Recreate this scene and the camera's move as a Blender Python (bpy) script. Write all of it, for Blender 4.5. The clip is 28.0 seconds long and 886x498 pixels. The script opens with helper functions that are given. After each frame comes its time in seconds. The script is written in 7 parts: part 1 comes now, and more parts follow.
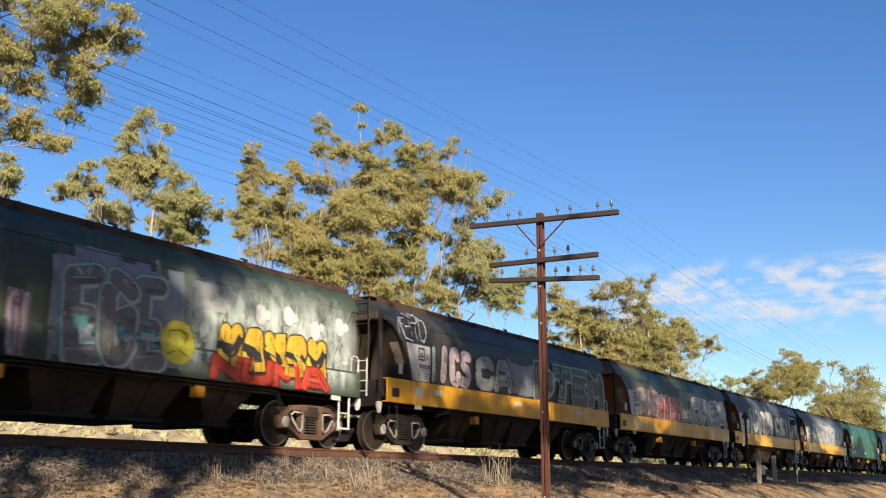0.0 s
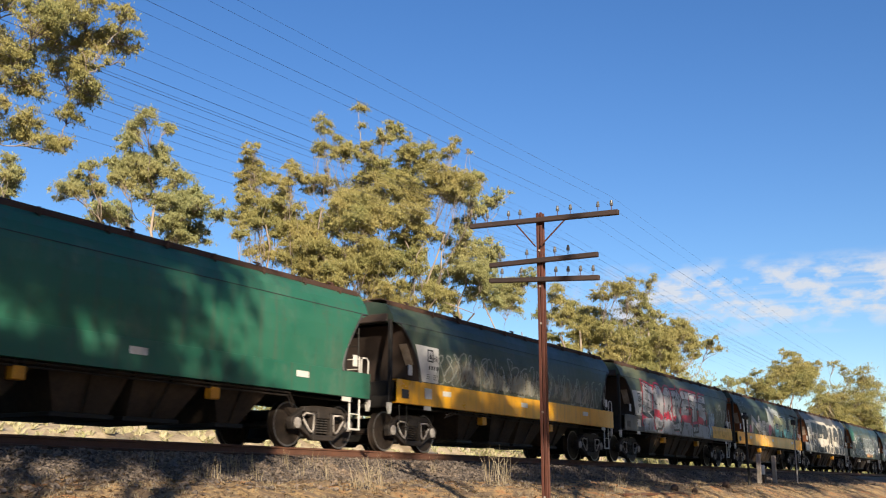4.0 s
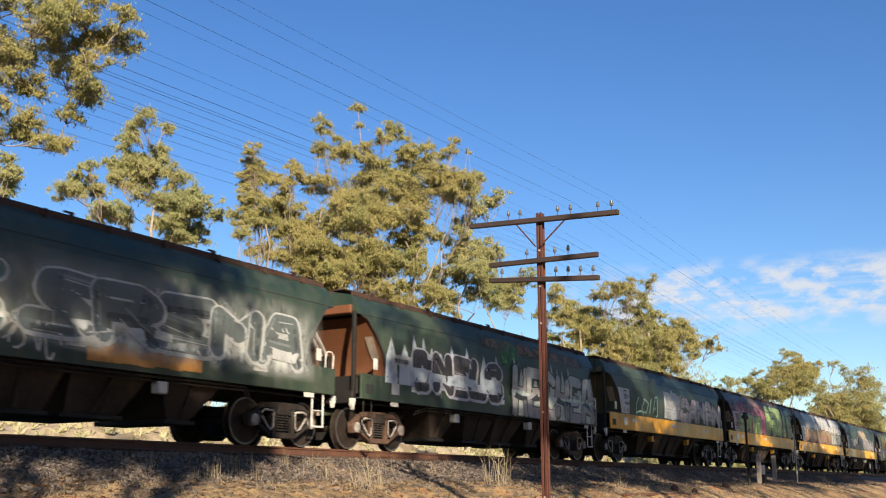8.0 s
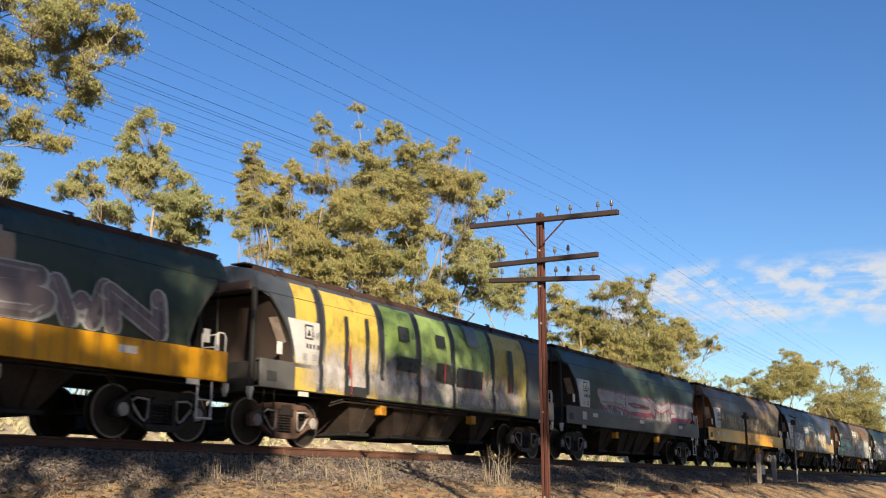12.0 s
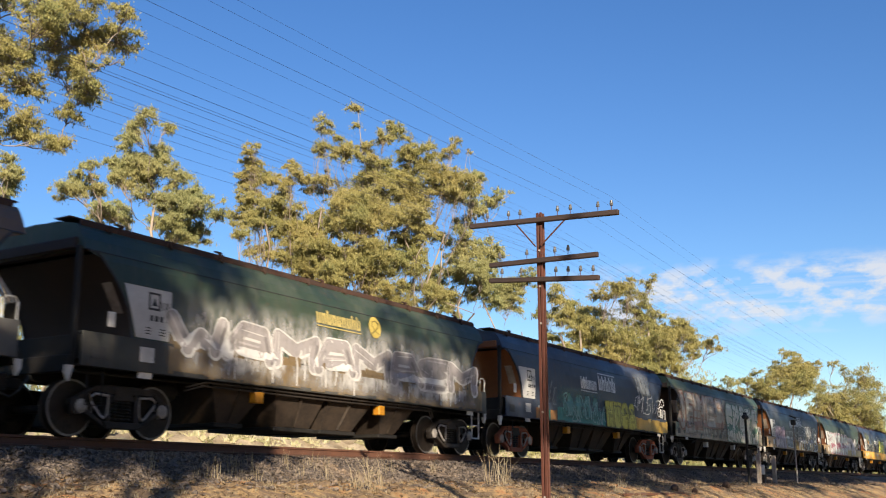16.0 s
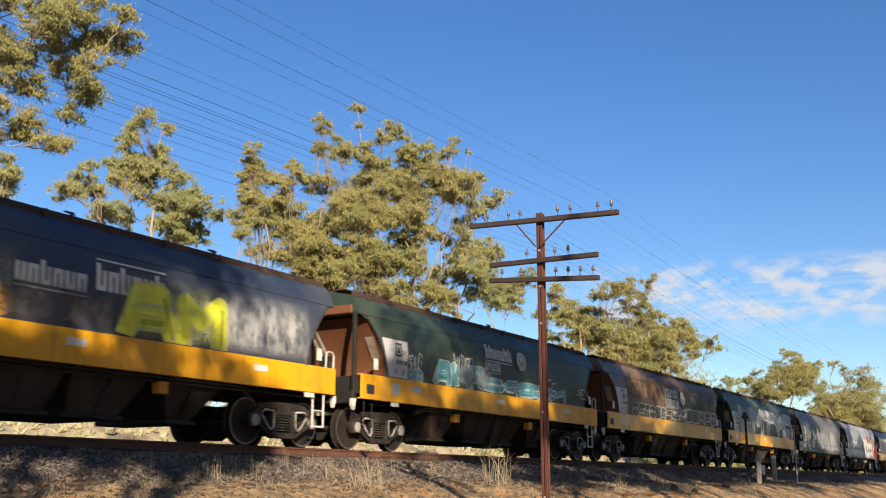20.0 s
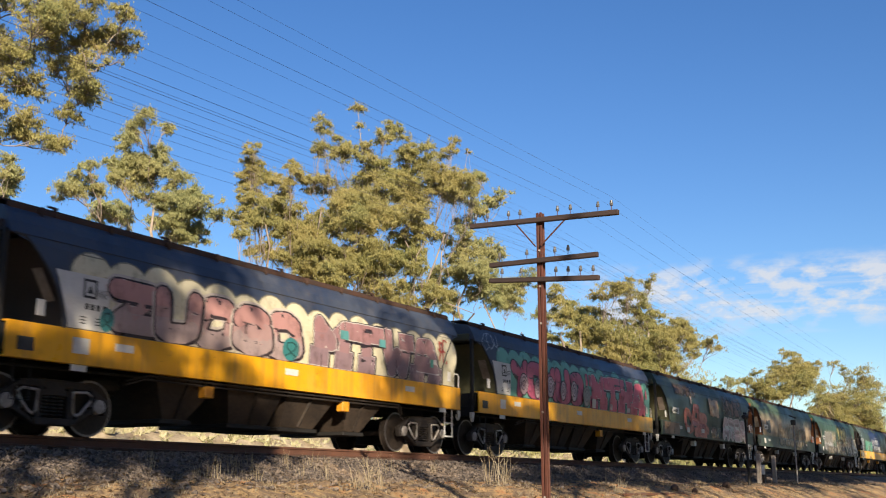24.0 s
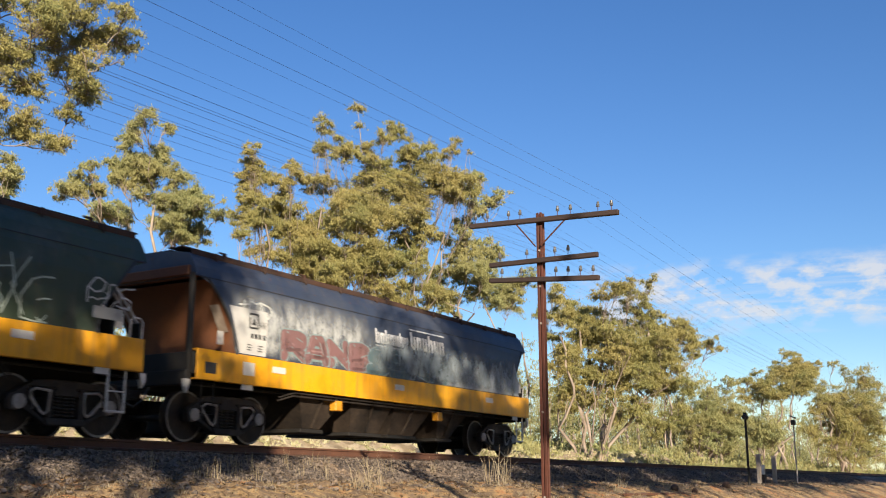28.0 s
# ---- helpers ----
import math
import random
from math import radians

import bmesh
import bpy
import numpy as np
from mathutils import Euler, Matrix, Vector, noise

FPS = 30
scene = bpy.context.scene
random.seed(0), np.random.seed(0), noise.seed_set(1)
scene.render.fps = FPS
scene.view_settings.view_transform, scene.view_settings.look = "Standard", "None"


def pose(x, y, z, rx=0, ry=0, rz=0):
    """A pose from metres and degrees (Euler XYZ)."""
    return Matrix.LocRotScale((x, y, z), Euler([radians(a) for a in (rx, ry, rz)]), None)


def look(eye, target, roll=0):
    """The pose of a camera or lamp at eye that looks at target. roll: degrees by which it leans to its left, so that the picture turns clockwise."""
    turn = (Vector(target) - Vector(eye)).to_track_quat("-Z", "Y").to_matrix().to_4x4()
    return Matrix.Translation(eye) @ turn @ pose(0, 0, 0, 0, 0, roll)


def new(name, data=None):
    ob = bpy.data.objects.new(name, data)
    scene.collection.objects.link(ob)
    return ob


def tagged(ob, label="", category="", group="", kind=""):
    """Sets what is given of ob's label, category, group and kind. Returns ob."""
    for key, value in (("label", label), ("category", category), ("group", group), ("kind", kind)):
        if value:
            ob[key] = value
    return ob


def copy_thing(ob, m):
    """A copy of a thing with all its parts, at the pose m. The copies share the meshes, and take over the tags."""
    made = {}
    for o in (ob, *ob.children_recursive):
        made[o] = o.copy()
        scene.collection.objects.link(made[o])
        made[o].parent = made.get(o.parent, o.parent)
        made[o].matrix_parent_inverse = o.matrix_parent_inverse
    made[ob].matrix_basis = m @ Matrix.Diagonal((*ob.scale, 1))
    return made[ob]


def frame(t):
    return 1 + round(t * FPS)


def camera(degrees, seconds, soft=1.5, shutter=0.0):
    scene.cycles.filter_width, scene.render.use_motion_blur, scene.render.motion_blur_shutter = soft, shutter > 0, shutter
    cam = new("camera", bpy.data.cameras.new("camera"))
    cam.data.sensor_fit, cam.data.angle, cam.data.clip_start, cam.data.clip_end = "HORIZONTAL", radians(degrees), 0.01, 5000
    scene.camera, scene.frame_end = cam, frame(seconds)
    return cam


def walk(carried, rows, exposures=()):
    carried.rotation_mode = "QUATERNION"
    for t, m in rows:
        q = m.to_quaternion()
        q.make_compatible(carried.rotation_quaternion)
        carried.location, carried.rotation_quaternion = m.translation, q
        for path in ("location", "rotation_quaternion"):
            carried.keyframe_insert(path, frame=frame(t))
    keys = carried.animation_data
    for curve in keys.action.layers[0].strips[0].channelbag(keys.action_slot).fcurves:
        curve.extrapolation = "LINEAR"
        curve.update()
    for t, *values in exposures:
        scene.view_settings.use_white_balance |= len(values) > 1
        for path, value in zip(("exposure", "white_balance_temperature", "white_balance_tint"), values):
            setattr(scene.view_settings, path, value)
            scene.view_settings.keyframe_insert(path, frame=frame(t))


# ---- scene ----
# The track runs along X at Y = 0, rail tops at Z = 2.25; the camera stands south of it and looks east-north-east.
EYE = Vector((0.0, -15.05, 1.5))
YAW, PITCH = radians(31.14), math.atan(414 / 1800)
AIM = Vector((math.cos(YAW) * math.cos(PITCH), math.sin(YAW) * math.cos(PITCH), math.sin(PITCH)))
cam = camera(47.07, 28.0, 1.1, 0.11)
walk(cam, [(0.0, look(EYE, EYE + AIM)), (28.0, look(EYE, EYE + AIM))], [(0.0, 1.07), (1.0, 1.02), (2.0, 1.00), (3.0, 1.01), (6.0, 1.06), (8.0, 1.07), (9.0, 1.08), (10.0, 1.03), (12.0, 1.03), (15.0, 1.10), (17.0, 1.09), (19.0, 1.07), (20.0, 1.02), (21.0, 1.01), (24.0, 1.03), (26.0, 1.11), (27.0, 1.12), (28.0, 1.03)])

RAIL = 2.25
SUN_AZ, SUN_EL = radians(226), radians(19)      # direction to the sun, counted from +X towards +Y

# ---- light ----
world = bpy.data.worlds.new("sky")
scene.world = world
world.use_nodes = True
wn = world.node_tree.nodes
wn.clear()
sky = wn.new("ShaderNodeTexSky")
sky.sky_type, sky.sun_disc = "NISHITA", False
sky.sun_elevation, sky.sun_rotation = SUN_EL, math.pi / 2 - SUN_AZ
sky.air_density, sky.dust_density, sky.ozone_density = 1.0, 0.3, 3.0
bg = wn.new("ShaderNodeBackground")
bg.inputs["Strength"].default_value = 0.075
wout = wn.new("ShaderNodeOutputWorld")
hue = wn.new("ShaderNodeHueSaturation")
hue.inputs["Saturation"].default_value = 1.22
hue.inputs["Hue"].default_value = 0.511
world.node_tree.links.new(sky.outputs[0], hue.inputs["Color"])
world.node_tree.links.new(hue.outputs[0], bg.inputs["Color"])
world.node_tree.links.new(bg.outputs[0], wout.inputs["Surface"])
sun = new("sun", bpy.data.lights.new("sun", "SUN"))
sun.data.energy, sun.data.angle, sun.data.color = 4.9, radians(0.55), (1.0, 0.86, 0.66)
SUN_DIR = Vector((math.cos(SUN_AZ) * math.cos(SUN_EL), math.sin(SUN_AZ) * math.cos(SUN_EL), math.sin(SUN_EL)))
sun.matrix_basis = look(SUN_DIR * 60, (0, 0, 0))


# ---- materials ----
COLOR_SCALE = 0.84                                     # even factor that darkens base colours, so that shade renders deeper


class Nodes:
    """Short notation for a node material."""

    def __init__(self, name):
        self.mat = bpy.data.materials.new(name)
        self.mat.use_nodes = True
        self.tree = self.mat.node_tree
        self.tree.nodes.clear()
        self.out = self.tree.nodes.new("ShaderNodeOutputMaterial")

    def add(self, kind, **inputs):
        n = self.tree.nodes.new("ShaderNode" + kind)
        for key, v in inputs.items():
            self.put(n, key.replace("_", " "), v)
        return n

    def put(self, n, key, v):
        socket = n.inputs[int(key)] if key.isdigit() else n.inputs[key]
        if isinstance(v, bpy.types.NodeSocket):
            self.tree.links.new(v, socket)
        elif isinstance(v, (tuple, list)) and len(v) == 3 and socket.type == "RGBA":
            socket.default_value = (*v, 1)
        else:
            socket.default_value = v

    def coords(self, stretch=(1, 1, 1), shift=False):
        c = self.add("TexCoord").outputs["Object"]
        m = self.add("Mapping", Vector=c, Scale=stretch)
        if shift:
            r = self.add("ObjectInfo").outputs["Random"]
            v = self.add("CombineXYZ", X=self.math("MULTIPLY", r, 91.0), Y=self.math("MULTIPLY", r, 37.0))
            self.put(m, "Location", v.outputs[0])
        return m.outputs[0]

    def noise(self, vec, scale, detail=5.0, rough=0.6):
        return self.add("TexNoise", Vector=vec, Scale=scale, Detail=detail, Roughness=rough).outputs["Fac"]

    def math(self, op, a, b=0.0):
        n = self.add("Math")
        n.operation = op
        self.put(n, "0", a), self.put(n, "1", b)
        return n.outputs[0]

    def step(self, fac, lo, hi):
        n = self.add("MapRange")
        self.put(n, "0", fac), self.put(n, "1", lo), self.put(n, "2", hi)
        return n.outputs[0]

    def mix(self, fac, a, b, mode="MIX"):
        n = self.add("Mix")
        n.data_type, n.blend_type = "RGBA", mode
        self.put(n, "0", fac), self.put(n, "6", a), self.put(n, "7", b)
        return n.outputs[2]

    def finish(self, color, rough=0.7, metal=0.0, bump=None, strength=0.3, distance=0.02, spec=0.5):
        b = self.add("BsdfPrincipled")
        self.put(b, "Base Color", color), self.put(b, "Roughness", rough), self.put(b, "Metallic", metal)
        self.put(b, "Specular IOR Level", spec)
        if bump is not None:
            self.put(b, "Normal", self.add("Bump", Height=bump, Strength=strength, Distance=distance).outputs[0])
        self.tree.links.new(b.outputs[0], self.out.inputs["Surface"])
        return self.mat


def plain(name, a, b, scale=2.0, fine=25.0, rough=0.7, metal=0.0, strength=0.3, distance=0.01, stretch=(1, 1, 1), spec=0.4):
    """Two colours mixed at two scales, with fine relief."""
    a, b = tuple(COLOR_SCALE * c for c in a), tuple(COLOR_SCALE * c for c in b)
    n = Nodes(name)
    v = n.coords(stretch, True)
    big, small = n.noise(v, scale), n.noise(v, fine, 3.0)
    f = n.step(n.math("ADD", n.math("MULTIPLY", big, 0.7), n.math("MULTIPLY", small, 0.3)), 0.35, 0.65)
    return n.finish(n.mix(f, a, b), n.step(big, 0.2, 1.0) if rough is None else rough, metal, small, strength, distance, spec)


def wagon_paint(name, base, faded, over=None, amount=0.5, z0=1.7, z1=3.0, scale=0.6, rough=0.45):
    """Old gloss paint under grime: fading, streaks that run down, rust specks, and sprayed patches of another colour."""
    base, faded = tuple(COLOR_SCALE * c for c in base), tuple(COLOR_SCALE * c for c in faded)
    n = Nodes(name)
    v = n.coords((1, 1, 1), True)
    streak = n.noise(n.coords((2.2, 2.2, 0.12), True), 3.0, 4.0)
    big, fine = n.noise(v, 0.5), n.noise(v, 22.0, 4.0)
    col = n.mix(n.step(big, 0.38, 0.68), base, faded)
    dust = n.math("MULTIPLY", n.step(n.noise(v, 0.9, 6.0, 0.7), 0.50, 0.72), n.step(n.noise(n.coords((1.2, 1.2, 0.5), True), 3.5, 5.0), 0.3, 0.65))
    col = n.mix(n.math("MULTIPLY", dust, 0.5), col, tuple(0.55 * c + w for c, w in zip(base, (0.11, 0.10, 0.085))))
    col = n.mix(n.math("MULTIPLY", n.step(streak, 0.5, 0.75), 0.45), col, (0.075, 0.062, 0.05))
    col = n.mix(n.math("MULTIPLY", n.step(n.noise(v, 1.3, 5.0, 0.65), 0.55, 0.7), 0.5), col, tuple(0.45 * c for c in base))
    if over:
        z = n.add("SeparateXYZ", Vector=n.add("TexCoord").outputs["Object"]).outputs[2]
        zone = n.math("MULTIPLY", n.step(z, z0 - 0.05, z0 + 0.1), n.step(z, z1 + 0.25, z1 - 0.25))
        patch = n.noise(v, scale, 3.0, 0.5)
        edge = n.math("ADD", patch, n.math("MULTIPLY", n.math("SUBTRACT", fine, 0.5), 0.08))
        mask = n.math("MULTIPLY", zone, n.step(edge, 0.62 - amount * 0.3, 0.65 - amount * 0.3))
        col = n.mix(mask, col, n.mix(n.step(n.noise(v, 2.0), 0.4, 0.62), over, tuple(c * 0.62 for c in over)))
    rust = n.step(n.noise(v, 7.0, 6.0, 0.7), 0.63, 0.72)
    col = n.mix(n.math("MULTIPLY", rust, 0.6), col, (0.13, 0.05, 0.025))
    return n.finish(col, n.step(big, -0.6 + rough, 0.6 + rough), 0.0, fine, 0.12, 0.01, 0.5)


def spray(name, color, wear=0.25):
    """Spray paint with thin spots and grime."""
    color = tuple(COLOR_SCALE * c for c in color)
    n = Nodes(name)
    v = n.coords((1, 1, 1), True)
    f = n.step(n.noise(v, 1.4, 4.0), 0.42, 0.75)
    dark = tuple(c * 0.55 + 0.02 for c in color)
    col = n.mix(n.math("MULTIPLY", f, wear * 2), color, dark)
    thin = n.step(n.math("ADD", n.math("MULTIPLY", n.noise(v, 2.3, 6.0, 0.7), 0.7), n.math("MULTIPLY", n.noise(n.coords((6, 6, 0.5), True), 2.0, 4.0), 0.3)), 0.50, 0.68)
    n.finish(col, 0.5, 0.0, n.noise(v, 30.0), 0.08, 0.005, 0.4)
    paint = n.out.inputs["Surface"].links[0].from_socket
    m = n.add("MixShader")
    n.put(m, "0", n.math("MULTIPLY", thin, 0.55)), n.put(m, "1", paint), n.put(m, "2", n.add("BsdfTransparent").outputs[0])
    n.tree.links.new(m.outputs[0], n.out.inputs["Surface"])
    return n.mat


def spray_fog(name, color):
    """A sprayed haze with soft edges and thin spots."""
    color = tuple(COLOR_SCALE * c for c in color)
    n = Nodes(name)
    g = n.add("SeparateXYZ", Vector=n.add("TexCoord").outputs["Generated"])
    v = n.coords((1.6, 1.6, 0.7), True)
    x, z = g.outputs[0], g.outputs[2]
    big, fine = n.noise(v, 1.7, 5.0, 0.65), n.noise(v, 9.0, 4.0, 0.7)
    fade = n.math("MULTIPLY", n.math("MULTIPLY", n.step(x, 0.0, 0.12), n.step(x, 1.0, 0.88)), n.math("MULTIPLY", n.step(z, 0.0, 0.16), n.step(z, 1.0, 0.62)))
    body = n.math("ADD", n.math("MULTIPLY", big, 0.7), n.math("MULTIPLY", fine, 0.3))
    mask = n.math("MULTIPLY", fade, n.step(body, 0.36, 0.56))
    col = n.mix(n.step(n.noise(v, 3.0), 0.35, 0.7), color, tuple(c * 0.6 for c in color))
    d = n.add("BsdfPrincipled", Base_Color=col, Roughness=0.6)
    m = n.add("MixShader")
    n.put(m, "0", n.math("MULTIPLY", mask, 0.92)), n.put(m, "1", n.add("BsdfTransparent").outputs[0]), n.put(m, "2", d.outputs[0])
    n.tree.links.new(m.outputs[0], n.out.inputs["Surface"])
    return n.mat


YELLOW = wagon_paint("yellow sill paint", (0.86, 0.41, 0.004), (0.78, 0.35, 0.006), rough=0.6)
RUST = plain("rusty slope sheet steel", (0.20, 0.075, 0.028), (0.13, 0.05, 0.024), 0.8, 18, 0.75, 0.0, 0.25)
DARK = plain("grimy black steel", (0.010, 0.0095, 0.009), (0.020, 0.017, 0.015), 1.5, 20, 0.7, 0.0, 0.3)
HOPPER = plain("dusty brown hopper steel", (0.072, 0.049, 0.034), (0.008, 0.006, 0.005), 0.9, 14, 0.75, 0.0, 0.25)
BOGIE = plain("dusty cast bogie steel", (0.05, 0.038, 0.032), (0.009, 0.008, 0.0075), 2.5, 24, 0.7, 0.1, 0.35)
RUSTBOGIE = plain("rust red bogie casting", (0.16, 0.088, 0.058), (0.06, 0.034, 0.024), 2.5, 24, 0.75, 0.0, 0.35)
RIM = plain("pale dusty casting edge", (0.48, 0.44, 0.41), (0.24, 0.21, 0.19), 4, 30, 0.65, 0.0, 0.25)
REDBOGIE = plain("red oxide bogie casting", (0.44, 0.115, 0.05), (0.24, 0.075, 0.04), 2.5, 24, 0.75, 0.0, 0.35)
CAP = plain("pale dusty bearing cap", (0.44, 0.41, 0.38), (0.2, 0.17, 0.15), 5, 30, 0.6, 0.0, 0.2)
WHEEL = plain("brown rusted wheel steel", (0.055, 0.039, 0.031), (0.016, 0.013, 0.011), 4, 30, 0.6, 0.3, 0.2)
TREAD = plain("bright worn wheel tread", (0.30, 0.28, 0.27), (0.2, 0.18, 0.17), 5, 40, 0.45, 0.8, 0.1)
WHITE = plain("dirty white paint", (0.72, 0.70, 0.66), (0.52, 0.49, 0.45), 4, 30, 0.55, 0.0, 0.1)
POSTPAINT = plain("weathered pale post paint", (0.42, 0.36, 0.30), (0.26, 0.22, 0.18), 3, 25, 0.8, 0.0, 0.3)
BOARD = plain("pale grey data board paint", (0.66, 0.65, 0.63), (0.5, 0.49, 0.47), 2.5, 25, 0.5, 0.0, 0.1)
# darker and browner than the data board paint
NOTICE = plain("dull brown notice paint", (0.40, 0.33, 0.27), (0.22, 0.16, 0.12), 4, 25, 0.6, 0.0, 0.1)
INK = plain("black stencil paint", (0.025, 0.025, 0.028), (0.05, 0.05, 0.05), 4, 30, 0.6, 0.0, 0.1)
AMBER = plain("yellow gear box paint", (0.78, 0.36, 0.02), (0.5, 0.2, 0.02), 5, 30, 0.5, 0.0, 0.15)
RAILSTEEL = plain("rust brown rail steel", (0.145, 0.062, 0.036), (0.09, 0.042, 0.028), 3, 30, 0.75, 0.0, 0.3)
POLESTEEL = plain("oxide red pole steel", (0.115, 0.036, 0.022), (0.07, 0.025, 0.017), 3, 28, 0.65, 0.1, 0.3)
ARMWOOD = plain("weathered dark timber", (0.055, 0.034, 0.030), (0.03, 0.02, 0.018), 3, 30, 0.85, 0.0, 0.5, 0.01, (1, 0.2, 1))
PORCELAIN = plain("glazed insulator", (0.17, 0.17, 0.175), (0.10, 0.10, 0.10), 6, 40, 0.25, 0.0, 0.05)
WIRE = plain("dull line wire", (0.10, 0.11, 0.13), (0.06, 0.065, 0.08), 3, 30, 0.6, 0.3, 0.1)
SLEEPER = plain("old hardwood sleeper", (0.10, 0.058, 0.04), (0.06, 0.038, 0.028), 2, 20, 0.9, 0.0, 0.5)


def build_leaf(name, a, b, c):
    a, b, c = (tuple(COLOR_SCALE * q for q in col) for col in (a, b, c))
    n = Nodes(name)
    rnd = n.add("NewGeometry").outputs["Random Per Island"]
    v = n.coords()
    zone = n.step(n.noise(v, 0.45, 2.0), 0.36, 0.64)
    col = n.mix(zone, n.mix(rnd, a, b), n.mix(rnd, c, b))
    d = n.add("BsdfPrincipled", Base_Color=col, Roughness=0.55)
    n.put(d, "Specular IOR Level", 0.25)
    t = n.add("BsdfTranslucent", Color=n.mix(0.5, col, (0.20, 0.17, 0.03)))
    m = n.add("MixShader")
    n.put(m, "0", 0.3), n.put(m, "1", d.outputs[0]), n.put(m, "2", t.outputs[0])
    n.tree.links.new(m.outputs[0], n.out.inputs["Surface"])
    return n.mat


LEAF = build_leaf("gum leaves", (0.175, 0.205, 0.08), (0.48, 0.435, 0.165), (0.40, 0.315, 0.122))
LEAF_COOL = build_leaf("green gum leaves", (0.19, 0.235, 0.11), (0.47, 0.46, 0.20), (0.41, 0.35, 0.15))
BARK = plain("pale smooth gum bark", (0.42, 0.345, 0.28), (0.17, 0.125, 0.095), 1.2, 9, 0.85, 0.0, 0.4, 0.02, (1, 1, 0.35))
BANK = build_leaf("pale dry bank grass", (0.52, 0.46, 0.27), (0.62, 0.56, 0.36), (0.36, 0.37, 0.17))
STRAW = build_leaf("dry straw grass", (0.30, 0.235, 0.145), (0.42, 0.35, 0.24), (0.24, 0.18, 0.11))


# ---- mesh building ----
class Shape:
    """Collects vertices and faces; faces carry a material index."""

    def __init__(self):
        self.v, self.f, self.m = [], [], []

    def face(self, pts, m=0):
        k = len(self.v)
        self.v += [tuple(p) for p in pts]
        self.f.append(tuple(range(k, k + len(pts))))
        self.m.append(m)

    def box(self, x0, x1, y0, y1, z0, z1, m=0):
        k = len(self.v)
        self.v += [(x, y, z) for x in (x0, x1) for y in (y0, y1) for z in (z0, z1)]
        for q in ((0, 1, 3, 2), (4, 6, 7, 5), (0, 4, 5, 1), (2, 3, 7, 6), (0, 2, 6, 4), (1, 5, 7, 3)):
            self.f.append(tuple(k + i for i in q))
            self.m.append(m)
        return self

    def beam(self, p, q, w, h=None, m=0):
        """A square bar from p to q."""
        return self.tube([p, q], [w * 0.7071, w * 0.7071], 4, m, math.pi / 4)

    def tube(self, pts, radii, n=8, m=0, twist=0.0):
        pts = [Vector(p) for p in pts]
        k0 = len(self.v)
        for i, p in enumerate(pts):
            d = (pts[min(i + 1, len(pts) - 1)] - pts[max(i - 1, 0)]).normalized()
            up = Vector((0, 0, 1)) if abs(d.z) < 0.9 else Vector((0, 1, 0))
            a = d.cross(up).normalized()
            b = a.cross(d)
            for j in range(n):
                t = twist + 2 * math.pi * j / n
                self.v.append(tuple(p + (a * math.cos(t) + b * math.sin(t)) * radii[i]))
        for i in range(len(pts) - 1):
            for j in range(n):
                a, b = k0 + i * n + j, k0 + i * n + (j + 1) % n
                self.f.append((a, b, b + n, a + n))
                self.m.append(m)
        self.f += [tuple(k0 + j for j in reversed(range(n))), tuple(k0 + (len(pts) - 1) * n + j for j in range(n))]
        self.m += [m, m]
        return self

    def lathe(self, center, axis, profile, n=16, m=0, cap=True):
        """Profile of (along, radius) turned round the axis 'x', 'y' or 'z'."""
        c, k0 = Vector(center), len(self.v)
        for along, r in profile:
            for j in range(n):
                t = 2 * math.pi * j / n
                q = {"x": (along, r * math.cos(t), r * math.sin(t)), "y": (r * math.cos(t), along, r * math.sin(t)), "z": (r * math.cos(t), r * math.sin(t), along)}[axis]
                self.v.append(tuple(c + Vector(q)))
        for i in range(len(profile) - 1):
            for j in range(n):
                a, b = k0 + i * n + j, k0 + i * n + (j + 1) % n
                self.f.append((a, b, b + n, a + n))
                self.m.append(m)
        if not cap:
            return self
        last = k0 + (len(profile) - 1) * n
        self.f += [tuple(k0 + j for j in reversed(range(n))), tuple(last + j for j in range(n))]
        self.m += [m, m]
        return self

    def slab(self, outline, y0, y1, m=0):
        """An outline of (x, z) points given thickness along y."""
        k, n = len(self.v), len(outline)
        self.v += [(x, y0, z) for x, z in outline] + [(x, y1, z) for x, z in outline]
        self.f += [tuple(range(k, k + n)), tuple(reversed(range(k + n, k + 2 * n)))]
        self.f += [(k + i, k + n + i, k + n + (i + 1) % n, k + (i + 1) % n) for i in range(n)]
        self.m += [m] * (n + 2)
        return self

    def rolled(self, outline, x0, x1, m=0):
        """A rolled section: an outline of (y, z) points drawn out along x."""
        k, n = len(self.v), len(outline)
        self.v += [(x0, y, z) for y, z in outline] + [(x1, y, z) for y, z in outline]
        self.f += [tuple(range(k, k + n)), tuple(reversed(range(k + n, k + 2 * n)))]
        self.f += [(k + i, k + n + i, k + n + (i + 1) % n, k + (i + 1) % n) for i in range(n)]
        self.m += [m] * (n + 2)
        return self

    def mesh(self, name, materials, bevel=0.0, smooth=False):
        me = bpy.data.meshes.new(name)
        me.from_pydata(self.v, [], self.f)
        for mt in materials if isinstance(materials, (list, tuple)) else [materials]:
            me.materials.append(mt)
        me.polygons.foreach_set("material_index", self.m)
        bm = bmesh.new()
        bm.from_mesh(me)
        bmesh.ops.recalc_face_normals(bm, faces=bm.faces)
        if bevel:
            bmesh.ops.remove_doubles(bm, verts=bm.verts, dist=1e-5)
            sharp = [e for e in bm.edges if len(e.link_faces) == 2 and e.calc_face_angle(0) > 0.6]
            bmesh.ops.bevel(bm, geom=sharp, offset=bevel, segments=1, affect="EDGES", profile=0.5)
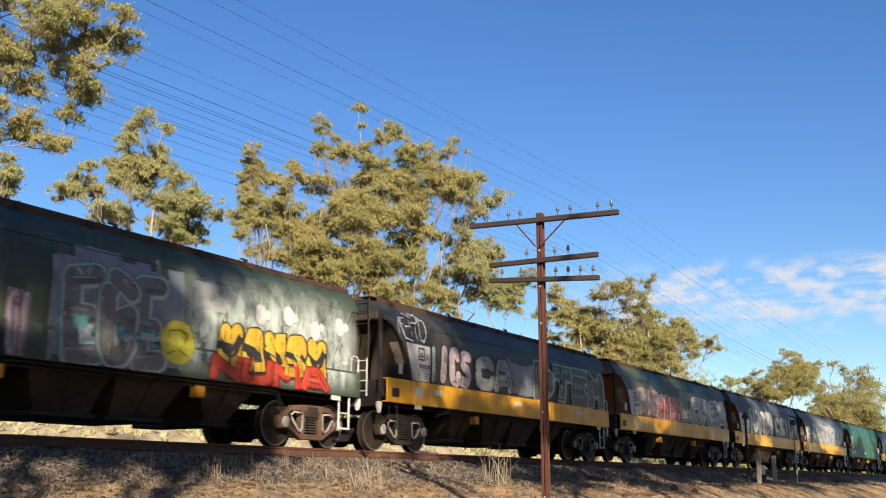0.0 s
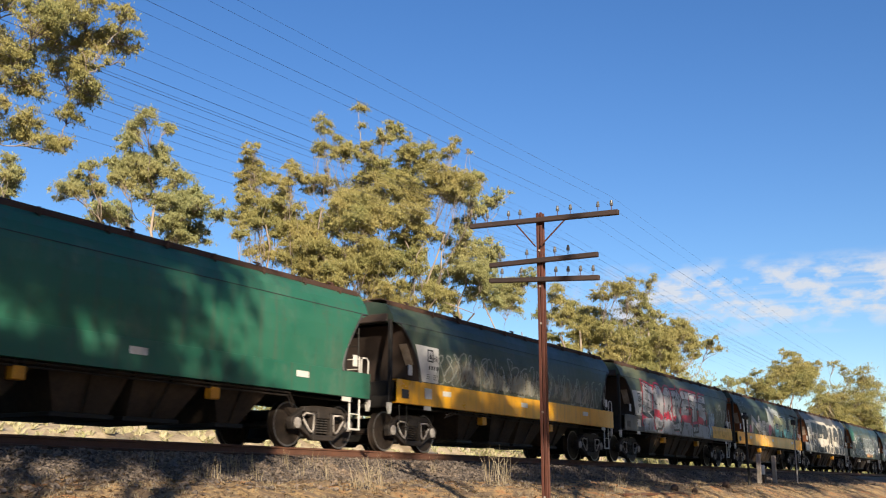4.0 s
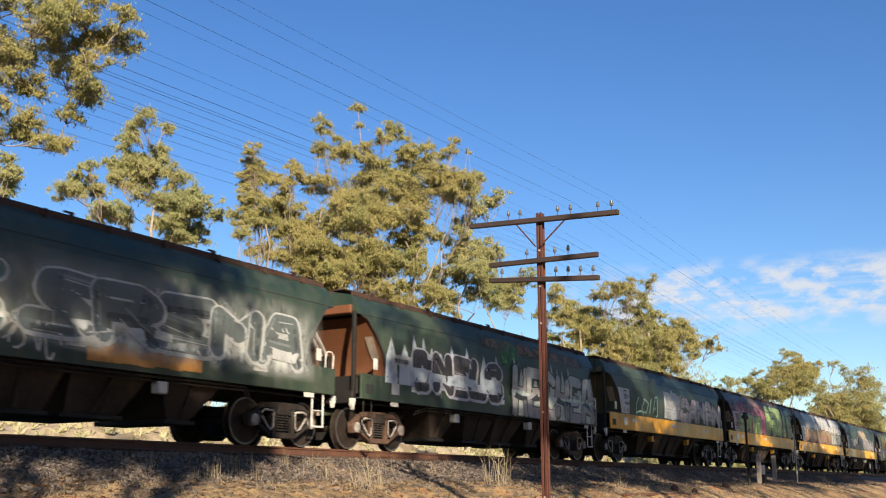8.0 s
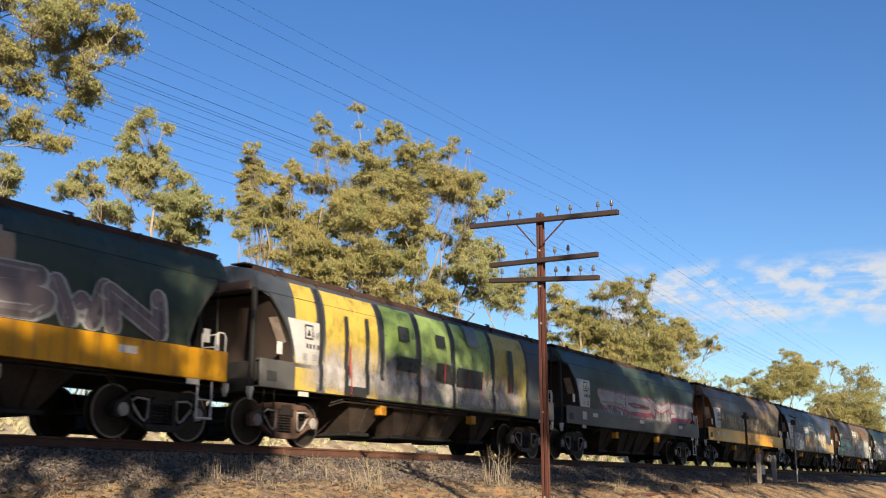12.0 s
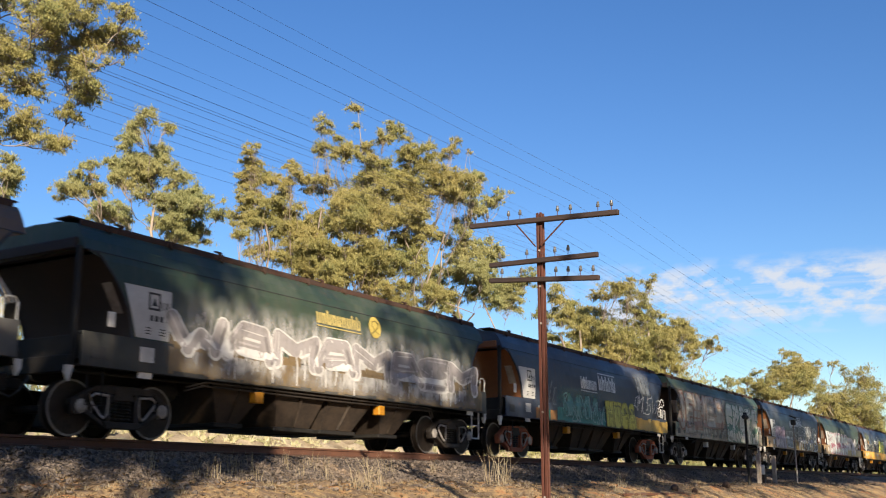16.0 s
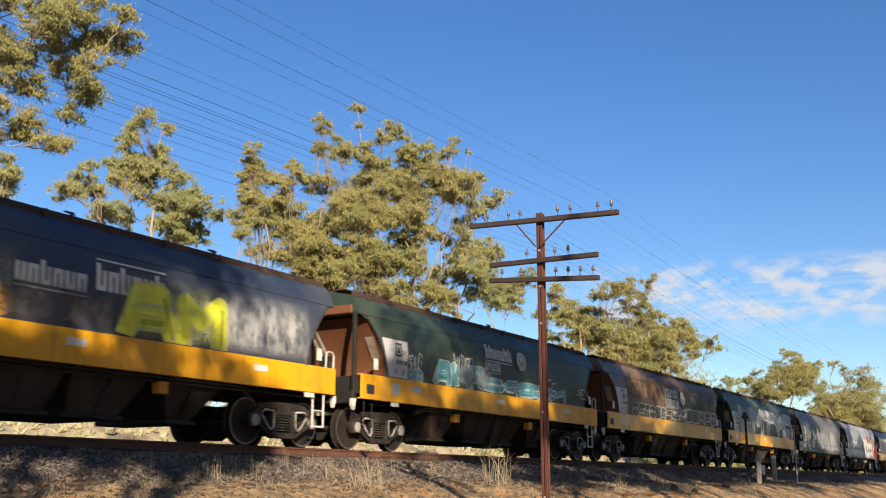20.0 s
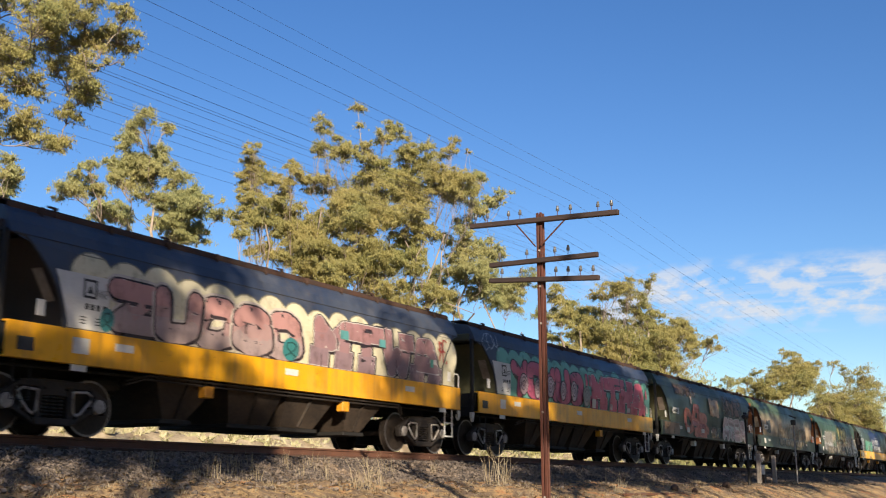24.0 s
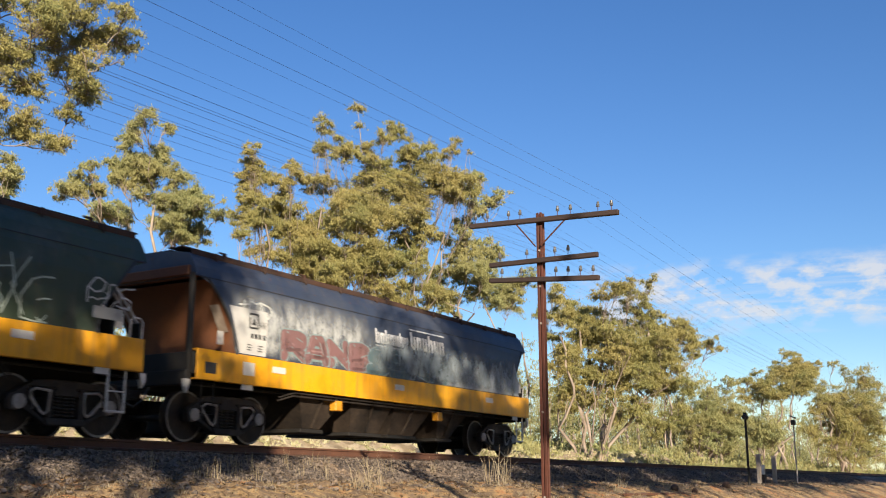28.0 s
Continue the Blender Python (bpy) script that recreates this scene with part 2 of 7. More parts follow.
        bm.to_mesh(me)
        bm.free()
        if smooth:
            me.polygons.foreach_set("use_smooth", [True] * len(me.polygons))
        me.update()
        return me


def part(name, shape, material, parent, label="", at=None, bevel=0.0, smooth=False):
    me = shape if isinstance(shape, bpy.types.Mesh) else shape.mesh(name, material, bevel, smooth)
    ob = new(name, me)
    ob.parent = parent
    if at is not None:
        ob.matrix_basis = at
    return tagged(ob, label)


def thing(name, label, category, group="", at=None, kind=""):
    ob = new(name)
    ob.empty_display_size = 0.2
    if at is not None:
        ob.matrix_basis = at
    return tagged(ob, label, category, group, kind)


# ---- ground, ballast and track ----
def lie(x, y):
    """Height of the ground."""
    z = float(np.interp(y, (-400, -12, -8, -5.6, -4.7, -3.2, 3.4, 7, 20, 30, 60, 400), (-0.5, 0, 0.35, 1.17, 1.40, 1.52, 1.45, 1.6, 3.8, 4.5, 6.0, 14.0)))
    rough = 0.5 * noise.noise((x * 0.9, y * 0.9, 1.0)) + 0.3 * noise.noise((x * 3.1, y * 3.1, 5.0)) + 0.2 * noise.noise((x * 8, y * 8, 9.0))
    return z + rough * (0.16 if -8 < y < -3.1 else 0.10 if abs(y) > 3.6 else 0.02)


def ground_material():
    n = Nodes("dry earth with litter and straw")
    v = n.coords()
    big, mid, fine = n.noise(v, 0.35, 4.0), n.noise(v, 2.6, 6.0, 0.65), n.noise(v, 26.0, 5.0, 0.7)
    soil = n.mix(n.step(fine, 0.35, 0.65), (0.48, 0.22, 0.09), (0.34, 0.165, 0.075))
    straw = n.mix(n.step(fine, 0.3, 0.7), (0.52, 0.36, 0.18), (0.30, 0.195, 0.095))
    litter = n.mix(fine, (0.14, 0.10, 0.07), (0.25, 0.175, 0.115))
    col = n.mix(n.step(mid, 0.42, 0.56), litter, straw)
    col = n.mix(n.step(n.math("ADD", n.math("MULTIPLY", big, 0.5), n.math("MULTIPLY", mid, 0.5)), 0.53, 0.60), col, soil)
    return n.finish(col, 0.95, 0.0, fine, 0.7, 0.04, 0.15)


def ballast_material(name, a, b, c):
    n = Nodes(name)
    v = n.coords()
    rnd = n.add("NewGeometry").outputs["Random Per Island"]
    cell = n.add("TexVoronoi", Vector=v, Scale=17.0)
    dust = n.noise(v, 0.8, 4.0)
    col = n.mix(n.math("FRACT", n.math("ADD", rnd, n.add("SeparateColor", Color=cell.outputs["Color"]).outputs[0])), a, b)
    col = n.mix(n.math("MULTIPLY", n.step(dust, 0.5, 0.7), 0.6), col, c)
    return n.finish(col, 0.9, 0.0, cell.outputs["Distance"], 0.9, 0.05, 0.2)


def sheet(name, xs, ys, height, material):
    me = bpy.data.meshes.new(name)
    nx, ny = len(xs), len(ys)
    verts = [(x, y, height(x, y)) for x in xs for y in ys]
    faces = [(i * ny + j, (i + 1) * ny + j, (i + 1) * ny + j + 1, i * ny + j + 1) for i in range(nx - 1) for j in range(ny - 1)]
    me.from_pydata(verts, [], faces)
    me.materials.append(material)
    me.polygons.foreach_set("use_smooth", [True] * len(faces))
    return new(name, me)


xs = [-3000, -800, -200, -60, -30, -10] + [float(a) for a in np.arange(-4, 32, 0.16)] + [float(a) for a in np.arange(32, 110, 0.8)] + [115, 130, 160, 220, 300, 600, 1500, 4000]
ys = [-4000, -1500, -500, -200, -80, -40, -25, -18] + [float(a) for a in np.arange(-14, -8, 0.6)] + [float(a) for a in np.arange(-8, -3, 0.14)] + [-2.9, 0, 2.9] + [float(a) for a in np.arange(3.4, 30, 1.2)] + [36, 50, 80, 200, 500, 1500, 4000]
ground = tagged(sheet("ground", xs, ys, lie, ground_material()), "dry orange earth with straw, leaf litter and bare patches", "ground", kind="structure")


def bed(x, y):
    z = float(np.interp(abs(y), (0, 1.05, 1.2, 1.9, 2.1, 3.15, 3.6), (2.02, 2.02, 1.97, 1.965, 1.91, 1.52, 1.30)))
    return z + 0.05 * noise.noise((x * 2.0, y * 2.0, 3.0)) + 0.035 * noise.noise((x * 11, y * 11, 7.0))


def bank_material():
    """Pale weathered rock and dry clay with dark cracks."""
    n = Nodes("pale rocky clay")
    v = n.coords()
    big, fine = n.noise(v, 0.9, 4.0, 0.6), n.noise(v, 9.0, 6.0, 0.7)
    col = n.mix(n.step(big, 0.36, 0.62), (0.25, 0.19, 0.12), (0.48, 0.39, 0.27))
    col = n.mix(n.math("MULTIPLY", n.step(fine, 0.5, 0.72), 0.6), col, (0.16, 0.13, 0.075))
    return n.finish(col, 0.95, 0.0, fine, 0.8, 0.05, 0.15)


def bank(x, y):
    """Lumpy cut face that stands above the slope behind the track."""
    rise = float(np.interp(y, (8.0, 9.6, 10.4, 12.5, 15.0), (-0.15, 0.25, 0.75, 0.95, -0.2)))
    lump = 0.7 * abs(noise.noise((x * 0.33, y * 0.4, 21.0))) + 0.45 * abs(noise.noise((x * 0.9, y * 0.9, 23.0))) + 0.16 * noise.noise((x * 2.6, y * 2.6, 25.0))
    return lie(x, y) + rise * float(np.interp(noise.noise((x * 0.14, 2.0, 29.0)), (-0.35, 0.05), (0.35, 1.0))) + lump * (0.9 if 8.4 < y < 14.6 else 0.0) - 0.12


tagged(sheet("bank", [float(a) for a in np.arange(2, 75, 0.35)], [float(a) for a in np.arange(8.0, 15.01, 0.35)], bank, bank_material()), "pale lumpy clay and rock bank behind the track", "bank", kind="structure")

BALLAST = ballast_material("grey brown crushed ballast", (0.052, 0.043, 0.038), (0.19, 0.153, 0.127), (0.29, 0.21, 0.145))
bx = [-400, -100, -20] + [float(a) for a in np.arange(-5, 45, 0.12)] + [float(a) for a in np.arange(45, 130, 0.6)] + [150, 250, 600, 1600]
by = [-3.6, -3.3] + [float(a) for a in np.arange(-3.15, -1.3, 0.11)] + [-1, 0, 1, 1.7, 2.0, 2.6, 3.15, 3.6]
tagged(sheet("ballast", bx, by, bed, BALLAST), "grey brown crushed stone ballast shoulder under the rails", "ballast", kind="structure")


def scatter_stones():
    """Loose stones on the shoulder and a few that rolled down."""
    rng = np.random.default_rng(5)
    cube = np.array([(x, y, z) for x in (-1, 1) for y in (-1, 1) for z in (-1, 1)], float)
    quads = np.array([(0, 1, 3, 2), (4, 6, 7, 5), (0, 4, 5, 1), (2, 3, 7, 6), (0, 2, 6, 4), (1, 5, 7, 3)])
    count = 17000
    px = 6 + 70 * rng.random(count) ** 1.7
    py = np.where(rng.random(count) < 0.93, -1.15 - 2.15 * rng.random(count) ** 0.9, -3.3 - 1.5 * rng.random(count))
    size = 0.018 + 0.022 * rng.random(count)
    verts = cube[None] * (0.6 + 0.7 * rng.random((count, 8, 3)))
    ang = rng.random((count, 2)) * 6.28
    ca, sa, cb, sb = np.cos(ang[:, 0]), np.sin(ang[:, 0]), np.cos(ang[:, 1]), np.sin(ang[:, 1])
    x, y, z = verts[..., 0].copy(), verts[..., 1].copy(), verts[..., 2].copy()
    x, y = x * ca[:, None] - y * sa[:, None], x * sa[:, None] + y * ca[:, None]
    y, z = y * cb[:, None] - z * sb[:, None], y * sb[:, None] + z * cb[:, None]
    base = np.array([bed(a, b) if b > -3.2 else lie(a, b) for a, b in zip(px, py)])
    out = np.stack([px[:, None] + x * size[:, None], py[:, None] + y * size[:, None], base[:, None] + (z * 0.75 + 0.3) * size[:, None]], -1)
    me = bpy.data.meshes.new("loose_stones")
    faces = (quads[None] + 8 * np.arange(count)[:, None, None]).reshape(-1, 4)
    me.from_pydata(out.reshape(-1, 3).tolist(), [], faces.tolist())
    me.materials.append(BALLAST)
    tagged(new("loose_stones", me), "loose grey and brown ballast stones on the shoulder", "stones", kind="stuff")


scatter_stones()

track = thing("track", "rusty single railway track on timber sleepers in ballast", "railway track", kind="structure")
RAIL_OUTLINE = [(-0.07, 0), (0.07, 0), (0.07, 0.012), (0.012, 0.03), (0.012, 0.12), (0.035, 0.132), (0.035, 0.165), (0.025, 0.172), (-0.025, 0.172), (-0.035, 0.165), (-0.035, 0.132), (-0.012, 0.12), (-0.012, 0.03), (-0.07, 0.012)]
for side in (-0.755, 0.755):
    part("rail", Shape().rolled([(side + a, RAIL - 0.172 + b) for a, b in RAIL_OUTLINE], -500.0, 1600.0), RAILSTEEL, track)
for x in (20.9, 48.0):
    s = Shape().box(x - 0.28, x + 0.28, -0.81, -0.775, RAIL - 0.145, RAIL - 0.05)
    for b in (-0.2, -0.07, 0.07, 0.2):
        s.lathe((x + b, -0.81, RAIL - 0.1), "y", [(-0.03, 0.016), (0, 0.018)], 6)
    part("fishplate", s, RAILSTEEL, track, "bolted rail joint plate", bevel=0.004)
sleeper_mesh = Shape().box(-0.115, 0.115, -1.3, 1.3, -0.12, 0.0).mesh("sleeper", SLEEPER, 0.012)
for i in range(150):
    part("sleeper", sleeper_mesh, None, track, at=pose(4.0 + i * 0.66, random.uniform(-0.04, 0.04), RAIL - 0.176, 0, 0, random.uniform(-1, 1)))


# ---- dry grass ----
def straw(name, label, count, place, height, spread, seed, material=STRAW, width=0.006):
    """Tufts of bent dry blades as thin tapered faces."""
    rng = np.random.default_rng(seed)
    p = np.array([place(rng) for _ in range(count // 9)])
    p = np.repeat(p, 9, 0)[:count]
    n = len(p)
    h = height * (0.4 + 0.8 * rng.random(n)) * np.repeat(0.5 + rng.random(n // 9 + 1), 9)[:n]
    foot = p + np.stack([rng.normal(0, 0.05, n), rng.normal(0, 0.05, n), np.full(n, -0.02)], -1)
    lean = rng.normal(0, spread, (n, 2))
    mid = foot + np.stack([lean[:, 0] * h * 0.4, lean[:, 1] * h * 0.4, h * 0.6], -1)
    tip = foot + np.stack([lean[:, 0] * h * 1.1, lean[:, 1] * h * 1.1, h], -1)
    w = np.stack([np.full(n, 0.52), np.full(n, -0.85), np.zeros(n)], -1) * width * (0.6 + rng.random((n, 1)))
    v = np.stack([foot - w, foot + w, mid + w * 0.8, mid - w * 0.8, tip], 1).reshape(-1, 3)
    k = 5 * np.arange(n)[:, None]
    me = bpy.data.meshes.new(name)
    me.from_pydata(v.tolist(), [], (np.array([[0, 1, 2, 3]]) + k).tolist() + (np.array([[3, 2, 4]]) + k).tolist())
    me.materials.append(material)
    return tagged(new(name, me), label, "grass", kind="stuff")


def on_ledge(rng):
    x, y = 5 + 55 * rng.random() ** 1.5, -3.15 - 3.0 * rng.random()
    return x, y, lie(x, y)


def on_shoulder(rng):
    x, y = rng.normal(15.5, 2.6) if rng.random() < 0.6 else 6 + 60 * rng.random(), -3.2 + 0.9 * rng.random()
    return x, y, max(bed(x, y), lie(x, y))


def on_bank(rng):
    x, y = 4 + 70 * rng.random() ** 1.3, 9.2 + 5 * rng.random()
    return x, y, bank(x, y)


def leaf_litter():
    """Fallen gum leaves, bark strips and twigs on the ledge."""
    rng = np.random.default_rng(21)
    n = 16000
    x, y = 5 + 50 * rng.random(n) ** 1.5, -2.9 - 3.2 * rng.random(n)
    z = np.array([max(lie(a, b), bed(a, b) if b > -3.3 else -9) for a, b in zip(x, y)]) + 0.012
    ang, ln = rng.random(n) * 6.28, 0.03 + 0.09 * rng.random(n) ** 2
    d = np.stack([np.cos(ang), np.sin(ang), rng.normal(0, 0.35, n)], -1) * ln[:, None]
    w = np.stack([-np.sin(ang), np.cos(ang), rng.normal(0, 0.4, n)], -1) * 0.009
    p = np.stack([x, y, z], -1)
    v = np.stack([p - d, p + w, p + d, p - w], 1).reshape(-1, 3)
    me = bpy.data.meshes.new("leaf_litter")
    me.from_pydata(v.tolist(), [], (np.array([[0, 1, 2, 3]]) + 4 * np.arange(n)[:, None]).tolist())
    me.materials.append(LITTER)
    tagged(new("leaf_litter", me), "fallen brown gum leaves and twigs on the ledge", "leaf litter", kind="stuff")


LITTER = build_leaf("fallen leaves", (0.07, 0.045, 0.03), (0.22, 0.14, 0.085), (0.13, 0.075, 0.045))
leaf_litter()
straw("straw_grass", "short dry straw grass on the ledge below the ballast", 15000, on_ledge, 0.07, 0.7, 1, width=0.004)
straw("tall_straw", "tall thin dead grass stalks at the toe of the ballast", 330, on_shoulder, 0.32, 0.18, 2, width=0.0028)
straw("bank_grass", "dry yellow grass on the bank behind the track", 16000, on_bank, 0.2, 0.8, 3, BANK, 0.03)
for x, y, c, h in ((20.3, -4.3, 40, 0.6), (24.6, -5.2, 36, 0.5), (14.7, -4.6, 45, 0.4)):
    straw("grass_tussock", "upright tussock of long dry straw coloured grass", c, lambda rng, x=x, y=y: (x + rng.normal(0, 0.12), y + rng.normal(0, 0.12), lie(x, y)), h, 0.28, int(x * 10), width=0.004)


# ---- gum trees ----
def leaves(name, clumps, count, size, seed, material, droop=0.75):
    """A crown of single leaves: clumps hold small sprays, sprays hold hanging leaves."""
    rng = np.random.default_rng(seed)
    c = np.array([k[:3] for k in clumps])
    r = np.array([k[3] for k in clumps])
    rise = (c[:, 2] - c[:, 2].min()) / (np.ptp(c[:, 2]) + 1e-3)
    share = r ** 2 * (0.42 + 0.72 * np.minimum(1.0, rise * 1.6))
    share /= share.sum()
    out = []
    for ci, ri, sh in zip(c, r, share):
        n = max(30, int(count * sh))
        m = int(16 + ri * 34)
        ray = rng.normal(0, 1, (m, 3))
        ray /= np.linalg.norm(ray, axis=1)[:, None]
        ray[:, 2] = np.where(rng.random(m) < 0.68, np.abs(ray[:, 2]), ray[:, 2] * 0.8)
        centre = ci + ray * ri * (0.35 + 0.8 * rng.random((m, 1)) ** 0.6) * np.array([1.15, 1.15, 0.9])
        which = rng.integers(0, m, n)
        q = rng.normal(0, 1, (n, 3)) * (0.125 * ri + 0.06) * np.array([1, 1, 0.7])
        q[:, 2] -= np.abs(rng.normal(0, 0.14 * ri, n))
        out.append(centre[which] + q)
    p = np.concatenate(out)
    n = len(p)
    down = np.stack([rng.normal(0, 0.6, n), rng.normal(0, 0.6, n), -droop + rng.normal(0, 0.45, n)], -1)
    down /= np.linalg.norm(down, axis=1)[:, None]
    side = np.cross(down, rng.normal(0, 1, (n, 3)))
    side /= np.linalg.norm(side, axis=1)[:, None] + 1e-6
    ln = size * (0.6 + 0.8 * rng.random((n, 1)))
    wd = ln * 0.17
    v = np.stack([p + side * wd, p + down * ln, p - side * wd], 1).reshape(-1, 3)
    me = bpy.data.meshes.new(name)
    me.from_pydata(v.tolist(), [], np.arange(3 * n).reshape(-1, 3).tolist())
    me.materials.append(material)
    return me


def limb(s, a, b, ra, rb, rng, steps=5, sag=0.0, n=6):
    a, b = Vector(a), Vector(b)
    pts = []
    for i in range(steps + 1):
        t = i / steps
        p = a.lerp(b, t)
        w = (b - a).length * 0.05 * math.sin(math.pi * t)
        p += Vector((rng.normal(0, w), rng.normal(0, w), rng.normal(0, w) * 0.5 + sag * math.sin(math.pi * t)))
        pts.append(p)
    s.tube(pts, [ra + (rb - ra) * (i / steps) ** 0.8 for i in range(steps + 1)], n)
    return pts


VIEW_TURN = math.degrees(YAW) - 90
SWAYS, TIPS = [], []


def gum_tree(name, base, outline, label, count, size, seed, girth, stems, depth, tight, turn, group, lean=0.45, steep=1.3):
    """outline: clumps as (sideways, height, radius); each hangs on its own limb."""
    rng = np.random.default_rng(seed)
    tree = thing(name, label, "gum tree", group, pose(*base, 0, 0, turn))
    clumps = []
    spread = max(abs(c[0]) for c in outline)
    for u, h, r in outline:
        d = rng.normal(0, depth) * max(0.5, spread * 0.35)
        clumps.append((u, d, h, r))
        for _ in range(2):
            q = Vector(rng.normal(0, 1, 3)).normalized() * r * 1.35
            clumps.append((u + q.x, d + q.y * 1.3, h + q.z * 0.8, r * 0.5))
        if r > 0.7:
            clumps.append((u + rng.normal(0, r * 0.3), d + rng.normal(0, 1.2), h + rng.normal(0, r * 0.3), r * 0.75))
    top = max(c[2] for c in clumps)
    s = Shape()
    mean = sum(c[0] for c in clumps) / len(clumps)
    trunks = []
    for i in range(stems):
        off = (i - (stems - 1) / 2) * min(0.5, 2.4 / stems)
        goal = (mean * lean + off * min(3, spread * 0.7) + rng.normal(0, 0.3), rng.normal(0, 0.5), top * (0.66 + 0.12 * rng.random()))
        trunks.append(limb(s, (off * 0.6, 0, -0.3), goal, girth / (1 + 0.16 * (stems - 1)), girth * 0.3, rng, 9, n=9))
    nodes = [p for tr in trunks for p in tr[2:]]
    for u, d, h, r in sorted(clumps, key=lambda c: abs(c[0]) + 0.4 * c[2]):
        if r < 0.3 and rng.random() < 0.5:
            continue
        best = min((p for p in nodes if p.z < h - 0.25 * r), key=lambda p: (p - Vector((u, d, h))).length + 1.6 * max(0, steep * math.hypot(p.x - u, p.y - d) - (h - p.z)), default=trunks[0][2])
        length = (Vector((u, d, h)) - best).length
        pts = limb(s, best, (u, d, h), girth * min(0.26, 0.06 + 0.022 * length), girth * 0.035, rng, 6, -0.03 * length, 6)
        nodes += pts[2:5]
        for _ in range(3):
            e = Vector((u, d, h)) + Vector(rng.normal(0, r * 0.6, 3))
            limb(s, pts[rng.integers(3, 6)], e, girth * 0.04, girth * 0.015, rng, 3, 0, 4)
    part("trunk", s, BARK, tree, "pale smooth trunk and limbs", smooth=True)
    crown = part("crown", leaves("crown", [(u, d, h, r * tight) for u, d, h, r in clumps], count, size, seed + 50, LEAF), None, tree, "drooping olive gum leaves")
    SWAYS.append((crown, seed))
    return tree


def tuft_leaves(name, tufts, count, size, seed, material):
    """Leaves that hang from the twigs of many small dome-shaped tufts (x, y, z, radius)."""
    rng = np.random.default_rng(seed)
    c, r = np.array([k[:3] for k in tufts]), np.array([k[3] for k in tufts])
    share = r ** 1.8
    share /= share.sum()
    out = []
    for ci, ri, sh in zip(c, r, share):
        n, m = max(24, int(1.35 * count * sh)), int(16 + ri * 46)
        ray = rng.normal(0, 1, (m, 3))
        ray[:, 2] = np.abs(ray[:, 2]) * 0.9 - 0.25
        ray /= np.linalg.norm(ray, axis=1)[:, None]
        reach_of = ri * (0.65 + 1.5 * rng.random((m, 1)) ** 1.8)
        which = rng.choice(m, n, p=rng.dirichlet(np.full(m, 1.3)))
        along = 0.12 + 0.98 * rng.random((n, 1)) ** 0.7
        q = ci + np.array([0, 0, -0.2 * ri]) + ray[which] * reach_of[which] * along
        q[:, 2] -= 0.3 * reach_of[which][:, 0] * along[:, 0] ** 2
        q += rng.normal(0, 1, (n, 3)) * (0.035 * ri + 0.022) * np.where(rng.random((n, 1)) < 0.2, 3.0, 1.0)
        out.append(q)
    p = np.concatenate(out)
    n = len(p)
    down = np.stack([rng.normal(0, 0.5, n), rng.normal(0, 0.5, n), -0.8 + rng.normal(0, 0.4, n)], -1)
    down /= np.linalg.norm(down, axis=1)[:, None]
    side = np.cross(down, rng.normal(0, 1, (n, 3)))
    side /= np.linalg.norm(side, axis=1)[:, None] + 1e-6
    ln = 0.86 * size * (0.6 + 0.8 * rng.random((n, 1)))
    wd = ln * 0.18
    v = np.stack([p + side * wd, p + down * ln, p - side * wd], 1).reshape(-1, 3)
    me = bpy.data.meshes.new(name)
    me.from_pydata(v.tolist(), [], np.arange(3 * n).reshape(-1, 3).tolist())
    me.materials.append(material)
    return me


def split_clump(rng, u, d, h, r):
    """A clump of the crown broken into uneven tufts, flat below and ragged above."""
    out = []
    for _ in range(3 if r < 0.26 else int(8 + 9 * min(r, 1.3))):
        q = Vector(rng.normal(0, 1, 3)).normalized() * rng.random() ** 0.4
        out.append((u + q.x * r * 1.25, d + q.y * r * 1.6, h + q.z * r * 1.05, r * rng.choice((0.22, 0.32, 0.45, 0.64), p=(0.3, 0.3, 0.25, 0.15))))
    return out


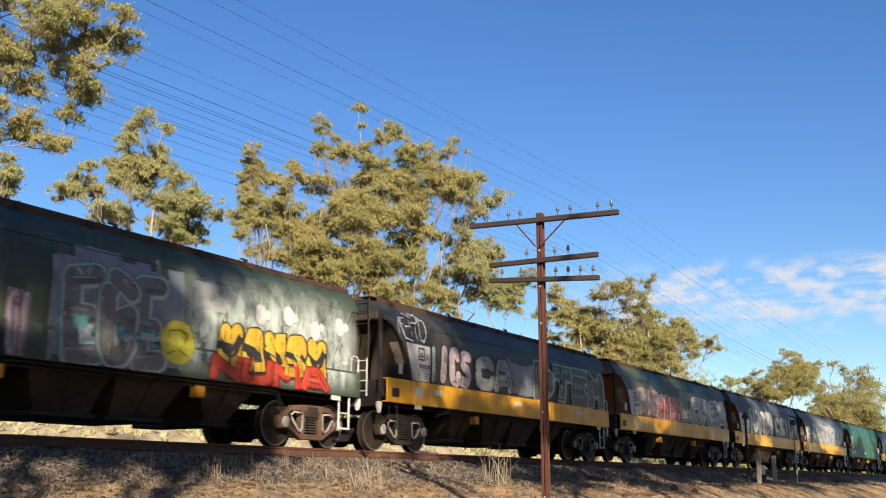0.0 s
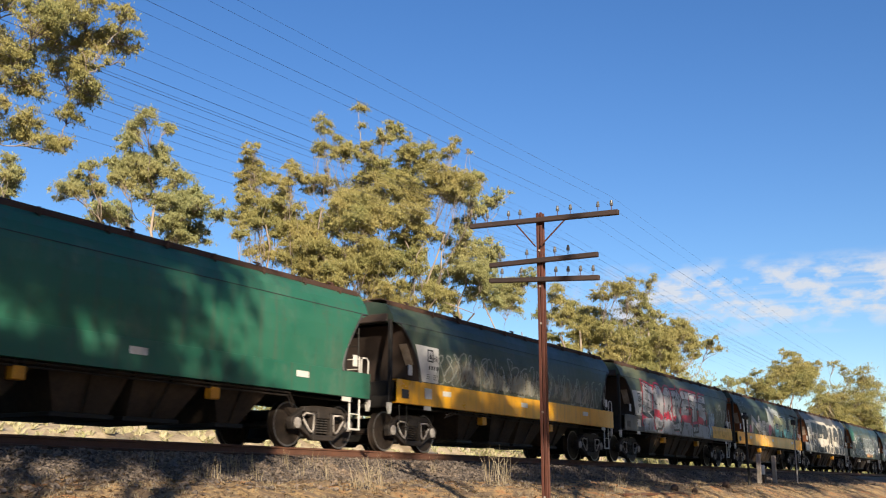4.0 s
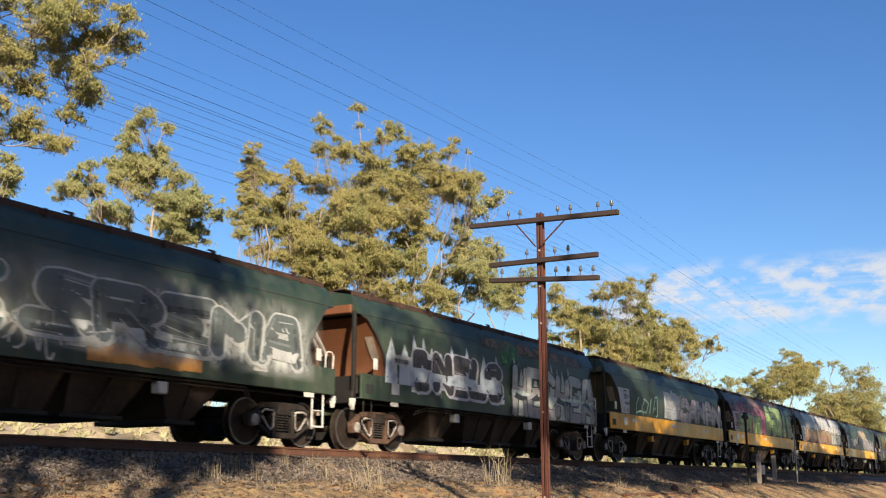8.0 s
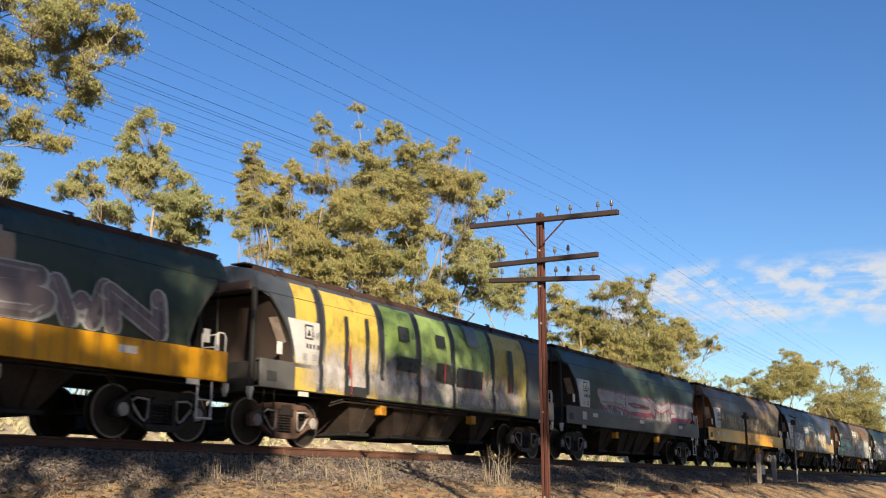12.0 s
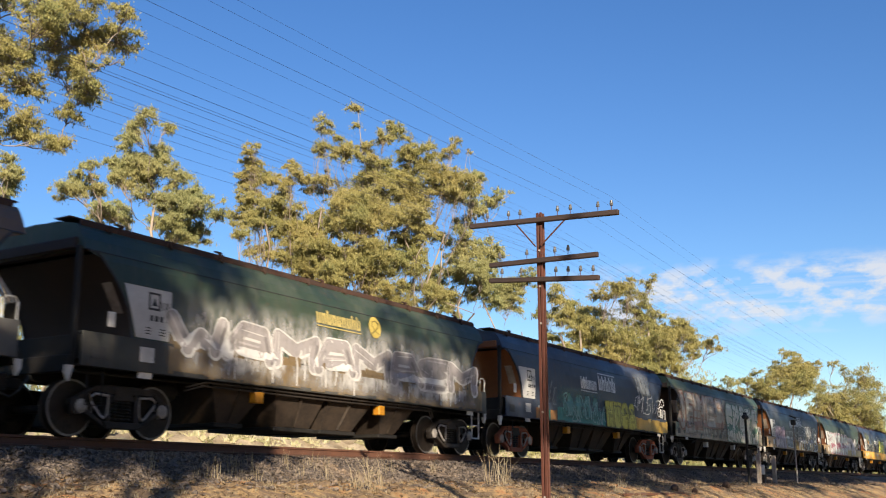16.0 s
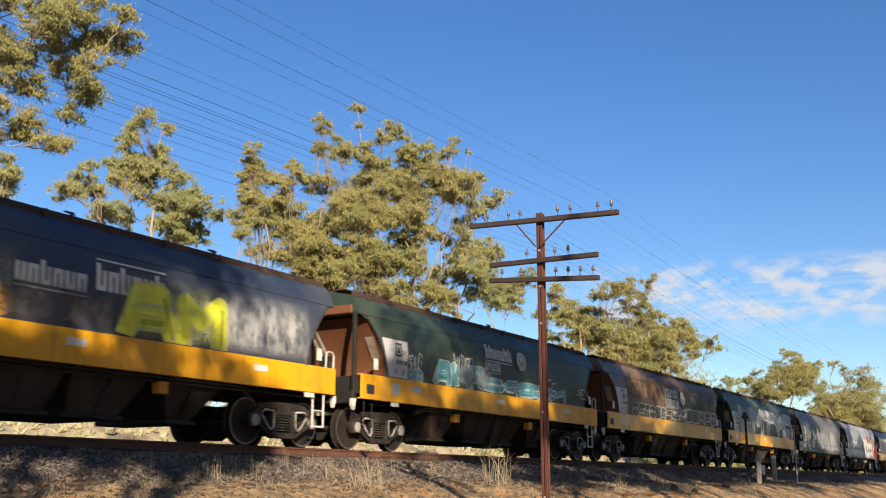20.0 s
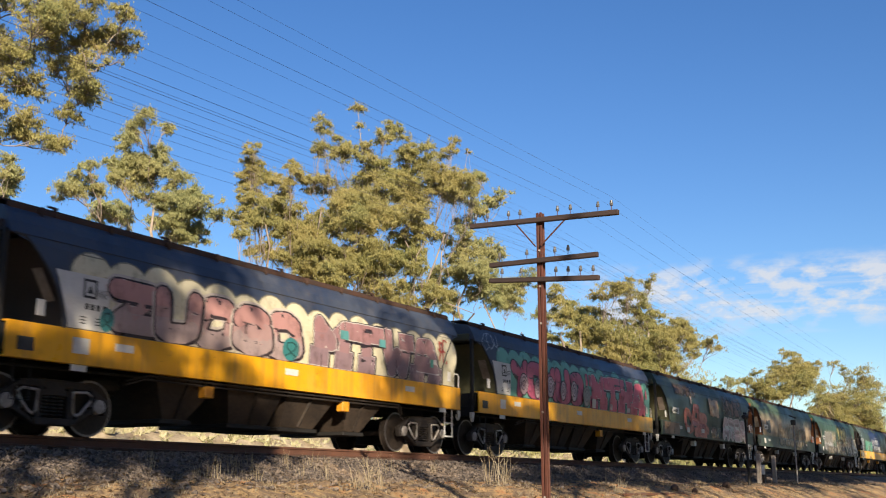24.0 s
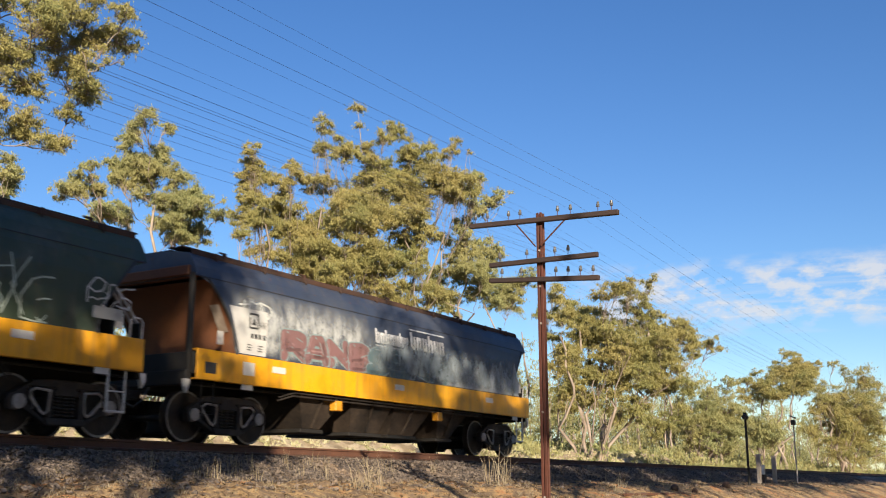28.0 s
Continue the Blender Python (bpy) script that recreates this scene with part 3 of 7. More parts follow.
def grown_gum(name, base, outline, label, count, size, seed, girth, stems, material, lean=0.45, steep=1.3, depth=0.45, fill=2.5):
    """A gum tree in view: clumps as (sideways, height, radius), tufts on twigs, twigs on limbs."""
    rng = np.random.default_rng(seed)
    tree = thing(name, label, "gum tree", "gum trees", pose(*base, 0, 0, VIEW_TURN))
    spread = max(abs(c[0]) for c in outline)
    clumps = [(u, rng.normal(0, depth) * max(0.5, spread * 0.35), h, r) for u, h, r in outline]
    for _ in range(int(fill * len(outline))):
        a, b = clumps[rng.integers(len(outline))], clumps[rng.integers(len(outline))]
        if a is not b and math.hypot(a[0] - b[0], a[2] - b[2]) < 2.4 * (a[3] + b[3]):
            clumps.append(((a[0] + b[0]) / 2, (a[1] + b[1]) / 2 + rng.normal(0, 0.6), (a[2] + b[2]) / 2, 0.36 * (a[3] + b[3])))
    top = max(c[2] for c in clumps)
    mean = sum(c[0] for c in clumps) / len(clumps)
    s, trunks, tufts = Shape(), [], []
    for i in range(stems):
        off = (i - (stems - 1) / 2) * min(0.5, 2.4 / stems)
        goal = (mean * lean + off * min(3, spread * 0.7) + rng.normal(0, 0.3), rng.normal(0, 0.5), top * (0.66 + 0.12 * rng.random()))
        trunks.append(limb(s, (off * 0.6, 0, -0.3), goal, girth / (1 + 0.16 * (stems - 1)), girth * 0.28, rng, 9, n=9))
    nodes = [p for tr in trunks for p in tr[2:]]
    for u, d, h, r in sorted(clumps, key=lambda c: abs(c[0]) + 0.4 * c[2]):
        foot = Vector((u, d, h - 0.55 * r))
        best = min((p for p in nodes if p.z < foot.z - 0.1), key=lambda p: (p - foot).length + 1.6 * max(0, steep * math.hypot(p.x - u, p.y - d) - (foot.z - p.z)), default=trunks[0][2])
        if stems > 3 and rng.random() < 0.45:
            best = min((p for tr in trunks for p in tr[1:5]), key=lambda p: abs(p.x + 0.35 * (mean - u) - u * 0.6) + 0.3 * abs(p.y - d))
        length = (foot - best).length
        pts = limb(s, best, foot, girth * min(0.27, 0.07 + 0.022 * length), girth * 0.06, rng, 6, -0.03 * length, 6)
        nodes += pts[2:6]
        for tu in split_clump(rng, u, d, h, r):
            limb(s, pts[rng.integers(4, 7)], (tu[0], tu[1], tu[2] - tu[3] * 0.4), max(0.012, girth * 0.075), girth * 0.03, rng, 3, 0, 4)
            tufts.append(tu)
    part("trunk", s, BARK, tree, "pale smooth trunk and limbs", smooth=True)
    crown = part("crown", tuft_leaves("crown", tufts, count, size, seed + 50, material), None, tree, "drooping olive gum leaves")
    SWAYS.append((crown, seed))
    return tree


grown_gum("tall_gum", (15.2, 13.1, 2.41), [(6.9, 12.6, 0.38), (6.4, 12.5, 0.46), (5.9, 12.4, 0.42), (7.2, 12.5, 0.21), (6.1, 12.8, 0.29), (5.5, 12.2, 0.5), (5.1, 12.0, 0.5), (4.7, 11.8, 0.41), (5.0, 11.4, 0.54), (5.5, 11.5, 0.46), (5.3, 10.9, 0.45), (6.2, 11.3, 0.21), (6.0, 11.8, 0.25), (5.8, 10.8, 0.41), (6.2, 10.4, 0.39), (5.8, 10.2, 0.33), (5.1, 9.8, 0.29), (6.5, 10.9, 0.2), (6.9, 11.0, 0.15), (4.0, 12.7, 0.42), (4.8, 12.7, 0.5), (3.5, 12.6, 0.33), (3.5, 11.8, 0.33), (3.8, 11.2, 0.41), (3.6, 10.9, 0.49), (4.2, 10.8, 0.49), (4.4, 10.3, 0.41), (3.8, 10.2, 0.41), (3.9, 9.2, 0.49), (4.4, 9.1, 0.49), (4.9, 8.8, 0.32), (4.8, 8.5, 0.18), (3.8, 8.6, 0.28)], "tall gum tree with drooping olive and brown leaves", 82000, 0.085, 11, 0.22, 1, LEAF, lean=0.0, steep=0.2, fill=0.3)
grown_gum("edge_gum", (28.7, 25.9, 3.53), [(-0.2, 12.6, 0.47), (-0.3, 11.9, 0.6), (0.2, 12.3, 0.24), (-0.4, 11.4, 0.46)], "gum tree crown beyond the track", 9000, 0.12, 12, 0.2, 1, LEAF_COOL)
grown_gum("leaning_gum", (27.2, 14.3, 2.56), [(-1.5, 12.9, 0.43), (-0.4, 12.6, 0.51), (-0.2, 13.0, 0.29), (-1.6, 12.3, 0.38), (-0.6, 11.9, 0.47), (-1.7, 11.2, 0.58), (-2.1, 11.5, 0.31), (-1.0, 11.2, 0.51), (-0.3, 11.1, 0.47), (-1.1, 10.7, 0.47), (-0.7, 10.1, 0.4), (-1.6, 10.5, 0.4), (0.5, 10.7, 0.52), (0.4, 10.0, 0.54), (0.9, 10.1, 0.42), (1.2, 9.5, 0.44), (0.6, 9.3, 0.61), (1.8, 9.4, 0.4), (2.1, 9.5, 0.27), (2.4, 9.7, 0.12), (0.2, 8.8, 0.51), (0.8, 8.6, 0.55), (1.4, 8.7, 0.4), (-0.5, 9.1, 0.29), (-3.0, 11.1, 0.36), (-3.4, 10.5, 0.47), (-3.7, 10.0, 0.38), (-2.8, 10.4, 0.27), (-3.2, 10.0, 0.33)], "leaning gum tree with a light green crown", 125000, 0.09, 13, 0.17, 1, LEAF_COOL, fill=1)
grown_gum("low_gum", (33.0, 19.0, 3.2), [(-4.0, 10.6, 0.37), (-2.9, 10.6, 0.42), (-2.3, 10.2, 0.4), (-3.5, 10.2, 0.37)], "low dark gum crown behind the train", 9000, 0.12, 14, 0.15, 1, LEAF_COOL)
great = grown_gum("great_gum", (39.2, 12.7, 2.36), [(-2.4, 16.1, 0.4), (-2.5, 15.0, 0.37), (-1.6, 15.5, 0.48), (-1.4, 14.7, 0.51), (-0.5, 15.3, 0.4), (0.9, 16.4, 0.51), (0.6, 15.6, 0.42), (1.6, 15.5, 0.65), (0.2, 14.4, 0.59), (1.3, 14.4, 0.79), (3.0, 14.9, 0.73), (4.0, 15.2, 0.39), (4.7, 15.3, 0.23), (3.1, 13.9, 0.93), (4.1, 13.5, 0.78), (4.9, 13.7, 0.39), (2.4, 12.9, 0.92), (-0.3, 12.8, 1.2), (-1.5, 12.4, 0.81), (0.6, 13.2, 0.59), (-0.7, 11.7, 1.06), (1.6, 11.4, 0.8), (2.2, 11.9, 0.64), (2.8, 11.2, 0.64), (1.1, 9.7, 0.83), (0.2, 9.7, 0.91), (2.2, 10.2, 0.5), (-0.9, 9.2, 0.82), (-1.6, 9.8, 0.55), (-1.5, 8.5, 0.66), (-0.1, 7.8, 0.77), (1.3, 8.0, 0.77), (2.8, 7.8, 0.72)], "great spreading gum tree with many pale stems", 345000, 0.1, 15, 0.125, 8, LEAF, fill=2.1)
TIPS.append(part("tip_tuft", tuft_leaves("tip_tuft", [(-0.8, 0, 17.5, 0.3), (-0.7, 0.05, 17.35, 0.2), (-0.7, 0, 16.5, 0.24)], 1500, 0.1, 3, LEAF), None, great, "loose tuft on the highest shoot"))
part("tip_shoot", Shape().tube([(-0.5, 0, 15.0), (-0.65, 0, 16.2), (-0.78, 0, 17.5)], [0.03, 0.02, 0.008], 5), BARK, great)
grown_gum("west_gum", (38.0, 14.5, 2.58), [(-3.6, 15.0, 0.37), (-4.0, 14.4, 0.37), (-3.8, 13.7, 0.59), (-4.0, 13.1, 0.39), (-3.0, 13.8, 0.36), (-3.9, 12.5, 0.36), (-4.0, 11.7, 0.58), (-3.1, 11.7, 0.64), (-1.7, 13.8, 0.36), (-1.0, 13.3, 0.59), (-0.2, 13.4, 0.5), (-2.2, 13.0, 0.45), (-2.1, 12.3, 0.5), (-2.3, 11.5, 0.64), (-1.2, 11.4, 0.78), (-0.4, 11.4, 0.64), (-1.7, 9.9, 0.77), (-0.8, 10.0, 0.77), (-0.1, 9.7, 0.63), (-1.2, 9.3, 0.66), (-4.0, 10.6, 0.39), (-3.6, 10.0, 0.44), (-2.7, 10.0, 0.33), (0.3, 8.4, 0.68)], "gum tree with loose layered tufts beside a greater one", 160000, 0.1, 16, 0.14, 4, LEAF, fill=1)
grown_gum("stem_gum", (45.0, 11.1, 2.15), [(2.7, 14.8, 0.24), (1.1, 15.4, 0.43), (1.5, 14.1, 0.55), (2.1, 13.9, 0.3), (1.1, 13.4, 0.48), (1.5, 11.4, 0.63), (0.3, 11.1, 0.69), (1.9, 10.8, 0.42), (0.2, 12.8, 0.48), (-0.7, 11.7, 0.42), (-0.1, 13.9, 0.39), (-0.2, 10.2, 0.67), (0.9, 10.2, 0.67), (-1.3, 10.1, 0.6), (2.2, 9.5, 0.54), (1.4, 9.3, 0.67), (-0.4, 8.6, 0.72), (1.1, 9.1, 0.78), (2.5, 8.6, 0.78), (3.4, 9.7, 0.6)], "slim gum tree with bare pale stems and loose tufts", 85000, 0.11, 17, 0.13, 3, LEAF_COOL, fill=1.2)
grown_gum("spreading_gum", (60.8, 10.7, 2.1), [(4.1, 12.2, 0.47), (2.5, 11.6, 0.58), (3.2, 11.1, 0.76), (1.1, 11.3, 0.65), (0.5, 10.5, 0.83), (-0.4, 9.7, 0.76), (-1.6, 9.8, 0.65), (-2.2, 11.6, 0.65), (-2.5, 10.5, 0.65), (2.3, 9.6, 1.01), (1.5, 8.4, 1.0), (0.1, 8.8, 1.0), (-1.0, 8.1, 0.93), (-2.0, 7.2, 0.82), (4.7, 9.5, 0.83), (6.0, 9.6, 0.58), (6.8, 8.6, 0.72), (7.8, 8.1, 0.54), (5.7, 8.4, 0.9), (4.3, 8.1, 0.89), (2.9, 7.7, 1.0), (5.3, 7.0, 0.82), (3.2, 6.3, 1.03), (1.8, 5.8, 0.99), (0.0, 6.3, 0.89), (-1.4, 6.0, 0.96), (-2.1, 4.6, 0.81), (-0.4, 4.7, 0.95), (5.9, 5.5, 0.64), (4.9, 5.3, 0.89), (5.5, 3.7, 0.85), (4.4, 2.9, 0.7), (2.0, 4.2, 0.81)], "broad gum tree with olive leaves beside the track", 230000, 0.135, 18, 0.22, 5, LEAF, fill=3.6)
grown_gum("pale_gum", (95.8, 13.6, 2.47), [(2.0, 8.4, 0.58), (2.8, 8.5, 0.42), (1.7, 7.4, 0.75), (-0.1, 7.4, 0.75), (-0.5, 6.6, 0.91), (1.2, 6.0, 1.12), (2.4, 5.6, 0.99), (-0.2, 5.4, 0.99), (-1.3, 5.0, 0.83), (0.7, 4.4, 1.12), (1.9, 3.8, 1.11), (2.7, 4.4, 0.91), (-0.6, 3.4, 0.91), (1.6, 2.2, 0.9), (-1.8, 2.6, 1.03), (-2.5, 5.8, 0.83), (-1.9, 4.0, 0.74)], "gum tree with two pale straight trunks", 60000, 0.17, 19, 0.3, 3, LEAF_COOL)
grown_gum("slender_gum", (114.9, 11.7, 2.24), [(1.1, 13.2, 0.58), (2.6, 13.1, 0.63), (3.2, 12.1, 0.53), (4.7, 12.0, 0.63), (0.8, 11.7, 0.97), (2.4, 11.3, 1.07), (-0.5, 10.8, 0.87), (3.3, 10.4, 1.06), (1.6, 9.7, 1.21), (-1.3, 8.9, 0.96), (-3.0, 8.9, 0.96), (-3.1, 10.1, 0.63), (-2.3, 11.1, 0.53), (0.1, 8.7, 0.92), (2.7, 9.2, 0.82)], "slender tall gum tree with an open crown", 60000, 0.18, 20, 0.24, 3, LEAF)
grown_gum("olive_gum", (139.9, 9.5, 1.95), [(-0.5, 14.8, 0.74), (1.3, 14.1, 0.63), (2.8, 13.4, 1.03), (4.4, 12.7, 0.8), (-2.6, 12.0, 0.8), (-3.1, 10.4, 1.14), (-1.7, 9.9, 1.02), (-3.8, 9.1, 1.02), (0.6, 11.0, 1.59), (3.1, 11.3, 1.54), (5.0, 11.0, 1.54), (-0.4, 9.1, 1.82), (2.1, 8.8, 1.82), (4.5, 8.5, 1.81), (-2.5, 7.1, 1.7), (0.5, 6.9, 1.98), (3.5, 6.3, 1.98), (-4.2, 6.6, 1.24), (-1.9, 4.7, 1.58), (1.7, 4.4, 1.97), (4.4, 3.9, 1.69), (-0.4, 2.8, 1.68)], "dense olive gum tree far along the track", 100000, 0.2, 21, 0.34, 5, LEAF)
grown_gum("young_gum", (104.7, 11.3, 2.18), [(0.2, 5.2, 1.01), (1.2, 4.7, 1.01), (-0.7, 4.9, 0.79), (0.5, 3.7, 1.01), (1.6, 3.5, 0.79), (-0.6, 3.3, 0.79)], "young bushy gum tree", 22000, 0.18, 22, 0.2, 2, LEAF_COOL)


# unseen gum trees added behind the viewpoint to shade the train and the ledge
SLANT = math.tan(SUN_EL)


def near_gum(s, back, half, n, count, seed, foot=2.0, head=7.2, puff=1.0):
    """A tree whose crown stands between the sun and the stretch of track at s."""
    rng = np.random.default_rng(seed)
    x, y = s + back * math.cos(SUN_AZ), -1.4 + back * math.sin(SUN_AZ)
    low, high = foot + back * SLANT, head + back * SLANT
    outline = [(rng.uniform(-half, half), rng.uniform(low, high), puff * rng.uniform(0.55, 1.15)) for _ in range(n)]
    gum_tree("roadside_gum", (x, y, -0.2), outline, "unseen gum tree added to shade the line", count, 0.34, seed, 0.22, stems=2, turn=0, depth=0.5, tight=1.0, group="near gum trees")


for s, back, half, n, count in ((0.0, 28.0, 4.5, 22, 8000), (6.0, 26.0, 3.6, 24, 7600), (10.2, 24.0, 2.2, 17, 6400), (24.1, 29.0, 1.9, 13, 5800), (28.0, 30.0, 2.4, 13, 6000), (32.0, 28.0, 3.6, 18, 11500), (39.5, 33.0, 3.5, 9, 3000), (48.0, 30.0, 4.5, 19, 10000), (58.0, 33.0, 4.0, 13, 6000), (68.0, 30.0, 5.0, 15, 5200), (82.0, 32.0, 5.0, 13, 6000), (98.0, 31.0, 6.0, 16, 8000)):
    near_gum(s, back, half, n, count, 400 + int(s), 4.5 if s < 12 else 4.7 if s < 30 else 3.0)
# added low crowns, dense only at the height that shades the underframes
for i in range(3):
    near_gum(-2.0 + 5.0 * i, 27.0, 2.8, 40, 25000, 520 + i, 2.15, 3.05, 0.6)
for i in range(16):
    near_gum(25.5 + 5.2 * i, 29.0 + (i % 3), 3.0, 13, 3500 if i == 0 else 6500 if i < 6 else 9500, 540 + i, 1.1 if i >= 6 else 2.4 if i % 3 or i == 0 else 1.2, 3.25, 0.75)
near_gum(12.4, 26.0, 2.4, 40, 24000, 551, 2.15, 3.05, 0.6)
near_gum(13.8, 25.0, 1.1, 7, 1000, 562, 3.5, 6.8)
near_gum(8.5, 27.0, 3.0, 8, 1000, 560, 0.3, 1.7, 0.8)
for s, count in ((25.5, 1900), (33.0, 2000), (40.5, 2200), (49.0, 2400), (60.0, 2600), (72.0, 2600)):
    near_gum(s, 29.0, 3.2, 8, count, 570 + int(s), 0.3, 1.6, 0.8)
near_gum(21.0, 29.0, 0.3, 4, 700, 502, 3.2, 5.2)


def far_wood():
    """Low woods behind the track: trunks and brush, far off."""
    rng = np.random.default_rng(77)
    s = Shape()
    clumps = []
    for i in range(210):
        x = 60 + 175 * rng.random()
        y = 12 + 40 * rng.random() + (x - 60) * 0.02
        z = lie(x, y)
        h = 3 + 7 * rng.random()
        limb(s, (x, y, z - 0.2), (x + rng.normal(0, 0.8), y, z + h), 0.10 + 0.12 * rng.random(), 0.04, rng, 4, 0, 5)
        for _ in range(2):
            clumps.append((x + rng.normal(0, 1.2), y + rng.normal(0, 1.2), z + h * (0.35 + 0.7 * rng.random()), 0.8 + 0.9 * rng.random()))
    for i in range(90):
        x, y = 8 + 74 * rng.random(), 24 + 22 * rng.random()
        z = lie(x, y)
        h = 3.0 + 4.5 * rng.random()
        limb(s, (x, y, z - 0.2), (x + rng.normal(0, 0.6), y, z + h), 0.10, 0.04, rng, 4, 0, 5)
        clumps.append((x, y, z + h, 1.0 + 0.8 * rng.random()))
        clumps.append((x + rng.normal(0, 1), y, z + h * 0.6, 0.8 + 0.6 * rng.random()))
        clumps.append((x + rng.normal(0, 1), y, z + 0.5, 0.6 + 0.4 * rng.random()))
    for i in range(340):
        x, y = 45 + 140 * rng.random() ** 1.2, 8 + 16 * rng.random()
        clumps.append((x, y, lie(x, y) + 0.3 + 0.6 * rng.random(), 0.5 + 0.6 * rng.random()))
    for i in range(130):
        x, y = 70 + 170 * rng.random(), 26 + 40 * rng.random()
        clumps.append((x, y, lie(x, y) + 0.8 + 2.4 * rng.random(), 1.1 + 0.9 * rng.random()))
    wood = thing("far_wood", "thin pale trunks and low brush of the far woods", "woods", kind="stuff")
    part("trunks", s, BARK, wood)
    part("brush", tuft_leaves("brush", [tu for c in clumps for tu in split_clump(rng, *c)], 235000, 0.24, 7, LEAF_COOL), None, wood)


far_wood()


def near_wood():
    """Unseen wood added behind the viewpoint; it blocks sky light from there."""
    rng = np.random.default_rng(78)
    s, clumps = Shape(), []
    spots = [(rng.uniform(-95, 70), rng.uniform(-75, -44), rng.uniform(7, 12)) for _ in range(60)]
    spots += [(rng.uniform(-80, -22), rng.uniform(-42, -24), rng.uniform(11, 16)) for _ in range(34)]
    spots += [(rng.uniform(14, 110), rng.uniform(-44, -28), rng.uniform(7.5, 10.5)) for _ in range(44)]
    for x, y, h in spots:
        limb(s, (x, y, -0.6), (x + rng.normal(0, 0.8), y, h), 0.18, 0.05, rng, 4, 0, 5)
        for _ in range(6):
            clumps.append((x + rng.normal(0, 2.2), y + rng.normal(0, 2.2), h * rng.uniform(0.25, 1.15), rng.uniform(1.2, 2.2)))
    wood = thing("near_wood", "unseen gum wood added on the near side to block sky light", "woods", kind="stuff")
    part("trunks", s, BARK, wood)
    part("brush", leaves("brush", clumps, 75000, 0.66, 8, LEAF_COOL), None, wood)


near_wood()


# ---- telegraph pole, wires and posts ----
POLE = Vector((13.54, -8.59, 0.0))


def insulator_mesh():
    s = Shape().lathe((0, 0, 0), "z", [(-0.10, 0.008), (0.05, 0.008)], 6, 1)
    s.lathe((0, 0, 0), "z", [(0.03, 0.03), (0.035, 0.042), (0.07, 0.036), (0.075, 0.044), (0.11, 0.036), (0.115, 0.028), (0.125, 0.024), (0.13, 0.032), (0.155, 0.028), (0.165, 0.012)], 12)
    return s.mesh("insulator", [PORCELAIN, POLESTEEL], smooth=True)


def telegraph_pole():
    pole = thing("telegraph_pole", "oxide red steel telegraph pole with three timber crossarms", "telegraph pole", at=pose(POLE.x, POLE.y, 0.3))
    foot, top = -0.6, 5.19
    for y in (-0.027, 0.027):
        sec = [(-0.05, -0.021), (-0.036, -0.021), (-0.036, -0.006), (0.036, -0.006), (0.036, -0.021), (0.05, -0.021), (0.05, 0.021), (0.036, 0.021), (0.036, 0.006), (-0.036, 0.006), (-0.036, 0.021), (-0.05, 0.021)]
        s = Shape()
        n = len(sec)
        s.v = [(a, y + b, z) for z in (foot, top) for a, b in sec]
        s.f = [tuple(range(n)), tuple(reversed(range(n, 2 * n)))] + [(i, n + i, n + (i + 1) % n, (i + 1) % n) for i in range(n)]
        s.m = [0] * (n + 2)
        part("rail_post", s, POLESTEEL, pole, bevel=0.004)
    for z in (4.6, 4.05, 3.5, 2.2, 1.0):
        part("bolt", Shape().lathe((-0.05, 0, z), "x", [(-0.015, 0.014), (0.02, 0.02)], 8), CAP, pole)
    ins = insulator_mesh()
    ends = []
    for z, half, tilt, fr, drop in ((5.066, 1.228, 2.4, (0.04, 0.125, 0.275, 0.355, 0.61, 0.695, 0.873, 0.958), 0.042), (4.442, 0.888, 0.94, (0.10, 0.36, 0.62, 0.74), 0.04), (4.151, 0.897, 4.27, (0.12, 0.30, 0.62, 0.73, 0.84, 0.95), 0.04)):
        arm = part("crossarm", Shape().box(-0.125, -0.052, -half, half, -drop, drop * 0.8), ARMWOOD, pole, at=pose(0, -0.066, z, tilt), bevel=0.008)
        for q in fr:
            y = half - 2 * half * q
            part("insulator", ins, None, arm, at=pose(-0.11, y, drop * 0.8 + 0.045) @ Matrix.Scale(0.62, 4))
            p = pole.matrix_basis @ pose(0, -0.066, z, tilt) @ Vector((-0.11, y, drop * 0.8 + 0.20))
            ends.append(p)
    for y in (-0.42, 0.42):
        part("brace", Shape().tube([(-0.09, y - 0.06, 5.04), (-0.09, y * 0.1, 4.66)], [0.012, 0.012], 6), POLESTEEL, pole)
    return ends


for i, p in enumerate(telegraph_pole()):
    s = Shape()
    for way in (-1, 1):
        span = 58.0
        pts = [Vector((p.x + way * span * t, p.y, p.z - 2.2 * t * (1 - t) - 0.3 * t)) for t in np.linspace(0, 1, 15)]
        s.tube(pts, [0.0013 if i % 5 else 0.0019] * 15, 4)
    tagged(new("line_wire", s.mesh("line_wire", WIRE)), "thin dull telegraph wire strung beside the railway", "wire", "telegraph wires")


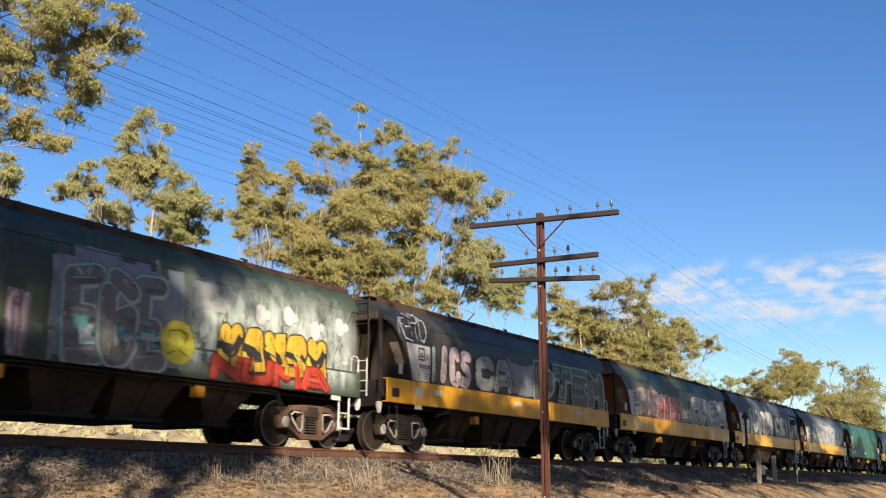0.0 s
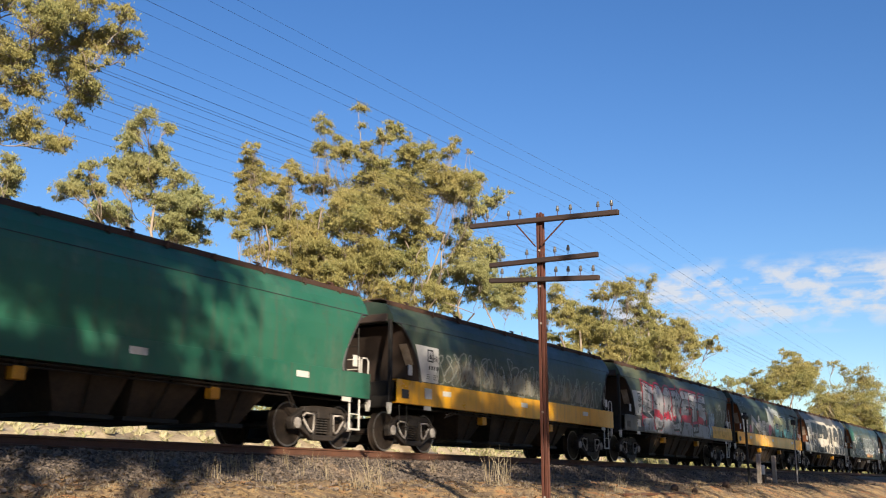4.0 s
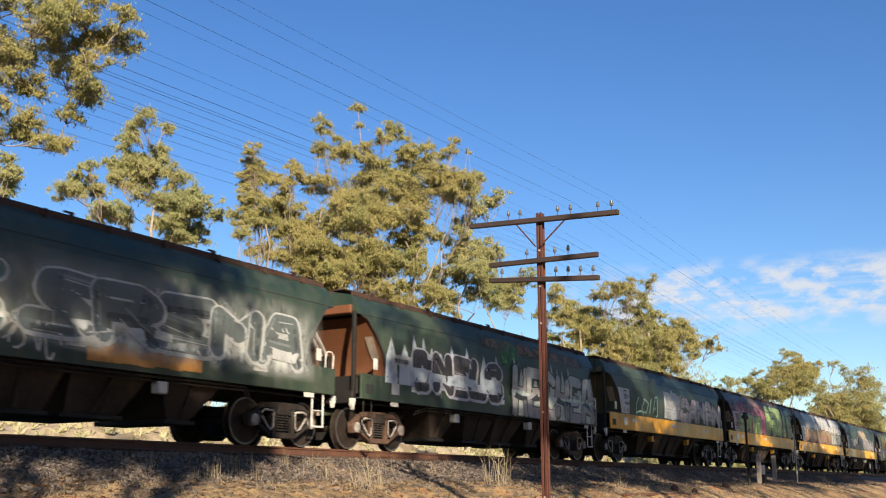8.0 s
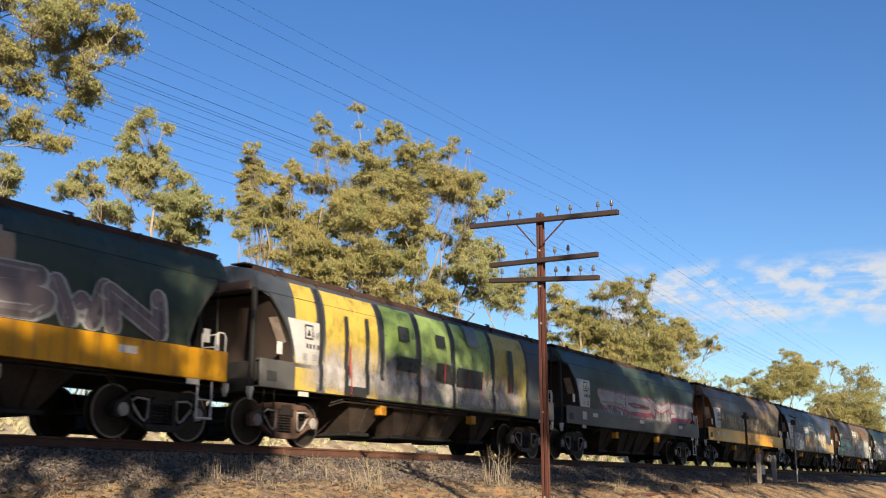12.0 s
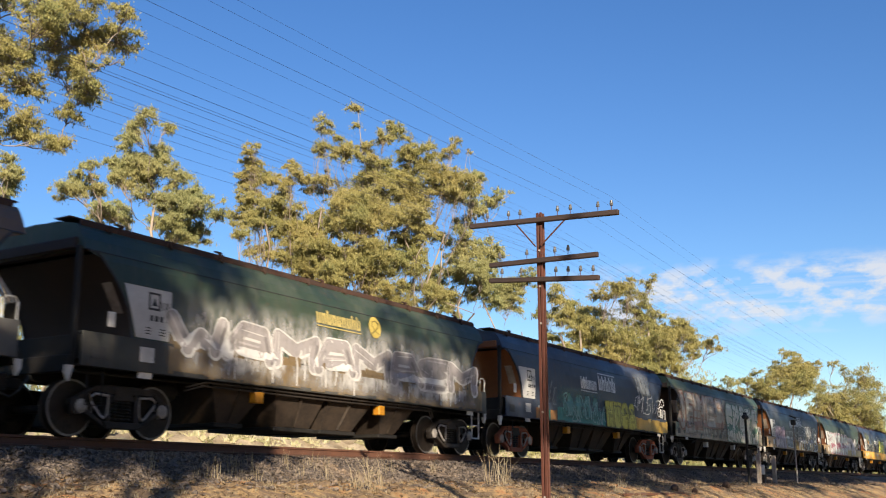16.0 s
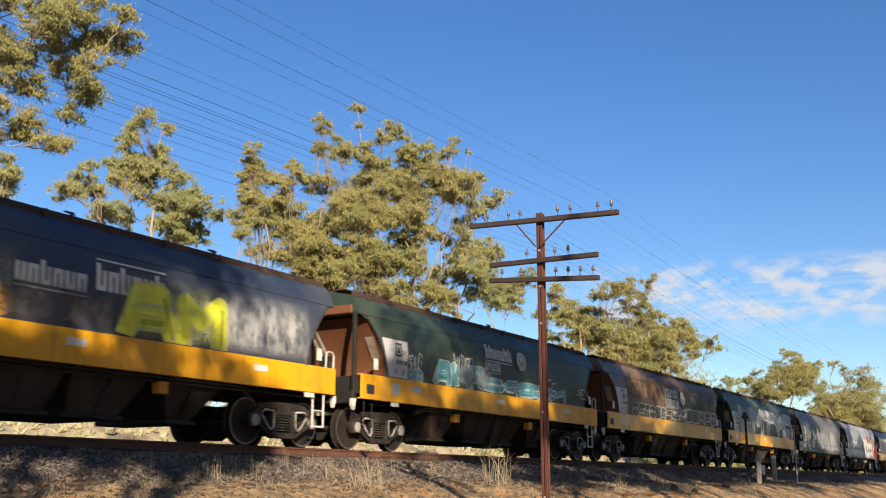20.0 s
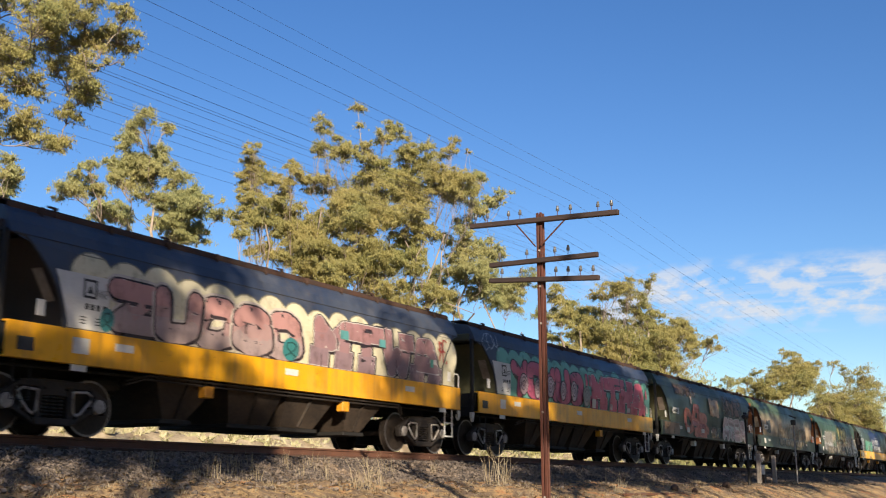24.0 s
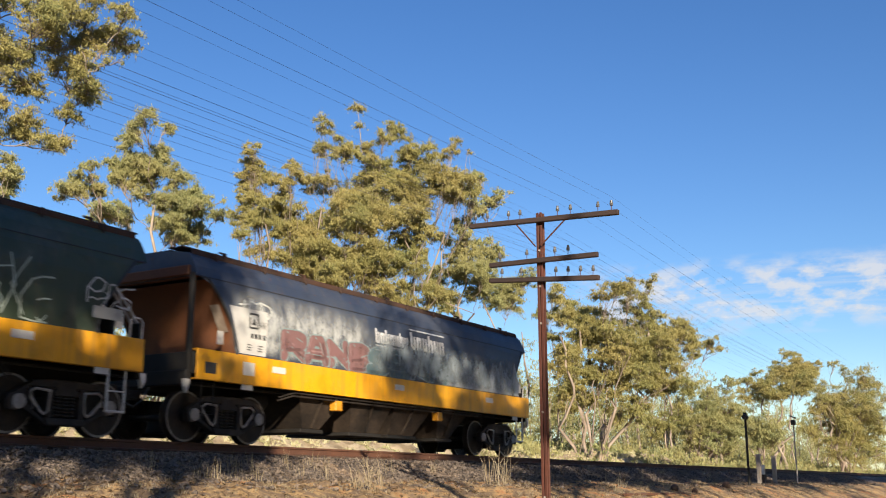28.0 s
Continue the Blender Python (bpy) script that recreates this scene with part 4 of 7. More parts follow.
def trackside():
    sig = thing("marker_post", "thin dark steel post with a small twin lamp head", "signal post", at=pose(39.6, -4.6, lie(39.6, -4.6)))
    part("post", Shape().tube([(0, 0, -0.2), (0.02, 0, 2.5)], [0.05, 0.045], 8), DARK, sig)
    for x in (-0.12, 0.12):
        lamp = part("lamp", Shape().lathe((x, 0, 2.55), "x", [(-0.09, 0.08), (0.02, 0.1), (0.09, 0.05)], 10), DARK, sig)
    part("hood", Shape().box(-0.07, 0.07, -0.06, 0.06, 2.6, 2.72), DARK, sig, bevel=0.01)
    for x, y, t in ((43.5, -4.0, 1), (46.1, -4.0, -1)):
        w = thing("white_post", "short whitewashed timber post beside the ballast", "post", "white posts", pose(x, y, 1.35, 0, t))
        part("shaft", Shape().box(-0.09, 0.09, -0.08, 0.08, -0.2, 1.28), POSTPAINT, w, bevel=0.012)
        part("cap", Shape().box(-0.1, 0.1, -0.09, 0.09, 1.28, 1.31), POSTPAINT, w, bevel=0.008)
    box = thing("relay_box", "low grey weathered box between white posts", "box", at=pose(44.9, -3.75, 1.35))
    part("case", Shape().box(-0.2, 0.2, -0.15, 0.15, 0, 0.5), HOPPER, box, bevel=0.02)
    part("lid", Shape().box(-0.16, 0.16, -0.12, 0.12, 0.5, 0.9), WHITE, box, bevel=0.03)
    sol = thing("solar_post", "slim post with a solar panel and dark box on top", "post", at=pose(50.4, -4.0, 1.35))
    part("mast", Shape().tube([(0, 0, -0.2), (0, 0, 2.9)], [0.035, 0.03], 8), CAP, sol)
    part("battery_box", Shape().box(-0.12, 0.12, -0.1, 0.1, 2.82, 3.06), DARK, sol, bevel=0.02)
    part("solar_panel", Shape().box(-0.2, 0.2, -0.16, 0.16, -0.015, 0.015), INK, sol, at=pose(-0.05, 0, 3.2, 25, 0, 20), bevel=0.005)
    part("aerial", Shape().tube([(0.1, 0, 3.05), (0.1, 0, 4.1)], [0.01, 0.008], 6), CAP, sol)
    rail = thing("scrap_rail", "rusty length of rail lying on the dirt", "rail", at=pose(27.0, -5.5, 1.19, 0, 0.3, 1.0))
    part("bar", Shape().box(-2.7, 2.7, -0.035, 0.035, -0.02, 0.05), RAILSTEEL, rail, bevel=0.012)
    for x, y, r in ((29.2, -5.2, 0.13), (30.4, -5.4, 0.1), (35.5, -4.9, 0.16)):
        s = Shape().lathe((0, 0, 0), "z", [(-r, r * 0.5), (-r * 0.2, r), (r * 0.5, r * 0.8), (r * 0.8, r * 0.3)], 7)
        tagged(new("rock", s.mesh("rock", SLEEPER, r * 0.15)), "dark brown rock on the ledge", "rock", "rocks").matrix_basis = pose(x, y, lie(x, y) + r * 0.5, 20, 10, 50 * x)


trackside()


# ---- clouds ----
def cloud_bank():
    n = Nodes("thin white cloud")
    c = n.add("TexCoord").outputs["Generated"]
    uv = n.add("SeparateXYZ", Vector=c)
    v = n.add("Mapping", Vector=c, Scale=(6.5, 2.0, 1)).outputs[0]
    puff = n.noise(v, 2.2, 7.0, 0.56)
    wisp = n.noise(n.add("Mapping", Vector=c, Scale=(3.0, 9.0, 1)).outputs[0], 1.3, 5.0, 0.55)
    x, y = uv.outputs[0], uv.outputs[1]
    fade = n.math("MULTIPLY", n.math("MULTIPLY", n.step(x, 0.0, 0.15), n.step(x, 1.0, 0.8)), n.math("MULTIPLY", n.step(y, 0.0, 0.3), n.step(y, 1.0, 0.7)))
    mask = n.math("MULTIPLY", fade, n.math("ADD", n.step(puff, 0.44, 0.62), n.math("MULTIPLY", n.step(wisp, 0.48, 0.72), 0.4)))
    # the cloud's sunlit white is put in as emission on a flat sheet
    e = n.add("Emission", Color=(0.86, 0.88, 0.93), Strength=0.425)
    m = n.add("MixShader")
    n.put(m, "0", n.math("MINIMUM", mask, 0.86)), n.put(m, "1", n.add("BsdfTransparent").outputs[0]), n.put(m, "2", e.outputs[0])
    n.tree.links.new(m.outputs[0], n.out.inputs["Surface"])
    me = bpy.data.meshes.new("cloud_bank")
    me.from_pydata([(-950, -150, 0), (950, -150, 0), (950, 150, 0), (-950, 150, 0)], [], [(0, 1, 2, 3)])
    me.materials.append(n.mat)
    ob = tagged(new("cloud_bank", me), "thin white broken cloud low in the blue sky", "cloud", kind="structure")
    return ob


right = Vector((math.sin(YAW), -math.cos(YAW), 0))
up = right.cross(AIM)
CLOUD_AT = EYE + AIM * 3600 + right * 3600 * (1420 - 784) / 1800 - up * 3600 * (518 - 441) / 1800
clouds = cloud_bank()
clouds.matrix_basis = look(EYE + (EYE - CLOUD_AT) * -1, EYE) @ Matrix.Identity(4)


# ---- the grain train ----
HALF = 6.86
PROFILE = [(1.40, 1.66), (1.425, 1.95), (1.435, 2.3), (1.42, 2.65), (1.38, 2.95), (1.345, 3.08), (1.27, 3.28), (1.17, 3.45), (1.08, 3.55), (0.72, 3.62), (0.0, 3.66)]


def side_y(z):
    if z < 1.70:
        return -1.445
    return -float(np.interp(z, [p[1] for p in PROFILE[:9]], [p[0] for p in PROFILE[:9]]))


def reach(z):
    """Half length of the body at a height: the ends curve in below the header."""
    if z > 3.06:
        return HALF + 0.02
    t = min(1.0, max(0.0, (3.08 - z) / 1.42))
    return HALF - 0.22 - 0.82 * math.sin(t * math.pi / 2) ** 0.95


def body_shapes():
    full = [(-y, z) for y, z in PROFILE] + [(y, z) for y, z in reversed(PROFILE[:-1])]
    n, cols = len(full), 23
    s = Shape()
    for y, z in full:
        for j in range(cols):
            s.v.append((reach(z) * (2 * j / (cols - 1) - 1), y, z))
    for i in range(n - 1):
        for j in range(cols - 1):
            a = i * cols + j
            s.f.append((a, a + 1, a + cols + 1, a + cols))
            s.m.append(0)
    ends = []
    for j, sgn in ((0, -1), (cols - 1, 1)):
        e = Shape()
        rows = [PROFILE[0]] + [(float(np.interp(z, [p[1] for p in PROFILE], [p[0] for p in PROFILE])), z) for z in np.linspace(1.72, 3.05, 12)]
        for y, z in rows:
            for yy in (-y + 0.012, 0, y - 0.012):
                e.v.append((sgn * (reach(z) - 0.012), yy, z))
        for i in range(len(rows) - 1):
            for q in (0, 1):
                a = 3 * i + q
                e.f.append((a, a + 1, a + 4, a + 3))
                e.m.append(0)
        ends.append(e)
        # closed above by the flat end of the header
        k = len(s.v)
        top = [(y, z) for y, z in full if z > 3.06]
        s.v += [(sgn * (HALF + 0.02), y, z) for y, z in top]
        s.f.append(tuple(range(k, k + len(top))))
        s.m.append(0)
    return s, ends


def rim_shape(sgn, yside):
    s = Shape()
    pts = []
    for z in np.linspace(1.68, 3.06, 12):
        pts.append((sgn * (reach(z) + 0.004), yside * (-side_y(z) + 0.004), z))
    pts.append((sgn * (HALF - 0.05), yside * 1.345, 3.075))
    s.tube(pts, [0.026] * len(pts), 5)
    return s


def wheelset_mesh():
    s = Shape().tube([(0, -1.0, 0), (0, 1.0, 0)], [0.075, 0.075], 10)
    for sg in (-1, 1):
        y = 0.755 * sg
        s.lathe((0, y, 0), "y", [(-0.07, 0.40), (-0.068, 0.475), (0.05, 0.482), (0.06, 0.51), (0.075, 0.505), (0.08, 0.42), (0.03, 0.38), (0.02, 0.2), (0.05, 0.13), (0.05, 0.08)] if sg < 0 else [(-0.05, 0.08), (-0.05, 0.13), (-0.02, 0.2), (-0.03, 0.38), (-0.08, 0.42), (-0.075, 0.505), (-0.06, 0.51), (-0.05, 0.482), (0.068, 0.475), (0.07, 0.40)], 28)
        s.lathe((0, y - 0.072 * 1, 0), "y", [(-0.006, 0.44), (-0.006, 0.478), (0.0, 0.478)], 28, 1, False)
        s.lathe((0, y, 0), "y", [(-0.085, 0.02), (-0.085, 0.11), (-0.085, 0.12), (0.05, 0.13)], 16)
        for a in range(5):
            t = a * 2 * math.pi / 5
            s.lathe((0.25 * math.cos(t), y - 0.04, 0.25 * math.sin(t)), "y", [(-0.012, 0.035), (0.02, 0.035)], 6, 2)
    return s.mesh("wheelset", [WHEEL, TREAD, DARK])


def sideframe_mesh():
    s = Shape()
    w = 0.055
    s.slab([(-0.70, 0.75), (0.70, 0.75), (0.66, 0.86), (0.3, 0.89), (-0.3, 0.89), (-0.66, 0.86)], -w - 0.02, w + 0.02)
    s.slab([(-0.36, 0.15), (0.36, 0.15), (0.42, 0.27), (-0.42, 0.27)], -w - 0.04, w + 0.04)
    for g in (-1, 1):
        s.slab([(g * 0.80, 0.64), (g * 1.08, 0.62), (g * 1.10, 0.52), (g * 1.06, 0.36), (g * 1.00, 0.36), (g * 0.99, 0.46), (g * 0.82, 0.46), (g * 0.80, 0.36), (g * 0.75, 0.38)], -w - 0.02, w + 0.02)
        s.slab([(g * 0.78, 0.38), (g * 0.82, 0.50), (g * 0.44, 0.27), (g * 0.36, 0.15)], -w - 0.02, w + 0.02)
        s.slab([(g * 0.26, 0.26), (g * 0.35, 0.26), (g * 0.37, 0.76), (g * 0.26, 0.76)], -w - 0.025, w + 0.025)
        s.slab([(g * 0.62, 0.86), (g * 0.70, 0.76), (g * 0.86, 0.58), (g * 1.04, 0.62)], -w - 0.02, w + 0.02)
    return s.mesh("sideframe", BOGIE, 0.014)


def window_rim_mesh(g):
    """The dust-pale lip round one of the two openings of a side frame."""
    ring = [(0.34, 0.70), (0.62, 0.72), (0.72, 0.66), (0.70, 0.58), (0.50, 0.36), (0.42, 0.32), (0.36, 0.38)]
    pts = [(g * x, -0.082, z) for x, z in ring + ring[:2]]
    return Shape().tube(pts, [0.024] * len(pts), 6).mesh("window_rim", RIM, smooth=True)


def springs_mesh():
    s = Shape()
    for x in (-0.15, 0.0, 0.15):
        for k in range(6):
            s.lathe((x, 0, 0.30 + 0.055 * k), "z", [(0, 0.04), (0.012, 0.065), (0.03, 0.065), (0.042, 0.04)], 10)
    s.box(-0.24, 0.24, -0.07, 0.07, 0.63, 0.72)
    return s.mesh("spring_nest", BOGIE)


def white_board(s, x0, x1, z0, z1, slant, m=0, lift=0.012):
    """A painted board that follows the side."""
    zs = np.linspace(z0, z1, 6)
    for a, b in zip(zs[:-1], zs[1:]):
        pa, pb = (a - z0) / (z1 - z0), (b - z0) / (z1 - z0)
        s.face([(x0 - slant * pa, side_y(a) - lift, a), (x1, side_y(a) - lift, a), (x1, side_y(b) - lift, b), (x0 - slant * pb, side_y(b) - lift, b)], m)
    return s


def grain_wagon():
    """One bogie grain hopper; its leading end points to -X, rail tops at Z = 0."""
    w = thing("grain_hopper_wagon", "bogie grain hopper wagon", "hopper wagon", "wagons of the grain train")
    skin, ends = body_shapes()
    part("body", skin, PAINTS["green"], w, smooth=False)
    for e in ends:
        part("slope_sheet", e, RUST, w, "rust brown sloped end sheet", smooth=True)
    for g in (-1, 1):
        part("end_rim", rim_shape(g, -1), INK, w)
        part("end_rim", rim_shape(g, 1), INK, w)
        part("end_header", Shape().box(g * 6.62, g * 6.94, -1.16, 1.16, 3.10, 3.30), RUST, w, bevel=0.02)
        for y in (-1.25, 1.25) if g < 0 else (1.25,):
            part("corner_post", Shape().box(g * 6.90 - 0.045, g * 6.90 + 0.045, y - 0.045, y + 0.045, 1.10, 3.14), DARK, w, bevel=0.01)
        part("end_sill", Shape().box(g * 6.86, g * 7.0, -1.3, 1.3, 1.02, 1.30), DARK, w, bevel=0.015)
        coup = Shape().box(g * 6.9, g * 7.32, -0.09, 0.09, 0.78, 0.96).box(g * 7.25, g * 7.44, -0.16, 0.14, 0.72, 1.02)
        part("coupler", coup, BOGIE, w, "dusty cast knuckle coupler", bevel=0.02)
        part("brake_hose", Shape().tube([(g * 6.98, -0.35, 1.0), (g * 7.15, -0.36, 0.75), (g * 7.3, -0.30, 0.62), (g * 7.42, -0.2, 0.7)], [0.022] * 4, 6), INK, w)
        lad = Shape()
        for y in (-0.98, -0.56):
            lad.tube([(g * 7.06, y, 1.25), (g * 7.06, y, 2.15)], [0.018, 0.018], 6)
        for z in (1.38, 1.62, 1.86, 2.10):
            lad.tube([(g * 7.06, -0.98, z), (g * 7.06, -0.56, z)], [0.012, 0.012], 5)
        part("ladder", lad, WHITE, w, "white end ladder")
        hi = Shape()
        for y in (-0.98, -0.56):
            hi.tube([(g * 7.02, y, 2.15), (g * 7.0, y, 3.62)], [0.016, 0.016], 5)
        for z in (2.4, 2.7, 3.0, 3.3, 3.58):
            hi.tube([(g * 7.01, -0.98, z), (g * 7.01, -0.56, z)], [0.011, 0.011], 5)
        part("upper_ladder", hi, DARK, w)
        if g > 0:
            x, st = 6.35, Shape()
            for q in (x - 0.17, x + 0.2):
                st.tube([(q, -1.36, 1.13), (q, -1.36, 0.42)], [0.02, 0.02], 6)
            st.tube([(x - 0.19, -1.36, 0.42), (x + 0.22, -1.36, 0.42)], [0.024, 0.024], 6)
            st.tube([(x - 0.18, -1.36, 0.76), (x + 0.2, -1.36, 0.76)], [0.014, 0.014], 6)
            part("step_stirrup", st, WHITE, w, "white step stirrup")
            gr = Shape().tube([(6.55, -1.40, 1.69), (6.55, -1.41, 2.0), (6.62, -1.41, 2.05), (6.76, -1.41, 2.05), (6.82, -1.41, 1.98), (6.82, -1.40, 1.69)], [0.017] * 6, 6)
            part("grab_rail", gr, WHITE, w, "white grab rail")
        else:
            st = Shape().tube([(-6.62, -1.34, 1.13), (-6.62, -1.34, 0.5), (-6.3, -1.34, 0.5), (-6.3, -1.34, 1.13)], [0.014] * 4, 6)
            part("step_stirrup", st, DARK, w, "thin dark step stirrup")
        part("gusset", Shape().slab([(g * 6.90, 1.12), (g * 7.04, 1.12), (g * 7.04, 0.98), (g * 6.97, 0.86)], -1.33, -1.25), WHITE, w)
        if g > 0:
            st = Shape().beam((6.98, -1.12, 1.98), (6.30, -1.12, 2.72), 0.05).beam((6.98, -0.98, 1.98), (6.30, -0.98, 2.72), 0.05)
            part("end_strut", st, CAP, w, "pale twin rail strut")
            part("half_post", Shape().box(6.93, 7.02, -1.2, -0.9, 1.25, 2.02), DARK, w, bevel=0.01)
        part("card_holder", Shape().box(g * 6.28 - 0.08, g * 6.28 + 0.08, -1.44, -1.415, 1.82, 2.08), WHITE, w, bevel=0.008)
    s = Shape()
    for y0, z0, z1, m in ((-1.30, 2.12, 2.62, 0), (-1.26, 2.20, 2.24, 1), (-1.26, 2.38, 2.42, 1), (-1.26, 2.54, 2.58, 1)):
        y1 = -1.06 if m == 0 else -1.10
        off = 0.02 if m == 0 else 0.026
        s.face([(-reach(z0) - off + 0.012, y0, z0), (-reach(z0) - off + 0.012, y1, z0), (-reach(z1) - off + 0.012, y1, z1), (-reach(z1) - off + 0.012, y0, z1)], m)
    part("bulkhead", Shape().box(6.50, 6.55, -0.98, 0.98, 1.27, 2.72).box(6.55, 6.59, -0.98, -0.90, 1.27, 2.72).box(6.55, 6.59, 0.90, 0.98, 1.27, 2.72), DARK, w, bevel=0.008)
    part("notice_plate", s, [NOTICE, RUST], w, "dull brown notice plate on the slope sheet")
    for y in (-1.42, 1.42):
        g = 1 if y > 0 else -1
        o, i, f = y + g * 0.02, y - g * 0.02, y - g * 0.12
        sill = Shape().rolled([(o, 1.125), (o, 1.695), (f, 1.695), (f, 1.67), (i, 1.67), (i, 1.15), (f, 1.15), (f, 1.125)], -HALF, HALF)
        part("side_sill", sill, YELLOW, w, bevel=0.005)
    part("center_sill", Shape().box(-6.9, 6.9, -0.28, 0.28, 0.92, 1.22).box(-6.8, 6.8, -1.28, 1.28, 1.24, 1.66), DARK, w, bevel=0.01)
    for x in (-2.79, -0.93, 0.93, 2.79):
        h = Shape()
        a = 0.92
        near, far = (-0.72, 0.40) if x in (-0.93, 0.93) else (-0.30, 0.30)
        lo, hi = (x + near, x + far) if x > 0 else (x - far, x - near)
        top = [(x - a, -1.30, 1.25), (x + a, -1.30, 1.25), (x + a, 1.30, 1.25), (x - a, 1.30, 1.25)]
        low = [(lo, -0.90, 0.40), (hi, -0.90, 0.40), (hi, 0.90, 0.40), (lo, 0.90, 0.40)]
        k = len(h.v)
        h.v += top + low
        h.f += [(k + i, k + (i + 1) % 4, k + 4 + (i + 1) % 4, k + 4 + i) for i in range(4)] + [(k + 7, k + 6, k + 5, k + 4), (k, k + 1, k + 2, k + 3)]
        h.m += [0] * 6
        hop = part("hopper_bay", h, HOPPER, w, "dusty brown hopper bay")
        part("outlet_door", Shape().box(lo - 0.1, hi + 0.1, -0.94, 0.94, 0.31, 0.392), DARK, hop, bevel=0.01)
        part("rib", Shape().beam(((lo + hi) / 2, -0.93, 0.42), (x, -1.32, 1.24), 0.045), HOPPER, hop)
    for x in (-2.35, 1.95):
        gear = part("gear_box", Shape().box(x - 0.12, x + 0.12, -1.34, -1.16, 0.80, 1.02), AMBER, w, "yellow painted door gear box", bevel=0.015)
        for q in (-0.08, 0.08):
            part("hanger", Shape().box(x + q - 0.02, x + q + 0.02, -1.33, -1.2, 1.02, 1.14), DARK, gear)
    part("brake_pipe", Shape().tube([(-6.7, -1.12, 1.05), (-3.0, -1.12, 1.08), (3.0, -1.12, 1.08), (6.7, -1.12, 1.05)], [0.025] * 4, 6), DARK, w)
    for y, z in ((-1.345, 1.085), (-1.30, 1.02)):
        part("conduit", Shape().tube([(-4.3, y + 0.1, z - 0.12), (-3.9, y, z), (0.0, y, z - 0.01), (4.1, y, z), (4.4, y + 0.12, z - 0.2)], [0.02] * 5, 6), BOGIE, w)
    part("brake_cylinder", Shape().lathe((-4.25, -0.55, 0.92), "x", [(-0.35, 0.06), (-0.33, 0.17), (0.25, 0.17), (0.28, 0.1), (0.4, 0.04)], 12), DARK, w)
    # roof: coaming, hatches and running board
    part("coaming", Shape().box(-6.8, 6.8, -1.10, -1.05, 3.53, 3.63).box(-6.8, 6.8, 1.05, 1.10, 3.53, 3.63), ROOF, w, bevel=0.01)
    for x in (-5.1, -1.7, 1.7, 5.1):
        part("hatch", Shape().box(x - 1.62, x + 1.62, -0.42, 0.42, 3.62, 3.72), ROOF, w, bevel=0.03)
    for x in (-5.9, -3.4, -0.1, 3.3, 5.8):
        part("hatch_bracket", Shape().box(x - 0.03, x + 0.03, -1.11, -1.04, 3.54, 3.70).box(x - 0.16, x + 0.03, -1.10, -1.06, 3.68, 3.71), ROOF, w)
    latch = Shape().box(-0.06, 0.06, -0.06, 0.05, -0.05, 0.045).box(-0.02, 0.02, -0.075, -0.03, -0.09, 0.07).mesh("hatch_latch", ROOF, 0.006)
    for i in range(10):
        part("hatch_latch", latch, None, w, at=pose(-6.2 + 1.36 * i + (0.09 if i % 3 else 0), -1.09, 3.575))
    part("running_board", Shape().box(-6.95, 6.95, -0.98, -0.6, 3.66, 3.685), ROOF, w)
    part("seam", Shape().box(-HALF, HALF, side_y(3.08) - 0.010, side_y(3.08) + 0.02, 3.072, 3.086), INK, w)
    # boards and plates
    s = Shape()
    white_board(s, -5.72, -4.95, 1.72, 2.62, 0.34)
    white_board(s, -5.50, -5.46, 2.24, 2.54, 0, 1, 0.016)
    white_board(s, -5.26, -5.22, 2.24, 2.54, 0, 1, 0.016)
    white_board(s, -5.50, -5.22, 2.51, 2.55, 0, 1, 0.017)
    white_board(s, -5.50, -5.22, 2.23, 2.27, 0, 1, 0.017)
    s.face([(-5.43, side_y(2.3) - 0.018, 2.31), (-5.29, side_y(2.3) - 0.018, 2.31), (-5.36, side_y(2.45) - 0.018, 2.46)], 1)
    part("data_board", s, [BOARD, INK], w, "white data board with black stencils")
    lettering("VHAF", -5.21, -4.98, 2.26, 2.40, 0.016, INK, w, "class_letters")
    for x, a in ((-5.44, 0.07), (-5.33, 0.08), (-5.21, 0.07), (-5.08, 0.09)):
        part("number_bar", white_board(Shape(), x, x + a, 2.04, 2.14, 0, 0, 0.017), INK, w)
    for x, a in ((-5.52, 0.12), (-5.2, 0.14)):
        for z in (1.80, 1.85, 1.90):
            part("number_bar", white_board(Shape(), x, x + a, z, z + 0.018, 0, 0, 0.017), INK, w)
    sp = lambda x0, x1, z0, z1, y=-1.445: Shape().box(x0, x1, y - 0.006, y + 0.006, z0, z1)
    part("number_plate", sp(-6.66, -6.36, 1.25, 1.46), INK, w)
    for x in (-4.55, -0.1, 4.4):
        part("reflector", sp(x - 0.2, x + 0.2, 1.42, 1.55), WHITE, w, "white reflective plate")
    part("hazard_plate", sp(-5.62, -5.3, 1.30, 1.56), WHITE, w)
    for x in (-5.45, 6.0):
        part("sill_tag", sp(x - 0.16, x + 0.16, 1.02, 1.135, -1.41), WHITE, w)
    # bogies
    frame_me, spring_me, axle_me = sideframe_mesh(), springs_mesh(), wheelset_mesh()
    rims = window_rim_mesh(-1), window_rim_mesh(1)
    cap_me = Shape().lathe((0, 0, 0), "y", [(-0.10, 0.07), (-0.085, 0.12), (0.0, 0.13), (0.06, 0.13)], 14).mesh("bearing_cap", CAP, smooth=False)
